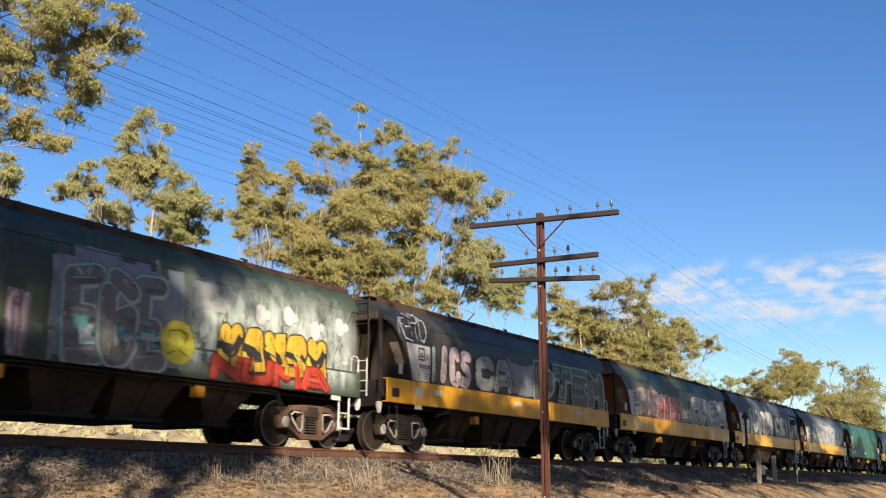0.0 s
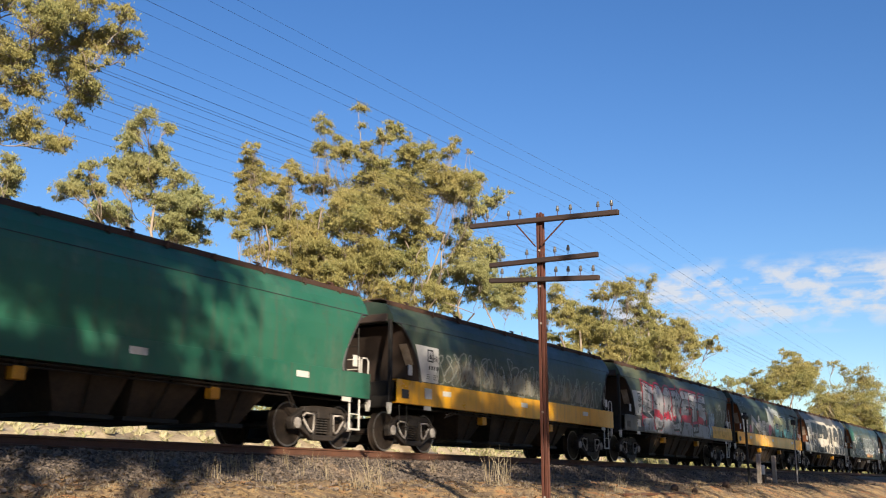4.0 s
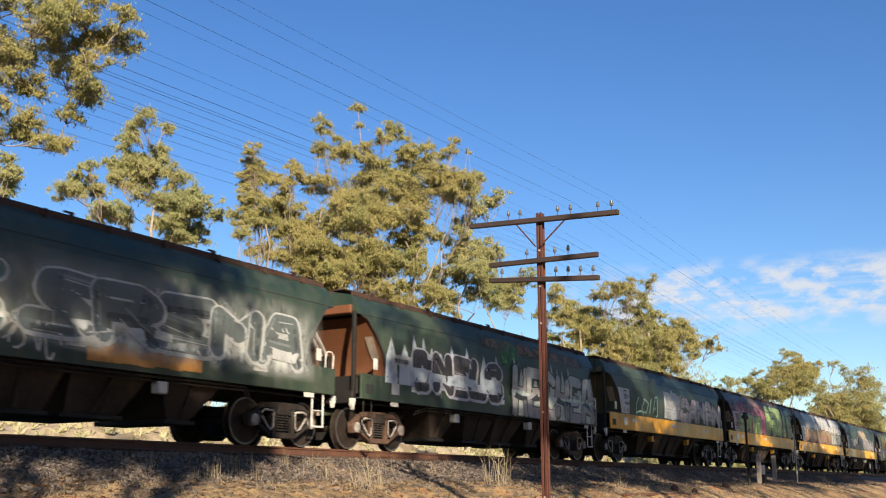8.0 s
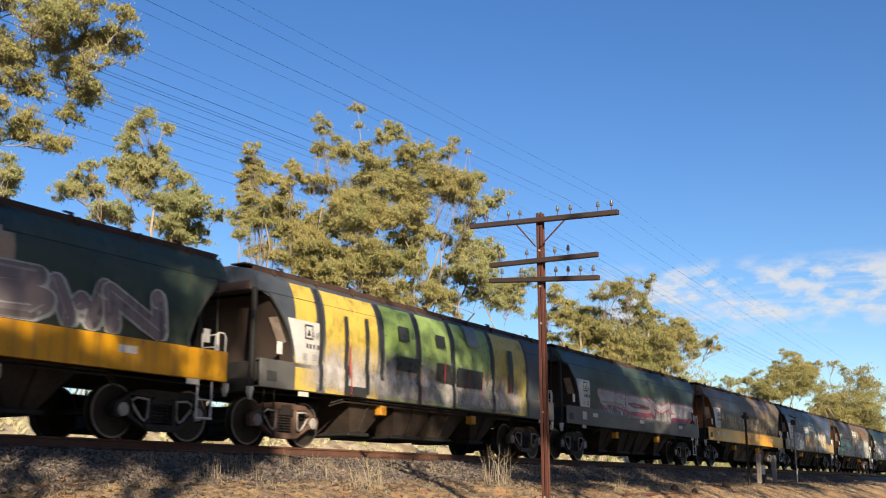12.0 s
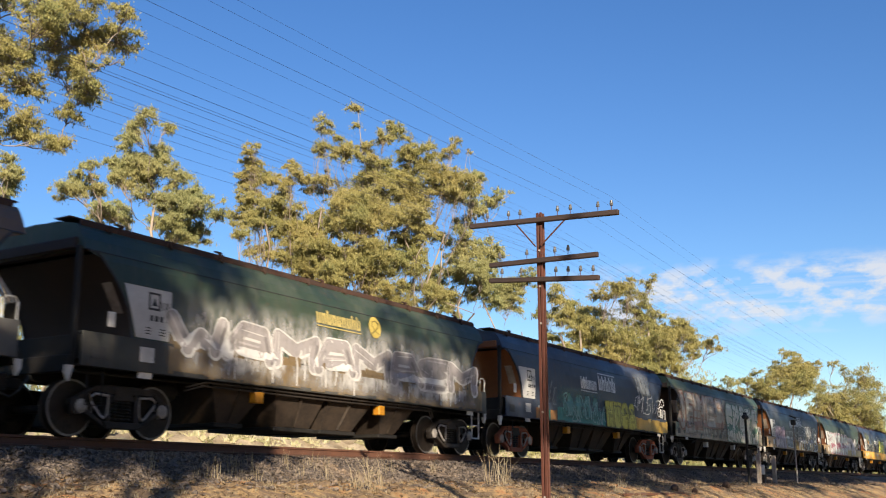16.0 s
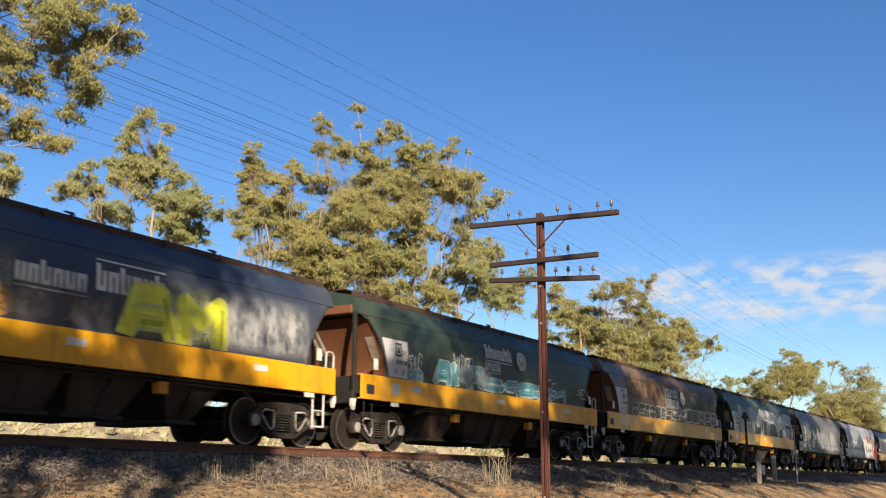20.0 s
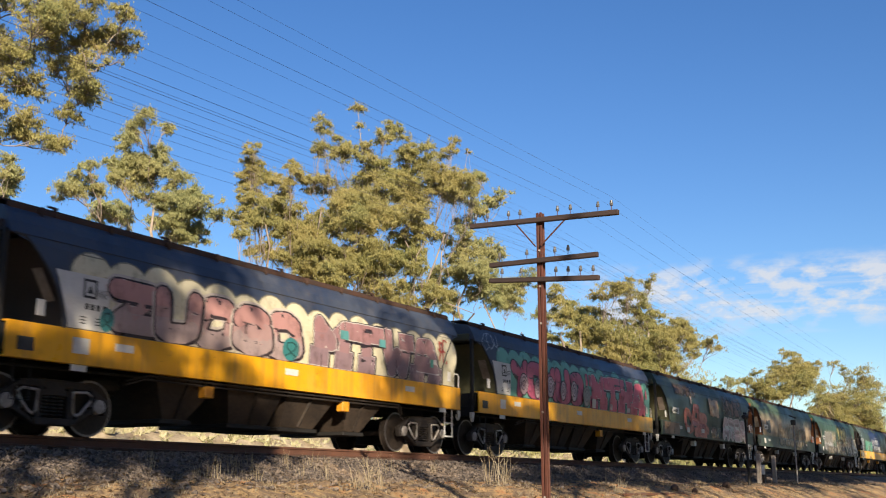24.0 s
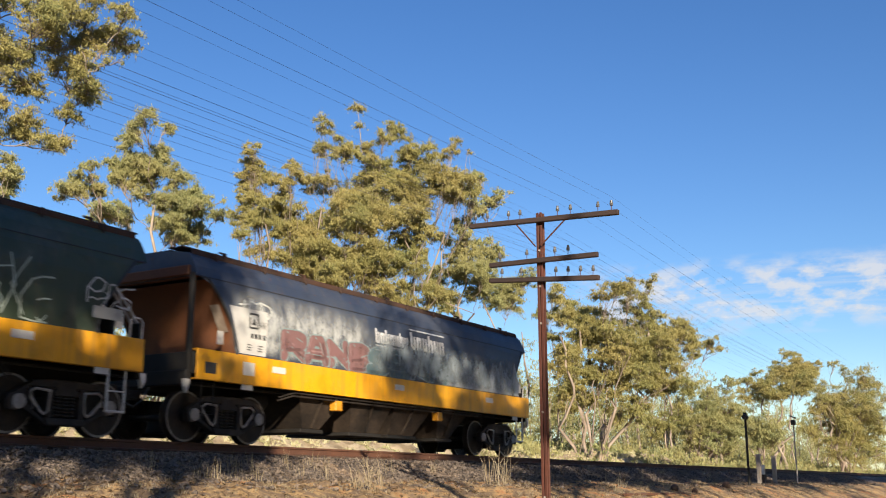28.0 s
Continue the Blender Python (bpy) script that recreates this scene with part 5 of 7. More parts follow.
    for x in (-5.6, 5.6):
        bogie = part("bogie", Shape().box(-0.2, 0.2, -1.1, 1.1, 0.62, 0.86), BOGIE, w, "dusty three piece bogie", pose(x, 0, 0), 0.02)
        part("spring_plank", Shape().box(-0.30, 0.30, -0.92, 0.92, 0.22, 0.61), DARK, bogie, bevel=0.02)
        for y in (-1.02, 1.02):
            part("sideframe", frame_me, None, bogie, at=pose(0, y, 0))
            part("spring_nest", spring_me, None, bogie, at=pose(0, y, 0))
            if y < 0:
                for rim_me in rims:
                    part("window_rim", rim_me, None, bogie, at=pose(0, y, 0))
            for q in (-0.9, 0.9):
                part("bearing_cap", cap_me, None, bogie, at=pose(q, y, 0.5, 0, 0, 0 if y < 0 else 180))
        for q in (-0.9, 0.9):
            part("wheelset", axle_me, None, bogie, at=pose(q, 0, 0.482))
    return w


# ---- lettering and spray pieces ----
# strokes on a grid 0..4 wide and 0..6 high, two digits a point
STROKES = {"A": "00 16 36 40|12 32", "B": "00 06 36 45 44 33 03|33 42 41 30 00", "C": "45 36 16 05 01 10 30 41", "D": "00 06 26 44 42 20 00", "E": "40 00 06 46|03 33", "F": "00 06 46|03 33", "G": "45 36 16 05 01 10 30 41 43 23",
           "H": "00 06|40 46|03 43", "I": "20 26", "J": "36 31 20 10 01", "K": "00 06|46 03 40", "L": "06 00 40", "M": "00 06 23 46 40", "N": "00 06 40 46", "O": "10 01 05 16 36 45 41 30 10", "P": "00 06 36 45 44 33 03",
           "R": "00 06 36 45 44 33 03|23 40", "S": "46 16 05 04 13 33 42 41 30 00", "T": "20 26|06 46", "U": "06 01 10 30 41 46", "V": "06 20 46", "W": "06 10 23 30 46", "X": "00 46|06 40", "Y": "06 23 46|23 20", "Z": "06 46 00 40", "Q": "10 01 05 16 36 45 41 30 10|22 40", ".": "10 11"}


def strokes_of(ch):
    return [[(int(p[0]) / 4, int(p[1]) / 6) for p in line.split()] for line in STROKES[ch].split("|")]


LOW = [1.14]                                     # paint ends here: the lower edge of the side, or the top of a yellow sill


def ribbon(s, pts, w, lift, m, rng, block=False):
    """A thick line on the wagon's near side through points of (x, z)."""
    pts = [Vector(p) for p in pts]
    for a, b in zip(pts[:-1], pts[1:]):
        d = (b - a)
        if d.length < 1e-4:
            continue
        d.normalize()
        nrm = Vector((-d.y, d.x)) * w / 2
        if block:
            a = a - d * w * 0.42 if a is pts[0] else a
            b = b + d * w * 0.42 if b is pts[-1] else b
        e = lift + rng.random() * 0.0007
        k = max(1, int(abs(b.y - a.y) / 0.16))
        sides = ((-nrm, Vector((0, 0))), (Vector((0, 0)), nrm)) if abs(nrm.y) > 0.07 else ((-nrm, nrm),)
        for i in range(k):
            p, q = a.lerp(b, i / k), a.lerp(b, (i + 1) / k)
            for lo, hi in sides:
                quad = [(c.x, max(LOW[0], c.y)) for c in (p + lo, q + lo, q + hi, p + hi)]
                if max(z for _, z in quad) > LOW[0] + 1e-4:
                    s.face([(x, side_y(z) - e, z) for x, z in quad], m((p.y + q.y) / 2) if callable(m) else m)
    for p in pts[1:-1] if block else pts:
        e = lift + rng.random() * 0.0007
        for half in (0, math.pi):
            ring = [(p.x + math.cos(t) * w / 2, max(LOW[0], p.y + math.sin(t) * w / 2)) for t in np.arange(6) * math.pi / 5 + half]
            if max(z for _, z in ring) > LOW[0] + 1e-4:
                s.face([(x, side_y(z) - e, z) for x, z in ring], m(p.y) if callable(m) else m)


def lettering(word, x0, x1, z0, z1, lift, material, parent, name="letters", weight=0.16, rng=None):
    rng = rng or np.random.default_rng(1)
    s = Shape()
    pitch = (x1 - x0) / len(word)
    for i, ch in enumerate(word):
        if ch == " ":
            continue
        for line in strokes_of(ch):
            ribbon(s, [(x0 + pitch * (i + 0.12 + 0.72 * u), z0 + (z1 - z0) * v) for u, v in line], weight * min(pitch, z1 - z0), lift, 0, rng)
    return part(name, s, material, parent)


ROOF = plain("dark rusty roof edge", (0.075, 0.035, 0.022), (0.04, 0.026, 0.02), 2, 20, 0.8, 0.0, 0.3)
PAINTS = {
    "green": wagon_paint("dark green wagon paint", (0.024, 0.045, 0.031), (0.055, 0.078, 0.046)),
    "bright": wagon_paint("fresh green wagon paint", (0.016, 0.115, 0.070), (0.026, 0.135, 0.085)),
    "slate": wagon_paint("slate blue wagon paint", (0.040, 0.050, 0.066), (0.075, 0.085, 0.100)),
    "blue": wagon_paint("dark blue wagon paint", (0.030, 0.042, 0.075), (0.060, 0.075, 0.110)),
    "black": wagon_paint("blackish wagon paint", (0.028, 0.030, 0.030), (0.060, 0.058, 0.052)),
    "brown": wagon_paint("brown wagon paint", (0.15, 0.09, 0.052), (0.15, 0.11, 0.065)),
    "grey": wagon_paint("grey wagon paint", (0.085, 0.082, 0.080), (0.13, 0.125, 0.12)),
    "olive": wagon_paint("faded olive wagon paint", (0.060, 0.080, 0.040), (0.095, 0.105, 0.055)),
}
PAINTS.update({
    "camo": wagon_paint("green paint with beige patches", (0.035, 0.075, 0.045), (0.07, 0.10, 0.06), (0.36, 0.28, 0.19), 0.75, 1.1, 3.0, 0.9),
    "tanned": wagon_paint("green paint rolled over with tan", (0.035, 0.085, 0.045), (0.065, 0.10, 0.05), (0.30, 0.22, 0.14), 1.0, 1.7, 2.75, 0.35),
    "tanlow": wagon_paint("green paint with tan patches", (0.022, 0.070, 0.040), (0.045, 0.085, 0.05), (0.30, 0.24, 0.15), 0.55, 1.6, 2.5, 0.8),
    "silver": wagon_paint("silver grey wagon paint", (0.26, 0.27, 0.29), (0.34, 0.34, 0.35)),
    "tan": wagon_paint("tan oversprayed sill paint", (0.40, 0.26, 0.12), (0.30, 0.22, 0.14)),
})
SLOPES = {
    "rust": RUST, "dark": plain("dark brown slope sheet steel", (0.055, 0.034, 0.026), (0.035, 0.026, 0.022), 0.8, 18, 0.75),
    "orange": plain("orange rust slope sheet steel", (0.33, 0.13, 0.044), (0.22, 0.082, 0.032), 0.7, 16, 0.75),
    "green": plain("green slope sheet paint", (0.045, 0.065, 0.045), (0.035, 0.045, 0.035), 0.8, 18, 0.7),
    "olive": plain("olive slope sheet paint", (0.13, 0.12, 0.06), (0.07, 0.07, 0.04), 0.8, 18, 0.7),
}

# pitch between couplings and small differences of the single gaps
PITCH_M = 14.818
EASE_K = (1, 6, 9, 11, 12, 14, 16, 17, 18, 19, 20, 22, 24, 26, 28, 30, 33, 35, 36, 37, 38)
EASE = (-0.1, 0.05, 0.17, -0.07, 0.05, -0.1, -0.4, -0.5, -0.1, -0.42, 0.09, 0.28, 0.4, 0.23, 0.0, 0.05, -0.24, -0.4, -0.3, 0.05, 0.25)


def gone(t):
    """How far the train has moved along the track; it gathers speed."""
    return 18.2593 * t + 0.0477 * t * t + 0.0002825 * t ** 3


def front(k):
    return 4.717 + PITCH_M * k + float(np.interp(k, EASE_K, EASE))


WAGONS = []
SMALL_PLATES = (10, 11, 34, 35, 36)                # wagons with a small number plate in place of the data board
LADDERS = (1, 3, 5, 8, 9, 12, 14, 15, 17, 18, 24, 29, 30, 36)      # wagons with end ladders; the others have struts
first = grain_wagon()
LIVERY = [
    ("green", "green", "green", "dark green grain wagon covered in faded graffiti and an orange piece"),
    ("black", "yellow", "dark", "blackish grain wagon with yellow sill and white graffiti"),
    ("green", "yellow", "orange", "dark green grain wagon with yellow sill and red graffiti"),
    ("slate", "yellow", "rust", "slate grain wagon with yellow sill and white throw-up letters"),
    ("slate", "yellow", "dark", "slate grain wagon with yellow sill and white dripping piece"),
    ("bright", "bright", "rust", "freshly painted green grain wagon without graffiti"),
    ("green", "yellow", "dark", "dark green grain wagon with yellow sill and pale graffiti"),
    ("olive", "grey", "dark", "olive grain wagon with a big silver and red piece"),
    ("green", "yellow", "rust", "green grain wagon with yellow sill and teal and white letters"),
    ("grey", "grey", "rust", "grey grain wagon with tall cream block letters"),
    ("green", "green", "orange", "green grain wagon with grey and orange faded graffiti"),
    ("green", "green", "rust", "green grain wagon with a white spiked piece"),
    ("green", "yellow", "olive", "green grain wagon with yellow sill and a teal tag"),
    ("black", "yellow", "dark", "dark grain wagon with yellow sill and green letters on pink cloud"),
    ("slate", "yellow", "dark", "grain wagon with yellow sill covered in silver block letters"),
    ("green", "yellow", "dark", "green grain wagon with yellow sill and low grey piece"),
    ("slate", "grey", "dark", "grain wagon painted with big yellow and green letters"),
    ("green", "grey", "dark", "green grain wagon with white and red outline piece"),
    ("brown", "yellow", "rust", "brown grain wagon with yellow sill and faded graffiti"),
    ("blue", "brown", "dark", "dark blue grain wagon with silver letters and brown sill"),
    ("brown", "grey", "rust", "brown grain wagon with teal edged white piece"),
    ("green", "black", "dark", "dark green grain wagon with white sprayed splash"),
    ("blue", "blue", "orange", "dark blue grain wagon with teal and yellow pieces"),
    ("camo", "camo", "dark", "green grain wagon patched with beige paint"),
    ("slate", "tan", "orange", "grey grain wagon with lilac piece and tan sill"),
    ("green", "tan", "rust", "green grain wagon with pink, teal and white letters"),
    ("blue", "yellow", "rust", "blue grain wagon with yellow sill and yellow green letters"),
    ("green", "yellow", "rust", "dark green grain wagon with yellow sill and teal letters"),
    ("brown", "yellow", "rust", "brown grain wagon with yellow sill and white outline letters"),
    ("green", "yellow", "green", "green grain wagon with yellow sill and silver throw-up"),
    ("grey", "grey", "dark", "grey grain wagon with faded white graffiti"),
    ("silver", "silver", "dark", "silver grain wagon with dark outline letters"),
    ("blue", "yellow", "dark", "dark blue grain wagon with yellow sill and pink bubble letters"),
    ("blue", "yellow", "olive", "dark blue grain wagon with yellow sill and magenta block letters"),
    ("green", "green", "olive", "green grain wagon with red letters on the side"),
    ("tanned", "green", "rust", "green grain wagon half painted over in tan"),
    ("tanlow", "green", "orange", "green grain wagon with tan and white graffiti"),
    ("green", "yellow", "dark", "dark green grain wagon with yellow sill and teal tag"),
    ("blue", "yellow", "rust", "last blue grain wagon with yellow sill and faded mural"),
]
for k, (paint, sill, slope, label) in reversed(list(enumerate(LIVERY))):
    w = first if k == 0 else copy_thing(first, Matrix.Identity(4))
    tagged(w, label)
    w.matrix_basis = pose(front(k) + 7.41, 0, RAIL)
    for ch in list(w.children):
        kind = ch.name.split(".")[0]
        if kind in ("ladder", "upper_ladder") and k not in LADDERS or kind in ("end_strut", "half_post") and k in LADDERS:
            bpy.data.objects.remove(ch)
            continue
        if kind in ("data_board", "class_letters", "number_bar") and k in SMALL_PLATES:
            bpy.data.objects.remove(ch)
            continue
        mt = {"body": PAINTS[paint], "side_sill": YELLOW if sill == "yellow" else PAINTS[sill], "slope_sheet": SLOPES[slope], "end_header": SLOPES[slope]}.get(kind)
        if mt:
            ch.material_slots[0].link = "OBJECT"
            ch.material_slots[0].material = mt
        if kind == "bogie":
            for frame_part in ch.children:
                if frame_part.name.startswith("sideframe"):
                    frame_part.material_slots[0].link = "OBJECT"
                    frame_part.material_slots[0].material = REDBOGIE if k == 22 else RUSTBOGIE if k in (0, 11, 14, 16, 20, 36) else BOGIE
        if kind == "gear_box" and k in SMALL_PLATES + (15, 23, 31):
            ch.material_slots[0].link = "OBJECT"
            ch.material_slots[0].material = WHITE
            tagged(ch, "white painted door gear box")
    WAGONS.insert(0, w)

# ---- spray paint on the wagon sides: wagon, kind, x from, x to, z from, z to, then word and colours ----
SPRAYS = {}


def spray_of(color):
    if color not in SPRAYS:
        SPRAYS[color] = spray("spray paint", color)
    return SPRAYS[color]


def strip(s, x0, x1, z0, z1, lift, m, skew=0.0):
    k = max(1, int((z1 - z0) / 0.14))
    for i in range(k):
        a, b = z0 + (z1 - z0) * i / k, z0 + (z1 - z0) * (i + 1) / k
        s.face([(x0 + skew * i / k, side_y(a) - lift, a), (x1 + skew * i / k, side_y(a) - lift, a), (x1 + skew * (i + 1) / k, side_y(b) - lift, b), (x0 + skew * (i + 1) / k, side_y(b) - lift, b)], m)


def blob(s, x, z, r, lift, m, n=16, squash=1.0, floor=1.715):
    """A round patch that follows the side, in level slices."""
    edges = -np.cos(np.linspace(0, math.pi, n // 2 + 3))
    for a, b in zip(edges[:-1], edges[1:]):
        za, zb = max(floor, z + r * squash * a), max(floor, z + r * squash * b)
        wa, wb = r * math.sqrt(max(0.0, 1 - a * a)), r * math.sqrt(max(0.0, 1 - b * b))
        if zb - za > 1e-4:
            s.face([(x - wa, side_y(za) - lift, za), (x + wa, side_y(za) - lift, za), (x + wb, side_y(zb) - lift, zb), (x - wb, side_y(zb) - lift, zb)], m)


def fat_letters(w, box, word, fill, line, halo, style, stout, lift, rng):
    """Fat sprayed letters that overlap: glow, outline, fill, shade, shine and inner marks."""
    x0, x1, z0, z1 = box
    foot, style = (style[1], style[0]) if isinstance(style, tuple) else (None, style)
    block, ht, pitch = style != "bubble", z1 - z0, (x1 - x0) / len(word)
    weight = min(stout * pitch, 0.36 * ht)
    edge = 0.10 if style == "stencil" else min(0.07, max(0.035, 0.14 * weight))
    pale = tuple(round(min(0.78, c * 1.25 + 0.06), 3) for c in fill)
    deep = tuple(round(c * 0.6, 3) for c in fill)
    calm = 0.45 if len(word) > 6 or block else 0.9
    for i, ch in enumerate(word):
        s, mats = Shape(), []

        def tone(c):
            if spray_of(c) not in mats:
                mats.append(spray_of(c))
            return mats.index(spray_of(c))

        up = lift + (0.0045 if i % 2 else 0.0)
        lean, grow, turn = calm * rng.normal(0, 0.12), 1 + calm * rng.normal(0.02, 0.07), calm * rng.normal(0, 0.08)
        lines = []
        for path in strokes_of(ch):
            pts = []
            for u, v in path:
                u, v = u + calm * rng.normal(0, 0.05), v + calm * rng.normal(0, 0.035)
                u, v = u - turn * (v - 0.5), v + turn * (u - 0.5)
                x = x0 + weight / 2 + pitch * (i + lean * (v - 0.5)) + ((1.0 if block else 1.1) * pitch - weight) * u
                z = z0 + weight / 2 + (ht - weight) * min(1.04, max(-0.02, 0.5 + (v - 0.5) * grow))
                pts.append((min(6.7, max(-6.7, x)), min(3.38, max(z0 + weight * 0.4, z))))
            lines.append(pts)
        if style == "slab":
            for x, z in [q for pts in lines for q in (pts[0], pts[-1])]:
                if min(z - z0, z1 - z) < 0.75 * weight:
                    lines.append([(x - 0.12 * pitch, z), (x + 0.12 * pitch, z)])

        def body(z):
            g = (z - z0) / ht
            return tone(fill) if foot is None or g > 0.62 else tone(tuple(round((a + b) / 2, 3) for a, b in zip(fill, foot))) if g > 0.36 else tone(foot)

        for pts in lines:
            if halo:
                ribbon(s, pts, weight + 3.6 * edge, up, tone(halo), rng, block)
        for pts in lines:
            ribbon(s, [(x + edge * 0.5, z - edge * 0.4) for x, z in pts], weight + 2 * edge, up + 0.001, tone(line), rng, block)
            ribbon(s, pts, weight + 1.5 * edge, up + 0.0011, tone(line), rng, block)
        for pts in lines if style == "slab" else ():
            ribbon(s, pts, weight + 0.7 * edge, up + 0.0016, tone((0.6, 0.56, 0.52)), rng, block)
        for pts in lines:
            ribbon(s, pts, weight, up + 0.0024, body, rng, block)
        for pts in lines if style in ("block", "bubble") and foot is None else ():
            ribbon(s, [(x + weight * 0.2, z - weight * 0.24) for x, z in pts[-2:]], weight * 0.3, up + 0.0032, tone(deep), rng, block)
            ribbon(s, [(x - weight * 0.2, z + weight * 0.24) for x, z in pts[:2]], weight * 0.14, up + 0.0033, tone(pale), rng, True)
            j = rng.integers(0, len(pts) - 1)
            o = rng.normal(0, 0.2) * weight
            ribbon(s, [(pts[j][0] + o, pts[j][1] + o * 0.6), (pts[j + 1][0] + o * 0.4, pts[j + 1][1] + o)], 0.018, up + 0.004, tone(line), rng, True)
        if rng.random() < 0.6:
            x, z = x0 + pitch * (i + rng.random()), z0 + ht * rng.uniform(0.1, 0.5)
            ribbon(s, [(x, z), (x + rng.normal(0, 0.01), max(z0 - 0.1, 1.16, z - ht * 0.4))], 0.016, up + 0.004, tone(line), rng)
        if s.f:
            part("graffiti_letter", s, mats, w, "sprayed graffiti letter")


def spray_piece(w, kind, x0, x1, z0, z1, args, level, rng):
    s, mats = Shape(), []
    lift = 0.008 + 0.0045 * level

    def tone(c):
        if spray_of(c) not in mats:
            mats.append(spray_of(c))
        return mats.index(spray_of(c))

    wd, ht = x1 - x0, z1 - z0
    if kind == "letters":
        word, fill, line, halo = args[:4]
        return fat_letters(w, (x0, x1, z0, z1), word, fill, line, halo, args[4] if len(args) > 4 else "bubble", args[5] if len(args) > 5 else 0.46, lift, rng)
    if kind == "tag":
        word, color = args[:2]
        thick, pitch = args[2] if len(args) > 2 else 0.032, wd / len(word)
        for i, ch in enumerate(word):
            if ch == " ":
                continue
            g, low = rng.uniform(0.85, 1.15), rng.normal(0, 0.06) * ht
            for path in strokes_of(ch):
                bend = rng.normal(0, 0.16)
                pts = [(x0 + pitch * (i + 0.95 * u + 0.3 * v + bend * math.sin(3 * v) + rng.normal(0, 0.08)), min(3.4, z0 + low + ht * g * v + rng.normal(0, 0.07) * ht)) for u, v in path]
                loose = [pts[0]]
                for p, q in zip(pts[:-1], pts[1:]):
                    o = rng.normal(0, 0.12)
                    loose += [((p[0] + q[0]) / 2 + o * (q[1] - p[1]), (p[1] + q[1]) / 2 - o * (q[0] - p[0])), q]
                ribbon(s, loose, thick * rng.uniform(0.7, 1.1), lift, tone(color), rng)
        tail = [(x1 - 0.1 * wd * t, z0 - 0.12 * ht * math.sin(2.5 * t)) for t in np.linspace(0, 1, 6)]
        ribbon(s, tail, thick * 0.8, lift, tone(color), rng)
    elif kind == "patch":
        x = x0
        while x < x1:
            a = rng.uniform(0.10, 0.45)
            strip(s, x, min(x1, x + a), z0 + rng.uniform(0, 0.10) * ht, z1 - rng.uniform(0, 0.18) * ht, lift + rng.random() * 0.001, tone(args[0]))
            x += a - 0.01
    elif kind == "panel":
        if wd < 0.11:
            x0, x1 = (x0 + x1) / 2 - 0.07, (x0 + x1) / 2 + 0.07
        strip(s, x0, x1, z0, z1, lift, tone(args[0]))
    elif kind == "fog":
        key = ("fog", args[0])
        if key not in SPRAYS:
            SPRAYS[key] = spray_fog("sprayed haze", args[0])
        mats.append(SPRAYS[key])
        strip(s, x0, x1, z0, min(z1, 3.4), lift, 0)
    elif kind == "scribble":
        n = int(3 + wd * 2.4)
        for i in range(n):
            x, z = x0 + wd * (i + 0.5) / n, z0 + ht * rng.uniform(0.3, 0.6)
            a, b, ph = rng.uniform(0.25, 0.6) * wd / n, rng.uniform(0.25, 0.5) * ht, rng.random() * 6.28
            q = rng.integers(1, 4)
            pts = [(x + a * math.sin(t * q + ph) + 0.3 * a * t, min(z1, max(z0, z + b * math.cos(t * 1.3 + ph)))) for t in np.linspace(0, 4.4, 13)]
            ribbon(s, pts, min(0.04, 0.08 * ht + 0.008), lift, tone(args[0]), rng)
    elif kind == "drips":
        for i in range(args[1] if len(args) > 1 else int(3 + wd * 2)):
            x, z = rng.uniform(x0, x1), rng.uniform(z0 + 0.4 * ht, z1)
            ribbon(s, [(x, z), (x + rng.normal(0, 0.015), max(1.16, z - ht * rng.uniform(0.3, 0.8)))], rng.uniform(0.018, 0.05), lift + 0.001, tone(args[0]), rng)
    elif kind == "spikes":
        n = max(3, int(wd / 0.42))
        for i in range(n):
            x, tip = x0 + wd * (i + 0.5) / n + rng.normal(0, 0.05), z1 - abs(rng.normal(0, 0.3)) * ht
            mid = z0 + 0.45 * ht
            for a, b, wa, wb in ((z0, mid, 0.62, 0.5), (mid, (mid + tip) / 2, 0.5, 0.24), ((mid + tip) / 2, tip, 0.24, 0.01)):
                s.face([(x - wa * wd / n, side_y(a) - lift, a), (x + wa * wd / n, side_y(a) - lift, a), (x + wb * wd / n, side_y(b) - lift, b), (x - wb * wd / n, side_y(b) - lift, b)], tone(args[0]))
            lift += 0.0001
    elif kind == "bars":
        n = max(4, int(wd / (0.5 * ht)))
        for i in range(n):
            a, g = x0 + wd * i / n, wd / n
            tall = 0.74 if rng.random() < 0.6 else 0.95
            strip(s, a, a + g * 0.36, z0 + 0.05 * ht, z0 + tall * ht, lift, tone(args[0]))
            strip(s, a + g * 0.52, a + g * 0.84, z0 + 0.05 * ht, z0 + 0.74 * ht, lift, tone(args[0]))
            strip(s, a + g * 0.36, a + g * 0.52, z0 + (0.56 if i % 2 else 0.05) * ht, z0 + (0.74 if i % 2 else 0.22) * ht, lift, tone(args[0]))
        rule = z1 + 0.04 * ht if len(args) > 1 else z0 - 0.14 * ht
        strip(s, x0, x1, rule, rule + 0.07 * ht, lift, tone(args[0]))
    elif kind == "disc":
        blob(s, (x0 + x1) / 2, (z0 + z1) / 2, wd / 2, lift, tone(args[0]), 18, min(1.6, ht / wd), 1.16)
        scr = [((x0 + x1) / 2 + wd * 0.3 * math.sin(3 * t), (z0 + z1) / 2 + ht * 0.3 * math.cos(2 * t)) for t in np.linspace(0, 5, 14)]
        ribbon(s, scr, 0.03, lift + 0.002, tone(tuple(round(c * 0.35, 3) for c in args[0])), rng)
    elif kind == "dots":
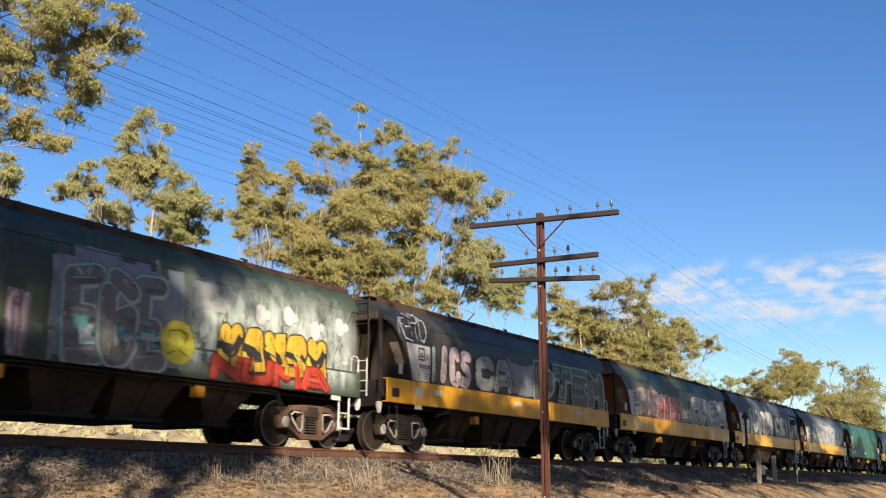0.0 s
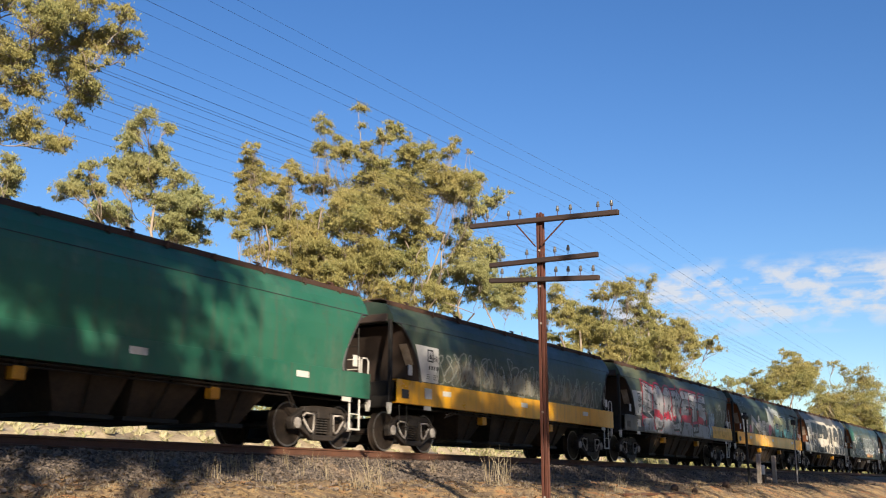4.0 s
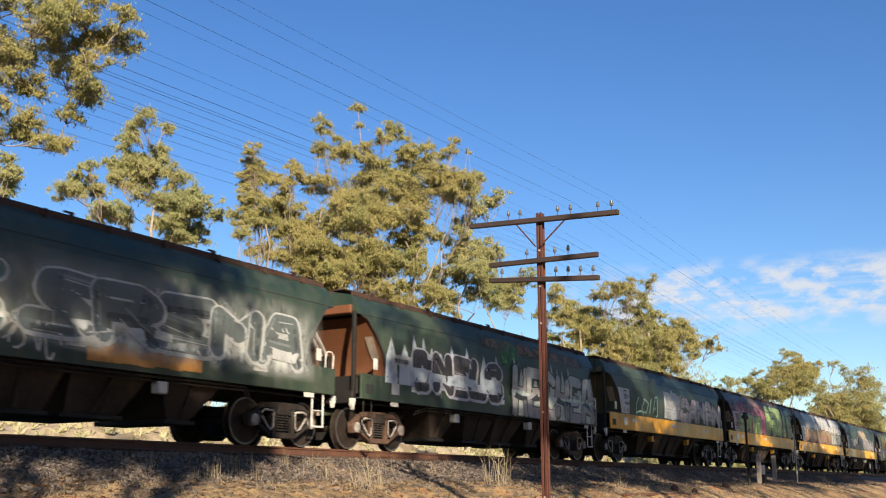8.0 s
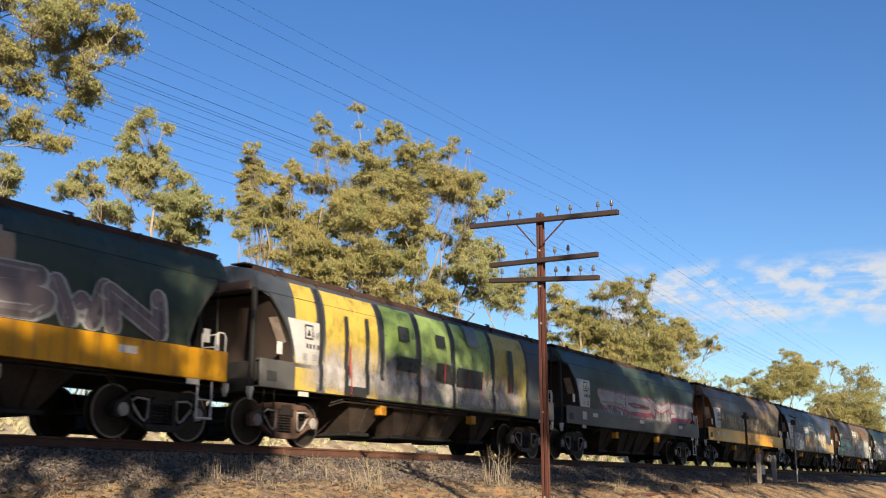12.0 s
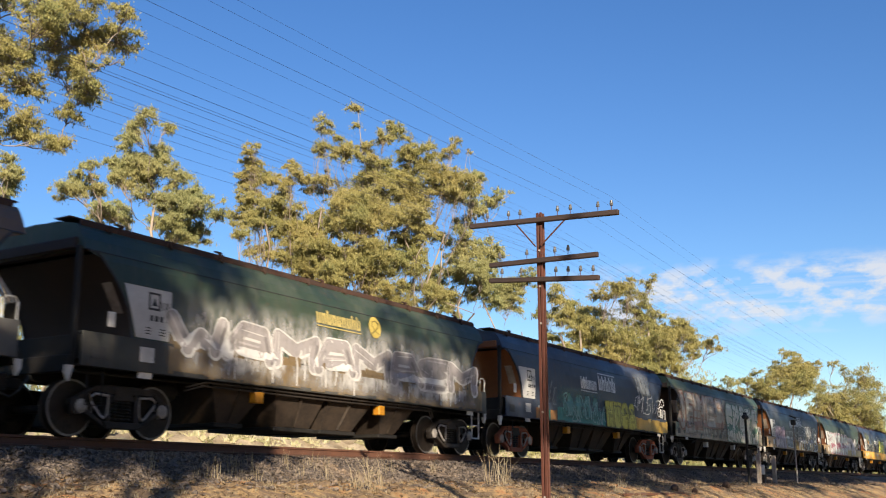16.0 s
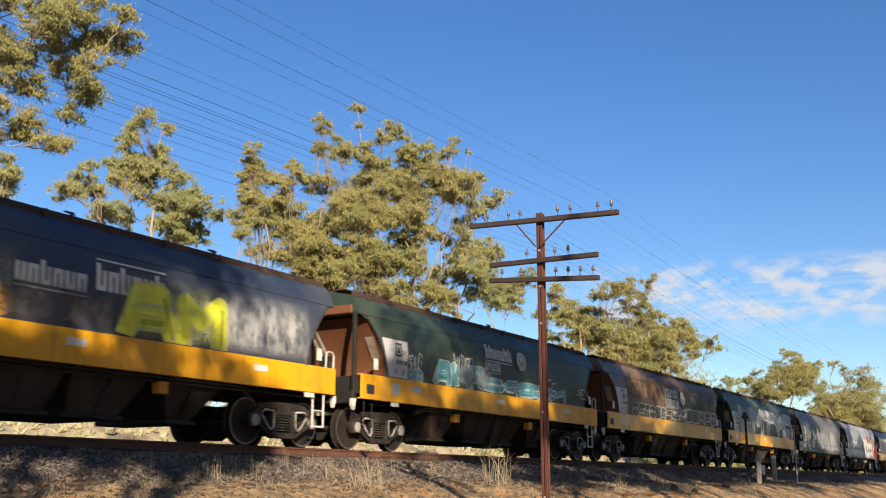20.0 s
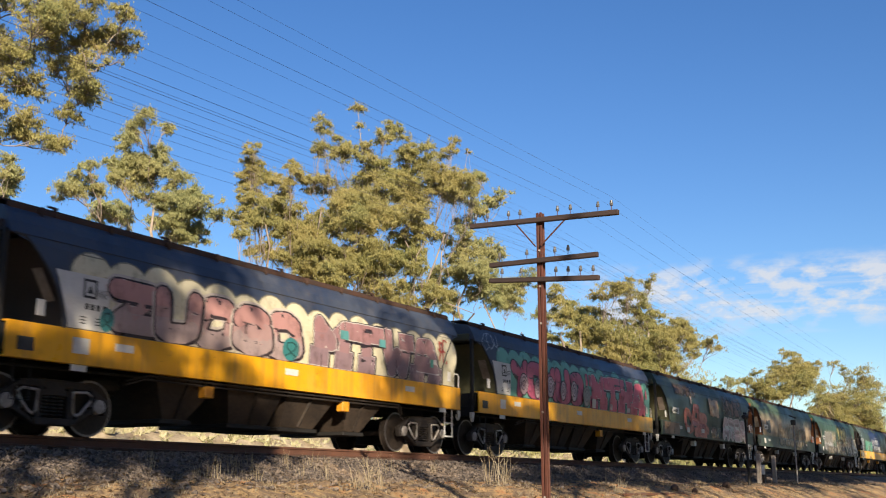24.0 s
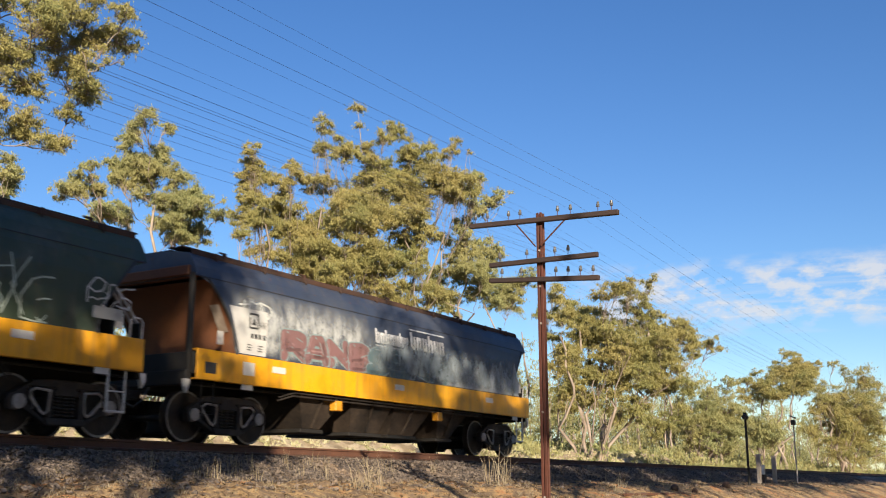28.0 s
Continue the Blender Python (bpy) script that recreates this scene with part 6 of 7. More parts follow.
        for i in range(args[1] * 2):
            s, mats = Shape(), [spray_of(args[0])]
            blob(s, x0 + wd * (i // 2 + 0.5) / args[1] + (0.22 if i % 2 else 0), z0 + ht * rng.uniform(0.35, 0.65), 0.08 if i % 2 else 0.16, lift, 0, 14, 1.3)
            part("graffiti_dot", s, mats, w, "sprayed round dot")
        return
    elif kind == "spiral":
        cx, cz, a, b = (x0 + x1) / 2, (z0 + z1) / 2, wd / 2, ht / 2
        blob(s, cx, cz, a + 0.035, lift + 0.012, tone((0.03, 0.02, 0.025)), 18, (b + 0.035) / (a + 0.035))
        blob(s, cx, cz, a, lift + 0.0128, tone(args[0]), 18, b / a)
        curl = [(cx + a * 0.86 * g * math.sin(15 * g), cz + b * 0.86 * g * math.cos(15 * g)) for g in np.linspace(0.08, 1, 34)]
        ribbon(s, curl, 0.035, lift + 0.0136, tone(args[1]), rng)
    elif kind == "cloud":
        n = int(wd / 0.72)
        rim = tuple(round(c * 0.35, 3) for c in args[0])
        for i in range(n):
            x, r = x0 + wd * (i + 0.5) / n, wd / n * rng.uniform(0.56, 0.72)
            zt = z1 - r + rng.normal(0, 0.04)
            s, mats = Shape(), [spray_of(rim), spray_of(args[0])]
            blob(s, x, zt, r + 0.03, lift, 0, 16, 1.0, z0)
            blob(s, x, zt, r, lift + 0.001 + 0.0002 * (i % 3), 1, 16, 1.0, z0)
            strip(s, x - wd / n * 0.56, x + wd / n * 0.56, z0, zt, lift + 0.0018 + rng.random() * 0.0006, 1)
            part("graffiti_puff", s, mats, w, "sprayed round cloud edge")
        return
    part("graffiti", s, mats, w, "sprayed graffiti")


LEVEL = {}


def art(k, kind, x0, x1, z0, z1, *args):
    LEVEL[k] = LEVEL.get(k, -1) + 1
    LOW[0] = 1.14
    if kind in ("letters", "patch", "cloud") and k not in SMALL_PLATES + (0, 20, 23) and z0 < 2.6 and (kind != "cloud" or LEVEL[k] > 0):
        x0 = max(x0, -4.95)
    if LIVERY[k][1] == "yellow":
        LOW[0] = 1.705
        z0 = max(z0, 1.712)
        z1 = max(z1, z0 + 0.12)
    spray_piece(WAGONS[k], kind, x0, x1, z0, z1, args, LEVEL[k], np.random.default_rng(900 + 17 * k + LEVEL[k]))


art(0, 'patch', -1.59, 1.32, 1.14, 3.19, (0.22, 0.24, 0.29))
art(0, 'patch', -2.37, -2.11, 1.14, 2.25, (0.3, 0.24, 0.3))
art(0, 'letters', -1.30, 0.82, 1.14, 2.78, 'EGE', (0.17, 0.17, 0.17), (0.42, 0.44, 0.42), (0.1, 0.28, 0.3))
art(0, 'fog', 1.08, 6.80, 1.14, 3.42, (0.6, 0.68, 0.64))
art(0, 'panel', 1.60, 2.42, 2.43, 2.96, (0.42, 0.43, 0.42))
art(0, 'disc', 0.75, 1.60, 1.33, 2.13, (0.58, 0.52, 0.05))
art(0, 'letters', 2.22, 5.53, 1.38, 2.25, 'MANRM', (0.66, 0.42, 0.04), (0.03, 0.03, 0.03), None, 'block', 0.6)
art(0, 'letters', 2.01, 5.55, 1.14, 1.64, 'NUMA', (0.5, 0.06, 0.03), (0.22, 0.02, 0.01), None, 'block', 0.6)
art(0, 'dots', 2.93, 6.46, 2.12, 2.94, (0.72, 0.72, 0.7), 4)
art(0, 'letters', -2.37, -2.01, 1.14, 2.13, 'OI', (0.34, 0.26, 0.3), (0.14, 0.1, 0.13), None)
art(1, 'tag', -6.32, -5.16, 2.76, 3.30, 'FERO', (0.68, 0.67, 0.64))
art(1, 'letters', -5.03, -4.63, 1.74, 2.69, 'I', (0.42, 0.52, 0.52), (0.03, 0.03, 0.03), None)
art(1, 'letters', -4.58, -2.91, 1.69, 2.73, 'ICS', (0.62, 0.5, 0.5), (0.03, 0.03, 0.03), None, 'bubble', 0.5)
art(1, 'letters', -2.61, -0.60, 1.74, 2.66, 'CA', (0.3, 0.3, 0.3), (0.03, 0.03, 0.03), None)
art(1, 'patch', -0.71, 1.20, 1.65, 2.81, (0.2, 0.21, 0.24))
art(1, 'letters', 0.99, 6.37, 1.63, 2.89, 'DTEM', (0.09, 0.105, 0.095), (0.4, 0.43, 0.4), None, 'block', 0.34)
art(2, 'fog', -5.99, -2.64, 1.61, 2.99, (0.55, 0.52, 0.47))
art(2, 'letters', -4.91, -2.80, 1.77, 2.77, 'PIE', (0.42, 0.38, 0.35), (0.42, 0.05, 0.05), None)
art(2, 'letters', -2.84, -0.13, 1.63, 2.63, 'AARM', (0.24, 0.06, 0.06), (0.46, 0.42, 0.4), None)
art(2, 'bars', -0.52, 1.23, 1.84, 2.33, (0.5, 0.5, 0.48))
art(2, 'letters', 1.23, 6.39, 1.72, 2.84, 'CREA', (0.28, 0.28, 0.31), (0.56, 0.56, 0.55), None)
art(3, 'patch', -5.03, -4.19, 1.70, 2.65, (0.5, 0.56, 0.55))
art(3, 'letters', -4.25, 0.60, 1.63, 2.94, 'IKOTAT', (0.68, 0.67, 0.64), (0.03, 0.03, 0.03), None, 'bubble', 0.56)
art(3, 'fog', -4.44, 0.76, 1.53, 3.17, (0.68, 0.67, 0.64))
art(3, 'bars', -1.24, 0.11, 2.55, 2.96, (0.45, 0.45, 0.43))
art(3, 'letters', 1.06, 6.22, 1.63, 2.77, 'CSIUN', (0.36, 0.37, 0.40), (0.03, 0.03, 0.03), None, 'bubble', 0.5)
art(4, 'fog', -4.42, 2.89, 1.23, 3.42, (0.68, 0.67, 0.64))
art(4, 'letters', -3.98, 2.78, 1.68, 2.85, 'SAEMMWE', (0.3, 0.31, 0.32), (0.72, 0.71, 0.68), None, 'bubble', 0.4)
art(4, 'drips', -3.88, 2.79, 1.39, 2.60, (0.68, 0.67, 0.64))
art(4, 'letters', 3.06, 4.09, 1.68, 2.34, 'O', (0.14, 0.15, 0.17), (0.42, 0.43, 0.44), None)
art(4, 'tag', 4.17, 4.79, 1.71, 2.15, 'VP', (0.55, 0.55, 0.53))
art(4, 'tag', 5.22, 6.30, 1.76, 2.21, 'MEL', (0.4, 0.41, 0.42))
art(6, 'fog', -5.14, 5.8, 1.57, 2.51, (0.34, 0.31, 0.24))
art(6, 'scribble', -5.1, 6.3, 1.72, 2.75, (0.26, 0.27, 0.24))
art(7, 'fog', -4.85, -0.81, 1.39, 3.01, (0.14, 0.36, 0.38))
art(7, 'letters', -5.71, 2.95, 1.35, 2.99, 'HOCKETS', (0.37, 0.36, 0.38), (0.03, 0.03, 0.03), (0.52, 0.02, 0.05), 'block', 0.62)
art(7, 'patch', -5.92, 3.31, 1.14, 1.74, (0.27, 0.28, 0.32))
art(7, 'drips', -5.68, 3.19, 1.14, 1.82, (0.03, 0.03, 0.03))
art(7, 'fog', 3.14, 4.24, 1.14, 2.61, (0.4, 0.52, 0.6))
art(7, 'scribble', 4.26, 6.60, 1.84, 2.80, (0.3, 0.28, 0.24))
art(7, 'panel', 3.74, 6.80, 1.21, 1.74, (0.8, 0.4, 0.01))
art(8, 'tag', -6.36, -5.03, 2.73, 3.36, 'SEPKS', (0.22, 0.25, 0.23))
art(8, 'patch', -4.62, -4.19, 1.63, 2.15, (0.36, 0.1, 0.18))
art(8, 'letters', -4.33, -2.72, 1.48, 2.68, 'N', (0.42, 0.41, 0.40), (0.03, 0.03, 0.03), None, 'bubble', 0.42)
art(8, 'letters', -2.90, -0.80, 1.48, 2.42, 'AES', (0.40, 0.39, 0.38), (0.03, 0.03, 0.03), None, 'bubble', 0.5)
art(8, 'patch', -0.88, 1.70, 2.14, 3.30, (0.36, 0.38, 0.37))
art(8, 'fog', -0.2, 2.2, 1.72, 3.1, (0.6, 0.6, 0.57))
art(8, 'disc', -0.88, -0.24, 1.68, 2.3, (0.52, 0.14, 0.26))
art(8, 'letters', 0.34, 5.30, 1.62, 2.80, 'ORUK', (0.62, 0.60, 0.30), (0.03, 0.03, 0.03), (0.5, 0.5, 0.42), ('bubble', (0.12, 0.42, 0.44)), 0.5)
art(8, 'drips', 5.20, 6.35, 1.72, 2.70, (0.55, 0.55, 0.5), 9)
art(9, 'panel', -6.30, -1.5, 2.84, 3.06, (0.64, 0.58, 0.48))
art(9, 'panel', -1.5, 4.3, 2.78, 2.98, (0.64, 0.58, 0.48))
art(9, 'panel', -5.62, -4.9, 1.2, 2.9, (0.62, 0.57, 0.48))
art(9, 'letters', -4.9, 5.3, 1.18, 2.92, 'TERICA', (0.05, 0.048, 0.046), (0.64, 0.58, 0.48), (0.64, 0.58, 0.48), 'stencil', 0.5)
art(9, 'panel', -6.88, -5.85, 1.18, 1.70, (0.55, 0.53, 0.49))
art(10, 'patch', -6.00, -4.61, 2.19, 3.27, (0.02, 0.13, 0.075))
art(10, 'fog', -5.0, -1.3, 1.2, 2.95, (0.62, 0.62, 0.55))
art(10, 'letters', -4.55, -1.60, 1.35, 2.60, 'WAS', (0.07, 0.13, 0.1), (0.62, 0.62, 0.57), None, 'bubble', 0.3)
art(10, 'scribble', -3.3, -0.5, 1.16, 1.9, (0.62, 0.6, 0.52))
art(10, 'patch', 0.12, 2.75, 1.2, 1.62, (0.46, 0.22, 0.06))
art(10, 'fog', -1.76, 6.4, 1.3, 2.98, (0.5, 0.52, 0.5))
art(10, 'letters', -1.1, 5.6, 1.55, 2.6, 'SREMA', (0.12, 0.14, 0.14), (0.46, 0.47, 0.46), None, 'bubble', 0.34)
art(11, 'fog', -1.52, 6.19, 2.93, 3.42, (0.26, 0.15, 0.06))
art(11, 'fog', -0.17, 1.14, 2.50, 3.31, (0.1, 0.32, 0.08))
art(11, 'spikes', -5.77, -0.02, 1.56, 2.90, (0.5, 0.56, 0.62))
art(11, 'letters', -4.71, -0.11, 1.45, 2.51, 'DNELC', (0.05, 0.045, 0.05), (0.5, 0.5, 0.55), None, 'bubble', 0.5)
art(11, 'spikes', 0.58, 6.50, 1.17, 2.93, (0.50, 0.55, 0.50))
art(11, 'letters', 0.59, 6.41, 1.14, 2.60, 'HECHEA', (0.38, 0.38, 0.37), (0.03, 0.03, 0.03), None, ('bubble', (0.3, 0.28, 0.29)), 0.34)
art(12, 'tag', -4.25, -1.9, 1.84, 2.42, 'LOIA', (0.42, 0.68, 0.55), 0.065)
art(12, 'patch', -1.13, 1.10, 1.58, 2.93, (0.42, 0.44, 0.46))
art(12, 'bars', -1.06, 1.04, 2.13, 2.63, (0.62, 0.62, 0.6))
art(12, 'letters', 0.79, 6.41, 1.57, 2.74, 'CANAN', (0.42, 0.37, 0.39), (0.1, 0.09, 0.1), None, 'bubble', 0.5)
art(13, 'fog', -6.68, 6.34, 2.11, 3.42, (0.42, 0.34, 0.28))
art(13, 'fog', -6.58, 6.45, 1.32, 3.42, (0.48, 0.15, 0.24))
art(13, 'letters', -6.48, -0.84, 1.58, 2.61, 'EDTME', (0.26, 0.36, 0.12), (0.03, 0.03, 0.03), (0.42, 0.16, 0.2), 'block', 0.5)
art(13, 'patch', -0.89, 0.12, 1.67, 2.49, (0.52, 0.13, 0.26))
art(13, 'letters', 0.15, 6.05, 1.55, 3.31, 'BUNIE', (0.28, 0.37, 0.13), (0.03, 0.03, 0.03), None, 'block', 0.5)
art(14, 'patch', -5.87, 6.41, 1.63, 3.42, (0.1, 0.11, 0.16))
art(14, 'fog', -5.39, 6.44, 1.25, 2.89, (0.5, 0.52, 0.42))
art(14, 'letters', -6.10, 6.25, 2.54, 3.42, 'TRUE.PAWS.SYEK', (0.55, 0.54, 0.5), (0.26, 0.26, 0.29), None, 'slab', 0.42)
art(14, 'letters', -5.56, 3.16, 1.68, 2.54, 'ASACTGM', (0.32, 0.25, 0.13), (0.44, 0.07, 0.035), (0.1, 0.09, 0.08), ('bubble', (0.22, 0.16, 0.12)), 0.42)
art(14, 'fog', 2.46, 6.62, 1.51, 2.61, (0.5, 0.5, 0.46))
art(15, 'tag', -6.03, -4.89, 2.88, 3.37, 'SCADE', (0.42, 0.44, 0.42))
art(15, 'patch', -6.75, -5.10, 1.84, 2.62, (0.2, 0.19, 0.18))
art(15, 'patch', -1.01, 2.05, 2.21, 3.23, (0.42, 0.31, 0.21))
art(15, 'letters', -5.11, -2.11, 1.57, 2.39, 'SMC', (0.2, 0.18, 0.18), (0.46, 0.47, 0.45), (0.08, 0.1, 0.09), 'bubble', 0.5)
art(15, 'letters', -2.16, 5.06, 1.63, 2.58, 'UKASWN', (0.24, 0.2, 0.21), (0.48, 0.5, 0.47), None, 'bubble', 0.42)
art(15, 'tag', -1.19, -0.61, 2.19, 2.52, 'NB', (0.05, 0.4, 0.25))
art(16, 'panel', -5.79, -5.08, 1.14, 3.42, (0.62, 0.45, 0.08))
art(16, 'panel', -4.77, -2.77, 1.14, 3.42, (0.62, 0.45, 0.08))
art(16, 'panel', -2.49, -1.14, 1.15, 3.42, (0.26, 0.38, 0.1))
art(16, 'panel', -0.89, 0.55, 1.15, 3.42, (0.3, 0.42, 0.12))
art(16, 'panel', 0.77, 2.75, 1.16, 3.42, (0.3, 0.42, 0.12))
art(16, 'panel', 2.94, 4.92, 1.16, 3.42, (0.62, 0.48, 0.1))
art(16, 'fog', -5.77, 4.97, 1.14, 2.01, (0.66, 0.6, 0.55))
art(16, 'fog', -5.78, 4.96, 1.14, 2.36, (0.62, 0.57, 0.54))
art(16, 'panel', -4.88, -5.03, 1.19, 3.42, (0.03, 0.03, 0.03))
art(16, 'panel', -2.60, -2.66, 1.58, 3.42, (0.03, 0.03, 0.03))
art(16, 'panel', -0.98, -1.03, 1.14, 3.42, (0.03, 0.03, 0.03))
art(16, 'panel', 0.67, 0.67, 1.16, 3.42, (0.03, 0.03, 0.03))
art(16, 'panel', 2.81, 2.88, 1.15, 3.42, (0.03, 0.03, 0.03))
art(16, 'panel', 4.89, 5.03, 1.15, 3.42, (0.03, 0.03, 0.03))
art(16, 'panel', -4.06, -4.07, 1.24, 2.91, (0.03, 0.03, 0.03))
art(16, 'panel', -3.26, -3.28, 1.22, 2.96, (0.03, 0.03, 0.03))
art(16, 'panel', -4.15, -3.30, 1.14, 1.35, (0.03, 0.03, 0.03))
art(16, 'panel', -1.96, -1.50, 2.62, 2.97, (0.03, 0.03, 0.03))
art(16, 'panel', -0.24, 0.22, 2.65, 2.96, (0.03, 0.03, 0.03))
art(16, 'panel', -2.10, -1.14, 1.88, 2.23, (0.03, 0.03, 0.03))
art(16, 'panel', -0.26, 0.71, 1.77, 2.24, (0.03, 0.03, 0.03))
art(16, 'panel', 0.77, 2.16, 1.73, 2.21, (0.03, 0.03, 0.03))
art(16, 'panel', 3.69, 3.97, 1.78, 2.98, (0.03, 0.03, 0.03))
art(16, 'panel', 1.36, 2.02, 2.86, 3.42, (0.25, 0.27, 0.28))
art(16, 'drips', -4.76, 4.74, 1.40, 2.53, (0.5, 0.05, 0.04), 9)
art(17, 'fog', -4.54, 5.75, 1.5, 2.54, (0.5, 0.46, 0.46))
art(17, 'letters', -4.06, 5.75, 1.72, 2.39, 'ROMS', (0.46, 0.42, 0.44), (0.38, 0.06, 0.08), (0.2, 0.1, 0.14))
art(18, 'fog', -5.19, 6.3, 1.38, 2.68, (0.4, 0.32, 0.2))
art(19, 'fog', -6.75, -1.67, 1.14, 2.22, (0.42, 0.43, 0.45))
art(19, 'tag', -4.46, -3.46, 2.54, 3.05, 'HSV', (0.36, 0.38, 0.4))
art(19, 'tag', -2.97, -2.48, 2.52, 2.95, 'M', (0.36, 0.38, 0.4))
art(19, 'letters', -4.72, -2.23, 1.19, 2.15, 'NSAU', (0.2, 0.21, 0.25), (0.5, 0.5, 0.5), None)
art(19, 'bars', -2.13, -0.75, 2.28, 2.67, (0.66, 0.66, 0.64))
art(19, 'bars', -0.63, 0.97, 2.36, 2.80, (0.66, 0.66, 0.64), 1)
art(19, 'patch', -1.94, 0.75, 1.31, 2.10, (0.3, 0.19, 0.1))
art(19, 'fog', 0.11, 4.37, 1.14, 2.52, (0.64, 0.62, 0.56))
art(19, 'letters', 0.84, 4.01, 1.14, 2.27, 'DSIM', (0.64, 0.62, 0.56), (0.5, 0.3, 0.04), None, 'bubble', 0.5)
art(19, 'patch', 4.04, 6.52, 1.17, 1.77, (0.42, 0.28, 0.1))
art(19, 'scribble', 4.28, 5.50, 2.20, 2.75, (0.3, 0.33, 0.42))
art(20, 'fog', -0.5, 5.5, 2.5, 3.4, (0.30, 0.15, 0.06))
art(20, 'fog', -6.12, -0.65, 1.24, 2.53, (0.2, 0.5, 0.44))
art(20, 'patch', -5.86, -4.91, 1.39, 2.29, (0.2, 0.45, 0.4))
art(20, 'letters', -4.86, -0.86, 1.14, 2.17, 'TSRA', (0.28, 0.265, 0.26), (0.06, 0.06, 0.06), (0.2, 0.48, 0.42), 'block', 0.5)
art(20, 'disc', -5.16, -4.74, 2.25, 2.58, (0.5, 0.42, 0.12))
art(20, 'patch', -3.49, -2.92, 2.48, 2.81, (0.36, 0.05, 0.06))
art(20, 'bars', -1.07, 0.63, 2.60, 3.10, (0.68, 0.64, 0.56))
art(20, 'disc', 0.82, 1.45, 2.41, 2.98, (0.68, 0.64, 0.54))
art(20, 'fog', -0.78, 5.69, 1.14, 2.71, (0.6, 0.58, 0.52))
art(20, 'letters', -0.32, 1.02, 1.16, 2.24, 'A', (0.16, 0.14, 0.12), (0.2, 0.17, 0.14), None, 'block', 0.5)
art(20, 'letters', 1.77, 5.50, 1.15, 2.37, 'OCA', (0.5, 0.48, 0.4), (0.36, 0.34, 0.3), None)
art(21, 'patch', -5.14, 6.59, 1.14, 1.92, (0.2, 0.14, 0.07))
art(21, 'fog', -5.15, 6.59, 1.14, 2.81, (0.62, 0.6, 0.58))
art(21, 'letters', -5.11, 6.17, 1.53, 2.32, 'WAMAMASM', (0.36, 0.33, 0.33), (0.66, 0.64, 0.62), None, 'bubble', 0.34)
art(21, 'drips', -4.91, 5.96, 1.27, 2.19, (0.66, 0.64, 0.62))
art(21, 'bars', -0.73, 0.92, 2.62, 2.97, (0.5, 0.4, 0.14))
art(21, 'disc', 1.24, 1.72, 2.55, 3.06, (0.55, 0.42, 0.1))
art(22, 'patch', -5.12, -4.46, 1.14, 1.51, (0.4, 0.17, 0.05))
art(22, 'patch', -4.46, -3.96, 1.14, 1.46, (0.03, 0.2, 0.15))
art(22, 'patch', -3.97, -3.49, 1.14, 1.48, (0.42, 0.2, 0.06))
art(22, 'patch', -3.45, 0.47, 1.14, 1.67, (0.05, 0.27, 0.25))
art(22, 'fog', -3.51, 0.43, 1.23, 2.31, (0.16, 0.42, 0.38))
art(22, 'scribble', -4.71, -3.62, 1.64, 2.36, (0.24, 0.26, 0.28))
art(22, 'scribble', -3.06, 0.44, 1.20, 2.06, (0.3, 0.46, 0.44))
art(22, 'bars', -1.58, -0.22, 2.29, 2.74, (0.7, 0.7, 0.7))
art(22, 'bars', -0.07, 1.49, 2.33, 2.89, (0.7, 0.7, 0.7), 1)
art(22, 'patch', 3.25, 6.80, 1.14, 1.63, (0.56, 0.35, 0.06))
art(22, 'letters', 0.50, 3.29, 1.14, 2.06, 'HUGA', (0.6, 0.55, 0.07), (0.2, 0.19, 0.03), None, 'block', 0.55)
art(22, 'tag', 3.14, 6.39, 1.81, 2.42, 'AMUSVRB', (0.68, 0.67, 0.64), 0.045)
art(22, 'fog', 3.44, 5.13, 2.41, 3.42, (0.3, 0.32, 0.33))
art(23, 'fog', -6.75, 5.91, 1.14, 3.02, (0.5, 0.44, 0.36))
art(23, 'fog', -6.72, 0.00, 1.55, 3.16, (0.46, 0.4, 0.33))
art(23, 'letters', -6.57, -3.32, 1.50, 3.00, 'JFM', (0.42, 0.37, 0.3), (0.3, 0.14, 0.08), None, 'block', 0.4)
art(23, 'letters', -3.96, 0.01, 1.70, 3.02, 'MES', (0.44, 0.36, 0.28), (0.34, 0.16, 0.09), None, 'block', 0.34)
art(23, 'fog', 0.13, 6.02, 1.14, 2.92, (0.66, 0.62, 0.5))
art(23, 'letters', 0.39, 6.02, 1.14, 2.92, 'SKATS', (0.62, 0.58, 0.46), (0.1, 0.2, 0.12), None, 'block', 0.5)
art(23, 'scribble', -2.24, 0.89, 1.20, 1.93, (0.14, 0.12, 0.09))
art(24, 'fog', -5.46, -2.60, 1.14, 2.29, (0.5, 0.42, 0.5))
art(24, 'letters', -5.41, -2.79, 1.14, 2.26, 'ATIUA', (0.46, 0.32, 0.41), (0.22, 0.15, 0.22), (0.5, 0.46, 0.5), ('bubble', (0.5, 0.42, 0.47)), 0.5)
art(24, 'fog', -1.83, 5.54, 1.14, 1.78, (0.55, 0.4, 0.12))
art(24, 'letters', -2.60, -1.10, 1.26, 2.12, 'SE', (0.16, 0.17, 0.2), (0.46, 0.47, 0.48), None)
art(24, 'bars', -1.59, -0.27, 2.40, 2.83, (0.7, 0.7, 0.7))
art(24, 'bars', -0.12, 1.49, 2.43, 2.96, (0.7, 0.7, 0.7), 1)
art(24, 'tag', -0.58, 0.32, 1.67, 2.06, 'AE', (0.6, 0.6, 0.58))
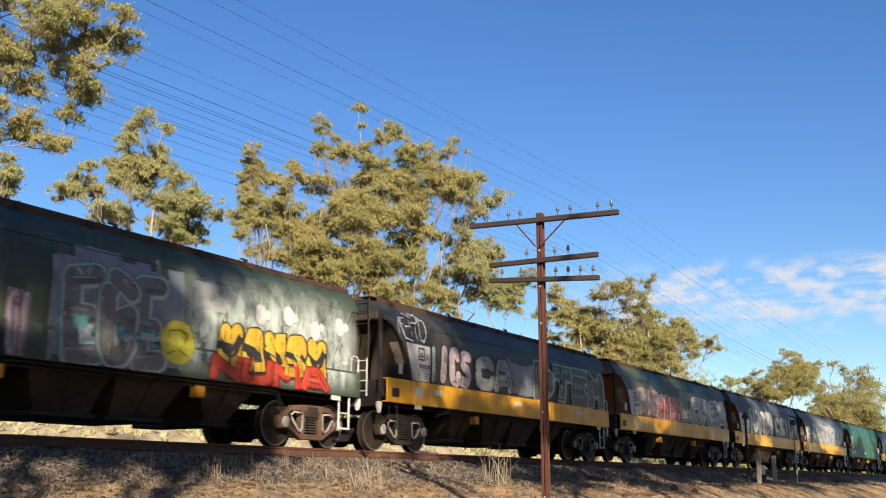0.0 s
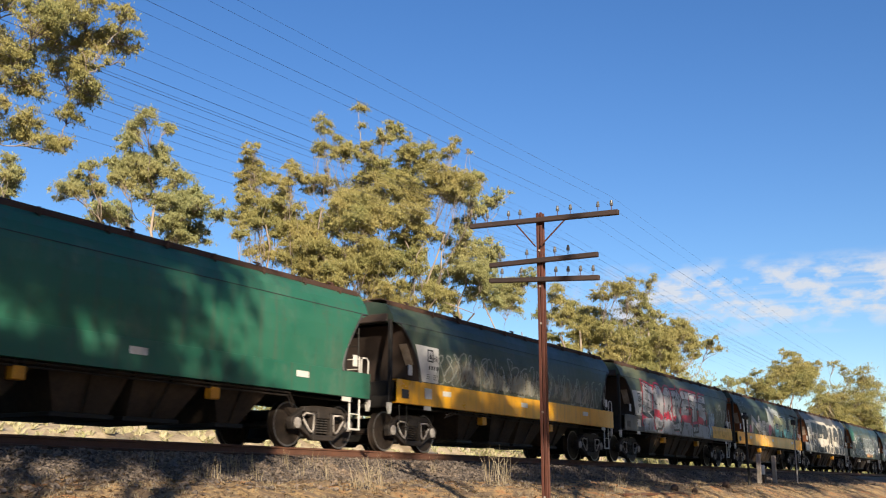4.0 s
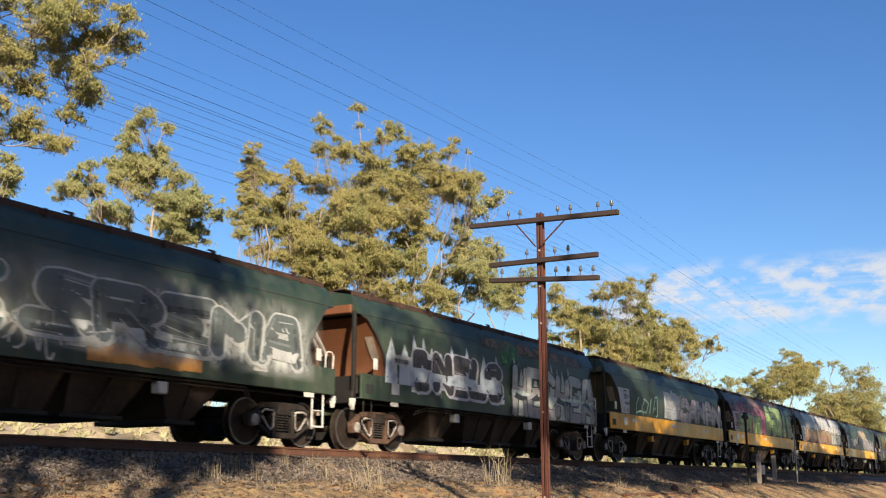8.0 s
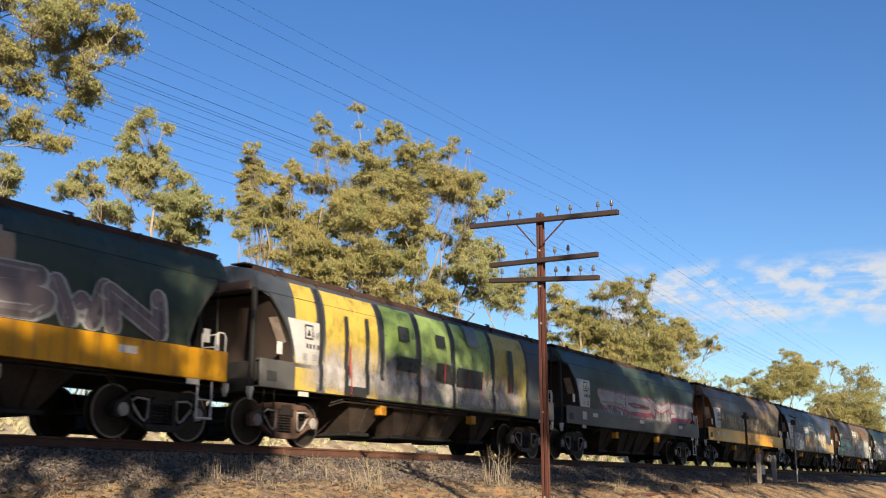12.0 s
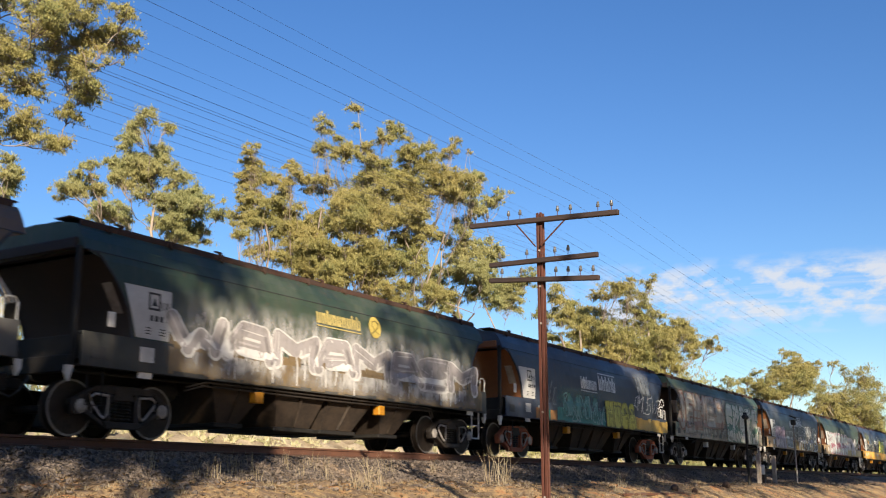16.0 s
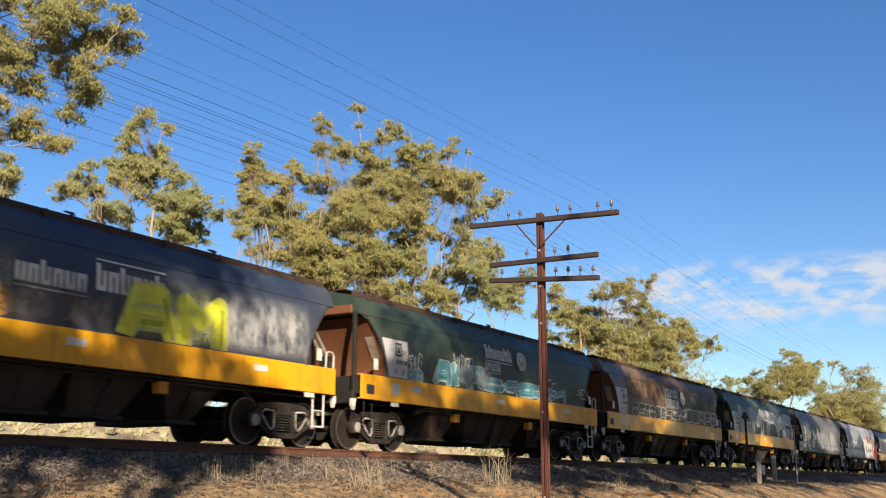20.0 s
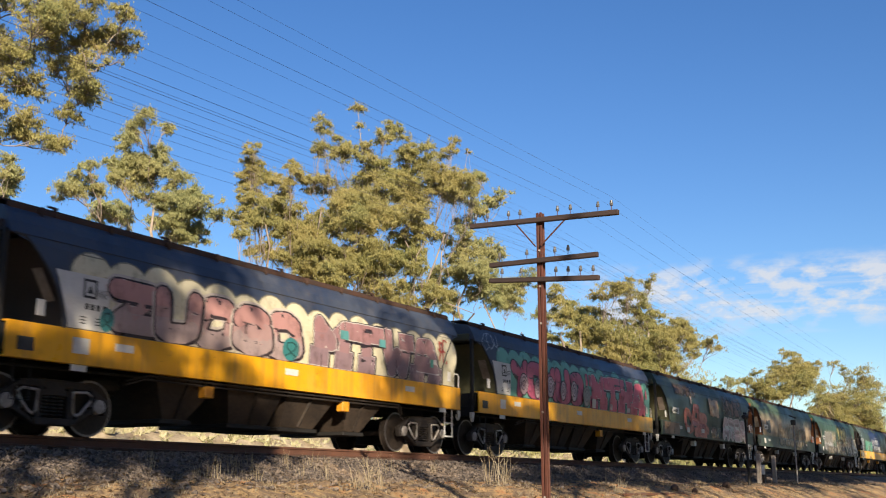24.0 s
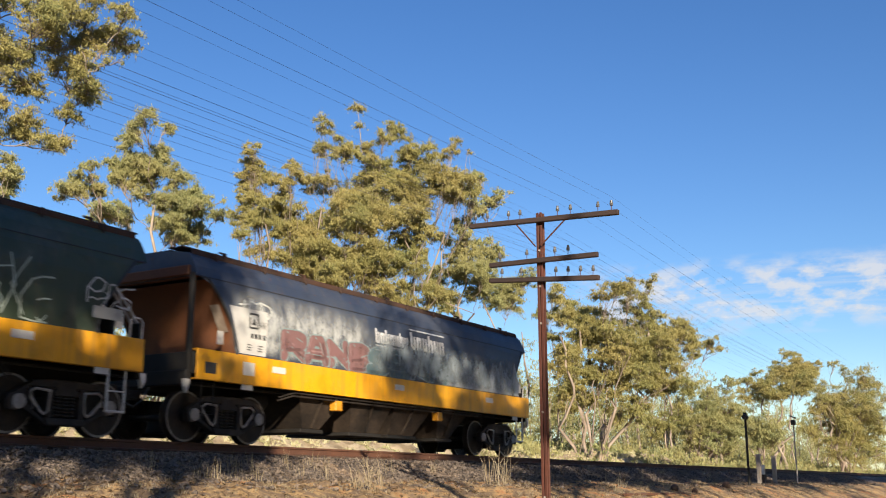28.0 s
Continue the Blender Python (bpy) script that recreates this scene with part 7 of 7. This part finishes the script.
art(24, 'letters', 0.44, 5.43, 1.20, 2.54, 'HTCAMS', (0.11, 0.115, 0.13), (0.66, 0.66, 0.64), None, 'bubble', 0.36)
art(24, 'panel', 5.56, 6.56, 1.14, 1.67, (0.72, 0.38, 0.03))
art(25, 'fog', -5.95, 4.50, 1.14, 2.63, (0.64, 0.58, 0.58))
art(25, 'letters', -6.11, -3.30, 1.21, 2.48, 'ERA', (0.5, 0.58, 0.57), (0.36, 0.07, 0.13), (0.62, 0.56, 0.56), 'block', 0.42)
art(25, 'letters', -3.26, 1.27, 1.14, 2.51, 'MACS', (0.52, 0.58, 0.57), (0.36, 0.07, 0.13), (0.62, 0.54, 0.55), 'block', 0.45)
art(25, 'letters', 1.21, 4.33, 1.26, 2.41, 'EX', (0.62, 0.56, 0.56), (0.46, 0.42, 0.4), None)
art(25, 'patch', 1.22, 6.66, 1.14, 1.61, (0.5, 0.37, 0.14))
art(25, 'tag', 4.02, 6.06, 1.69, 2.14, 'POBA', (0.68, 0.67, 0.64))
art(25, 'tag', 5.01, 6.06, 2.08, 2.67, 'MC', (0.45, 0.6, 0.55))
art(25, 'bars', -0.80, 0.57, 2.68, 3.10, (0.2, 0.2, 0.09))
art(26, 'fog', -5.46, -3.33, 2.33, 3.23, (0.2, 0.22, 0.13))
art(26, 'fog', -2.33, -1.30, 2.08, 2.88, (0.25, 0.27, 0.22))
art(26, 'disc', -4.57, -4.00, 2.00, 2.54, (0.46, 0.22, 0.04))
art(26, 'disc', -1.92, -1.31, 1.60, 2.18, (0.46, 0.22, 0.04))
art(26, 'letters', -5.31, -1.76, 1.68, 2.28, 'DISH', (0.02, 0.02, 0.022), (0.66, 0.63, 0.56), None, 'bubble', 0.5)
art(26, 'bars', -1.37, 0.04, 2.29, 2.73, (0.7, 0.69, 0.62))
art(26, 'bars', 0.19, 1.76, 2.37, 2.89, (0.7, 0.69, 0.62), 1)
art(26, 'fog', -1.66, 0.85, 1.61, 2.42, (0.16, 0.14, 0.13))
art(26, 'fog', 0.64, 3.55, 1.42, 2.87, (0.62, 0.64, 0.3))
art(26, 'letters', 0.76, 3.31, 1.52, 2.66, 'AM', (0.64, 0.66, 0.05), (0.5, 0.5, 0.2), None, 'block', 0.6)
art(26, 'fog', 3.11, 5.92, 1.46, 2.97, (0.5, 0.5, 0.5))
art(27, 'tag', -4.92, -4.34, 1.99, 2.36, 'SNUG', (0.6, 0.62, 0.6))
art(27, 'letters', -6.08, -4.28, 1.56, 1.97, 'CAC', (0.1, 0.24, 0.3), (0.34, 0.42, 0.42), None)
art(27, 'letters', -3.71, -1.01, 1.68, 2.34, 'AMR', (0.1, 0.32, 0.36), (0.46, 0.54, 0.54), None, 'block', 0.55)
art(27, 'letters', -1.09, 4.10, 1.75, 2.12, 'CASCM', (0.1, 0.32, 0.37), (0.48, 0.56, 0.56), None, 'bubble', 0.5)
art(27, 'tag', -2.79, -1.75, 2.06, 2.51, 'VIDER', (0.68, 0.67, 0.64), 0.04)
art(27, 'bars', -0.97, 0.62, 2.63, 3.06, (0.62, 0.58, 0.52))
art(27, 'bars', -1.07, -0.14, 2.29, 2.63, (0.5, 0.47, 0.42))
art(27, 'disc', 0.90, 1.51, 2.47, 3.03, (0.6, 0.52, 0.42))
art(27, 'tag', 2.49, 3.44, 1.81, 2.32, 'VSS', (0.68, 0.67, 0.64))
art(27, 'fog', -2.64, -0.66, 1.77, 2.43, (0.4, 0.46, 0.46))
art(27, 'tag', 5.1, 5.75, 1.98, 2.24, 'SE', (0.6, 0.6, 0.58))
# wagon 28: brown tone over the upper left, dark olive tone over the right
art(28, 'fog', -5.3, 2.4, 2.3, 3.4, (0.34, 0.19, 0.08))
art(28, 'fog', -1.0, 6.2, 1.9, 3.3, (0.05, 0.06, 0.035))
art(28, 'letters', -4.44, -0.24, 1.65, 2.16, 'CFECSAL', (0.07, 0.055, 0.042), (0.6, 0.6, 0.57), None, 'bubble', 0.62)
art(28, 'letters', -0.10, 6.07, 1.78, 2.27, 'OMSBRFC', (0.075, 0.06, 0.045), (0.6, 0.6, 0.57), None, 'bubble', 0.6)
art(28, 'bars', -0.86, 0.91, 2.59, 3.10, (0.44, 0.41, 0.36))
art(28, 'bars', -0.82, 0.88, 2.15, 2.64, (0.44, 0.41, 0.36))
art(28, 'disc', 1.09, 1.71, 2.39, 2.95, (0.64, 0.6, 0.52))
art(29, 'letters', -4.76, 6.18, 1.73, 2.97, 'UMTYC', (0.3, 0.3, 0.31), (0.66, 0.66, 0.64), (0.08, 0.08, 0.08))
art(30, 'fog', -5.02, 5.82, 1.16, 3.02, (0.42, 0.42, 0.43))
art(31, 'letters', -4.85, -1.89, 1.24, 2.35, 'SES', (0.62, 0.62, 0.59), (0.1, 0.1, 0.11), None, 'block', 0.5)
art(31, 'letters', -2.10, 0.01, 1.25, 2.28, 'SVA', (0.6, 0.6, 0.57), (0.12, 0.12, 0.13), None, 'bubble', 0.5)
art(31, 'patch', -0.13, 0.59, 1.62, 2.32, (0.16, 0.09, 0.14))
art(31, 'fog', 0.61, 4.68, 1.14, 2.82, (0.66, 0.65, 0.6))
art(31, 'letters', 0.77, 4.69, 1.14, 2.64, 'KMS', (0.66, 0.65, 0.6), (0.16, 0.15, 0.15), None, 'block', 0.5)
art(31, 'patch', 4.34, 6.77, 1.14, 2.31, (0.42, 0.07, 0.07))
art(31, 'fog', 2.07, 4.67, 2.29, 3.01, (0.46, 0.1, 0.09))
art(31, 'disc', 4.76, 5.30, 1.77, 2.43, (0.66, 0.64, 0.6))
art(32, 'cloud', -5.70, 6.50, 1.48, 2.97, (0.66, 0.6, 0.42))
art(32, 'letters', -4.90, 0.10, 1.62, 2.68, 'ZUOGO', (0.47, 0.25, 0.23), (0.04, 0.025, 0.03), (0.55, 0.48, 0.42), ('bubble', (0.4, 0.3, 0.29)), 0.62)
art(32, 'letters', 0.60, 5.75, 1.56, 2.80, 'MTWA', (0.36, 0.19, 0.19), (0.03, 0.02, 0.025), None, ('slab', (0.27, 0.18, 0.2)), 0.5)
art(32, 'disc', -5.12, -4.82, 1.72, 2.12, (0.06, 0.24, 0.24))
art(32, 'disc', -0.42, 0.12, 1.72, 2.2, (0.04, 0.2, 0.2))
art(32, 'panel', 1.52, 1.84, 2.38, 2.58, (0.1, 0.3, 0.3))
art(32, 'panel', 3.04, 3.30, 2.37, 2.55, (0.1, 0.3, 0.3))
art(32, 'panel', 5.30, 5.45, 2.10, 2.30, (0.1, 0.34, 0.28))
art(32, 'tag', 5.72, 6.10, 2.32, 2.82, 'PF', (0.5, 0.08, 0.06), 0.05)
art(33, 'cloud', -5.72, 6.55, 1.52, 3.05, (0.16, 0.42, 0.33))
art(33, 'tag', -6.35, -5.55, 2.98, 3.38, 'EDU', (0.4, 0.42, 0.42))
art(33, 'letters', -4.90, 0.15, 1.60, 2.80, 'YOXUO', (0.50, 0.10, 0.16), (0.04, 0.02, 0.03), None, ('bubble', (0.38, 0.08, 0.15)), 0.62)
art(33, 'letters', 0.95, 6.00, 1.60, 2.86, 'MTHA', (0.54, 0.09, 0.14), (0.035, 0.02, 0.03), None, 'slab', 0.5)
art(33, 'spiral', -4.42, -3.90, 1.80, 2.40, (0.5, 0.36, 0.38), (0.1, 0.05, 0.07))
art(33, 'spiral', -3.42, -3.02, 1.76, 2.32, (0.48, 0.34, 0.36), (0.1, 0.05, 0.07))
art(33, 'spiral', -2.59, -2.08, 1.84, 2.48, (0.5, 0.38, 0.4), (0.1, 0.05, 0.07))
art(33, 'spiral', -1.58, -1.20, 1.82, 2.40, (0.5, 0.38, 0.4), (0.1, 0.05, 0.07))
art(33, 'spiral', -0.79, -0.33, 1.84, 2.46, (0.5, 0.38, 0.4), (0.1, 0.05, 0.07))
art(33, 'spiral', 0.17, 0.74, 1.74, 2.38, (0.27, 0.25, 0.24), (0.1, 0.1, 0.1))
art(33, 'panel', 0.42, 0.58, 2.42, 2.82, (0.5, 0.09, 0.14))
art(33, 'panel', 0.68, 0.84, 2.42, 2.80, (0.5, 0.09, 0.14))
art(33, 'panel', 0.90, 1.22, 1.72, 2.02, (0.6, 0.52, 0.44))
art(33, 'panel', 2.5, 2.72, 1.74, 1.94, (0.58, 0.42, 0.42))
art(33, 'panel', 4.1, 4.4, 1.74, 1.9, (0.58, 0.42, 0.42))
art(33, 'panel', 6.02, 6.16, 2.34, 2.68, (0.5, 0.09, 0.14))
art(33, 'tag', 6.12, 6.50, 2.62, 2.96, 'PF', (0.1, 0.22, 0.18))
art(34, 'fog', -5.14, -1.95, 2.8, 3.4, (0.2, 0.12, 0.08))
art(34, 'panel', -6.52, -4.70, 1.17, 1.64, (0.17, 0.1, 0.06))
art(34, 'letters', -3.98, -3.10, 1.30, 2.30, 'C', (0.5, 0.14, 0.085), (0.42, 0.12, 0.08), None, 'bubble', 0.3)
art(34, 'letters', -3.16, -1.95, 1.40, 2.52, 'A', (0.5, 0.13, 0.085), (0.42, 0.12, 0.08), None, 'bubble', 0.24)
art(34, 'patch', -2.79, -1.03, 1.16, 1.58, (0.60, 0.17, 0.11))
art(34, 'letters', -1.94, -1.00, 1.30, 2.25, 'R', (0.5, 0.15, 0.11), (0.4, 0.13, 0.1), None, 'bubble', 0.3)
art(34, 'panel', -3.10, -2.94, 2.56, 2.86, (0.60, 0.42, 0.36))
art(34, 'panel', -3.81, -3.45, 1.32, 1.52, (0.64, 0.6, 0.54))
art(34, 'panel', -1.87, -1.42, 1.37, 1.54, (0.64, 0.58, 0.5))
art(34, 'patch', -0.45, 0.94, 2.13, 2.97, (0.44, 0.28, 0.17))
art(34, 'fog', -0.72, 1.12, 1.14, 1.82, (0.32, 0.22, 0.14))
art(34, 'fog', 1.42, 5.33, 1.14, 2.17, (0.58, 0.52, 0.44))
art(34, 'letters', 1.35, 5.14, 1.20, 2.20, 'ATEA', (0.5, 0.34, 0.32), (0.6, 0.57, 0.5), None, 'bubble', 0.36)
art(34, 'fog', 1.62, 4.94, 2.22, 3.42, (0.22, 0.12, 0.08))
art(34, 'tag', 5.42, 6.42, 1.98, 2.71, 'C', (0.46, 0.47, 0.44))
art(35, 'patch', -5.01, -4.12, 1.84, 2.58, (0.03, 0.03, 0.035))
art(35, 'fog', -2.90, 4.79, 1.15, 2.59, (0.4, 0.31, 0.2))
art(35, 'panel', 1.35, 1.46, 2.75, 2.99, (0.05, 0.13, 0.07))
art(35, 'panel', 1.84, 1.95, 2.48, 2.73, (0.05, 0.13, 0.07))
art(35, 'panel', 2.00, 2.11, 2.03, 2.28, (0.05, 0.13, 0.07))
art(35, 'panel', 2.63, 2.74, 2.02, 2.27, (0.05, 0.13, 0.07))
art(35, 'panel', 3.19, 3.32, 2.45, 2.71, (0.05, 0.13, 0.07))
art(35, 'panel', 3.29, 3.41, 2.07, 2.33, (0.05, 0.13, 0.07))
art(35, 'panel', 3.65, 3.78, 2.56, 2.82, (0.05, 0.13, 0.07))
art(35, 'panel', -0.32, -0.23, 2.01, 2.24, (0.05, 0.13, 0.07))
art(36, 'letters', -4.90, -2.29, 1.39, 2.53, 'ACO', (0.19, 0.175, 0.15), (0.36, 0.35, 0.33), None, 'bubble', 0.5)
art(36, 'fog', -0.5, 3.0, 2.0, 3.3, (0.42, 0.37, 0.13))
art(36, 'tag', -2.08, -0.77, 1.78, 2.38, 'DELM', (0.44, 0.44, 0.41))
art(36, 'fog', -1.14, 2.11, 1.14, 2.26, (0.46, 0.4, 0.3))
art(36, 'fog', 1.91, 6.46, 1.14, 2.48, (0.56, 0.5, 0.36))
art(36, 'scribble', 1.90, 6.08, 1.14, 2.54, (0.56, 0.52, 0.44))
art(36, 'letters', 4.72, 6.46, 1.25, 2.32, 'A', (0.3, 0.27, 0.2), (0.5, 0.47, 0.4), None)
art(36, 'fog', -4.43, -0.77, 1.14, 1.74, (0.22, 0.19, 0.15))
art(37, 'tag', -6.53, -5.29, 2.48, 3.37, 'BLDE', (0.5, 0.56, 0.5), 0.05)
art(37, 'letters', -4.25, -1.21, 1.60, 2.47, 'SKIO', (0.07, 0.29, 0.19), (0.4, 0.55, 0.45), None, 'block', 0.5)
art(37, 'patch', -1.94, 2.79, 1.91, 3.42, (0.025, 0.04, 0.13))
art(37, 'bars', -1.16, 0.25, 2.26, 2.72, (0.7, 0.7, 0.7))
art(37, 'bars', 0.42, 2.05, 2.28, 2.82, (0.7, 0.7, 0.7), 1)
art(37, 'letters', -0.40, 2.78, 1.51, 2.22, 'RAMA', (0.66, 0.62, 0.57), (0.16, 0.15, 0.14), None, 'bubble', 0.5)
art(37, 'tag', 3.13, 4.79, 1.83, 2.60, 'HSKE', (0.44, 0.52, 0.46))
art(37, 'tag', 5.57, 6.46, 2.19, 2.56, 'BDS', (0.55, 0.56, 0.54))
art(37, 'panel', 5.67, 6.31, 1.93, 2.13, (0.4, 0.4, 0.38))
art(38, 'fog', -6.08, -1.23, 1.52, 3.07, (0.58, 0.6, 0.6))
art(38, 'letters', -4.51, -1.43, 1.56, 2.35, 'RANB', (0.24, 0.13, 0.13), (0.24, 0.32, 0.33), None, 'bubble', 0.36)
art(38, 'tag', -5.84, -4.93, 2.15, 2.79, 'TEP', (0.6, 0.62, 0.6))
art(38, 'bars', -1.14, 0.29, 2.44, 2.82, (0.7, 0.7, 0.7))
art(38, 'bars', 0.37, 2.01, 2.44, 2.92, (0.7, 0.7, 0.7), 1)
art(38, 'letters', -1.41, 2.13, 1.66, 2.34, 'SEKM', (0.09, 0.15, 0.17), (0.26, 0.33, 0.36), None, 'bubble', 0.5)
art(38, 'spikes', 1.98, 6.17, 1.59, 2.66, (0.4, 0.43, 0.46))
art(38, 'fog', -1.63, 6.36, 1.45, 2.76, (0.3, 0.35, 0.38))

for k in SMALL_PLATES:
    art(k, "panel", -5.62, -4.85, 2.02, 2.26, (0.6, 0.59, 0.56))
    art(k, "bars", -5.54, -4.92, 2.07, 2.2, (0.04, 0.04, 0.045))


def motions():
    # the train rolls towards -X
    for k, w in enumerate(WAGONS):
        x = front(k) + 7.41
        walk(w, [(t, pose(x - gone(t), 0, RAIL)) for t in np.arange(0, 28.01, 1.0)])
    # wheels: one front and one rear axle are keyed, the rest turn by the same action
    sample = {}
    for w in WAGONS:
        for bogie in w.children:
            if not bogie.name.startswith("bogie"):
                continue
            for ax in bogie.children:
                if not ax.name.startswith("wheelset"):
                    continue
                x = round(ax.matrix_basis.translation.x, 2)
                if x not in sample:
                    walk(ax, [(i / FPS, pose(x, 0, 0.482, 0, -math.degrees(gone(i / FPS) / 0.482), 0)) for i in range(0, 28 * FPS + 1)])
                    sample[x] = ax
                else:
                    src = sample[x].animation_data
                    ax.rotation_mode = "QUATERNION"
                    keys = ax.animation_data_create()
                    keys.action = src.action
                    keys.action_slot = src.action_slot
    # crowns sway a little in the wind
    for crown, seed in SWAYS:
        rng = np.random.default_rng(seed)
        a, b = rng.random(2) * 6.28
        walk(crown, [(t, pose(0, 0, 0, 0.12 * math.sin(0.9 * t + a), 0.16 * math.sin(0.55 * t + b) + 0.05 * math.sin(1.7 * t + a), 0)) for t in np.arange(0, 28.1, 1.0)])
    for tip in TIPS:
        sway = ((0, 5), (3, 6), (5.5, 5), (8, 1), (12, 0), (14.5, -5), (15.2, -1), (17, -11), (19, -11), (20, 0), (21.5, -6), (23.5, 0), (25, 3), (28, 0))
        walk(tip, [(t, pose(a * 0.027, 0, 0)) for t, a in sway])
    # cloud drifts slowly
    m = clouds.matrix_basis.copy()
    walk(clouds, [(0.0, m), (28.0, Matrix.Translation(right * -70) @ m)])


motions()
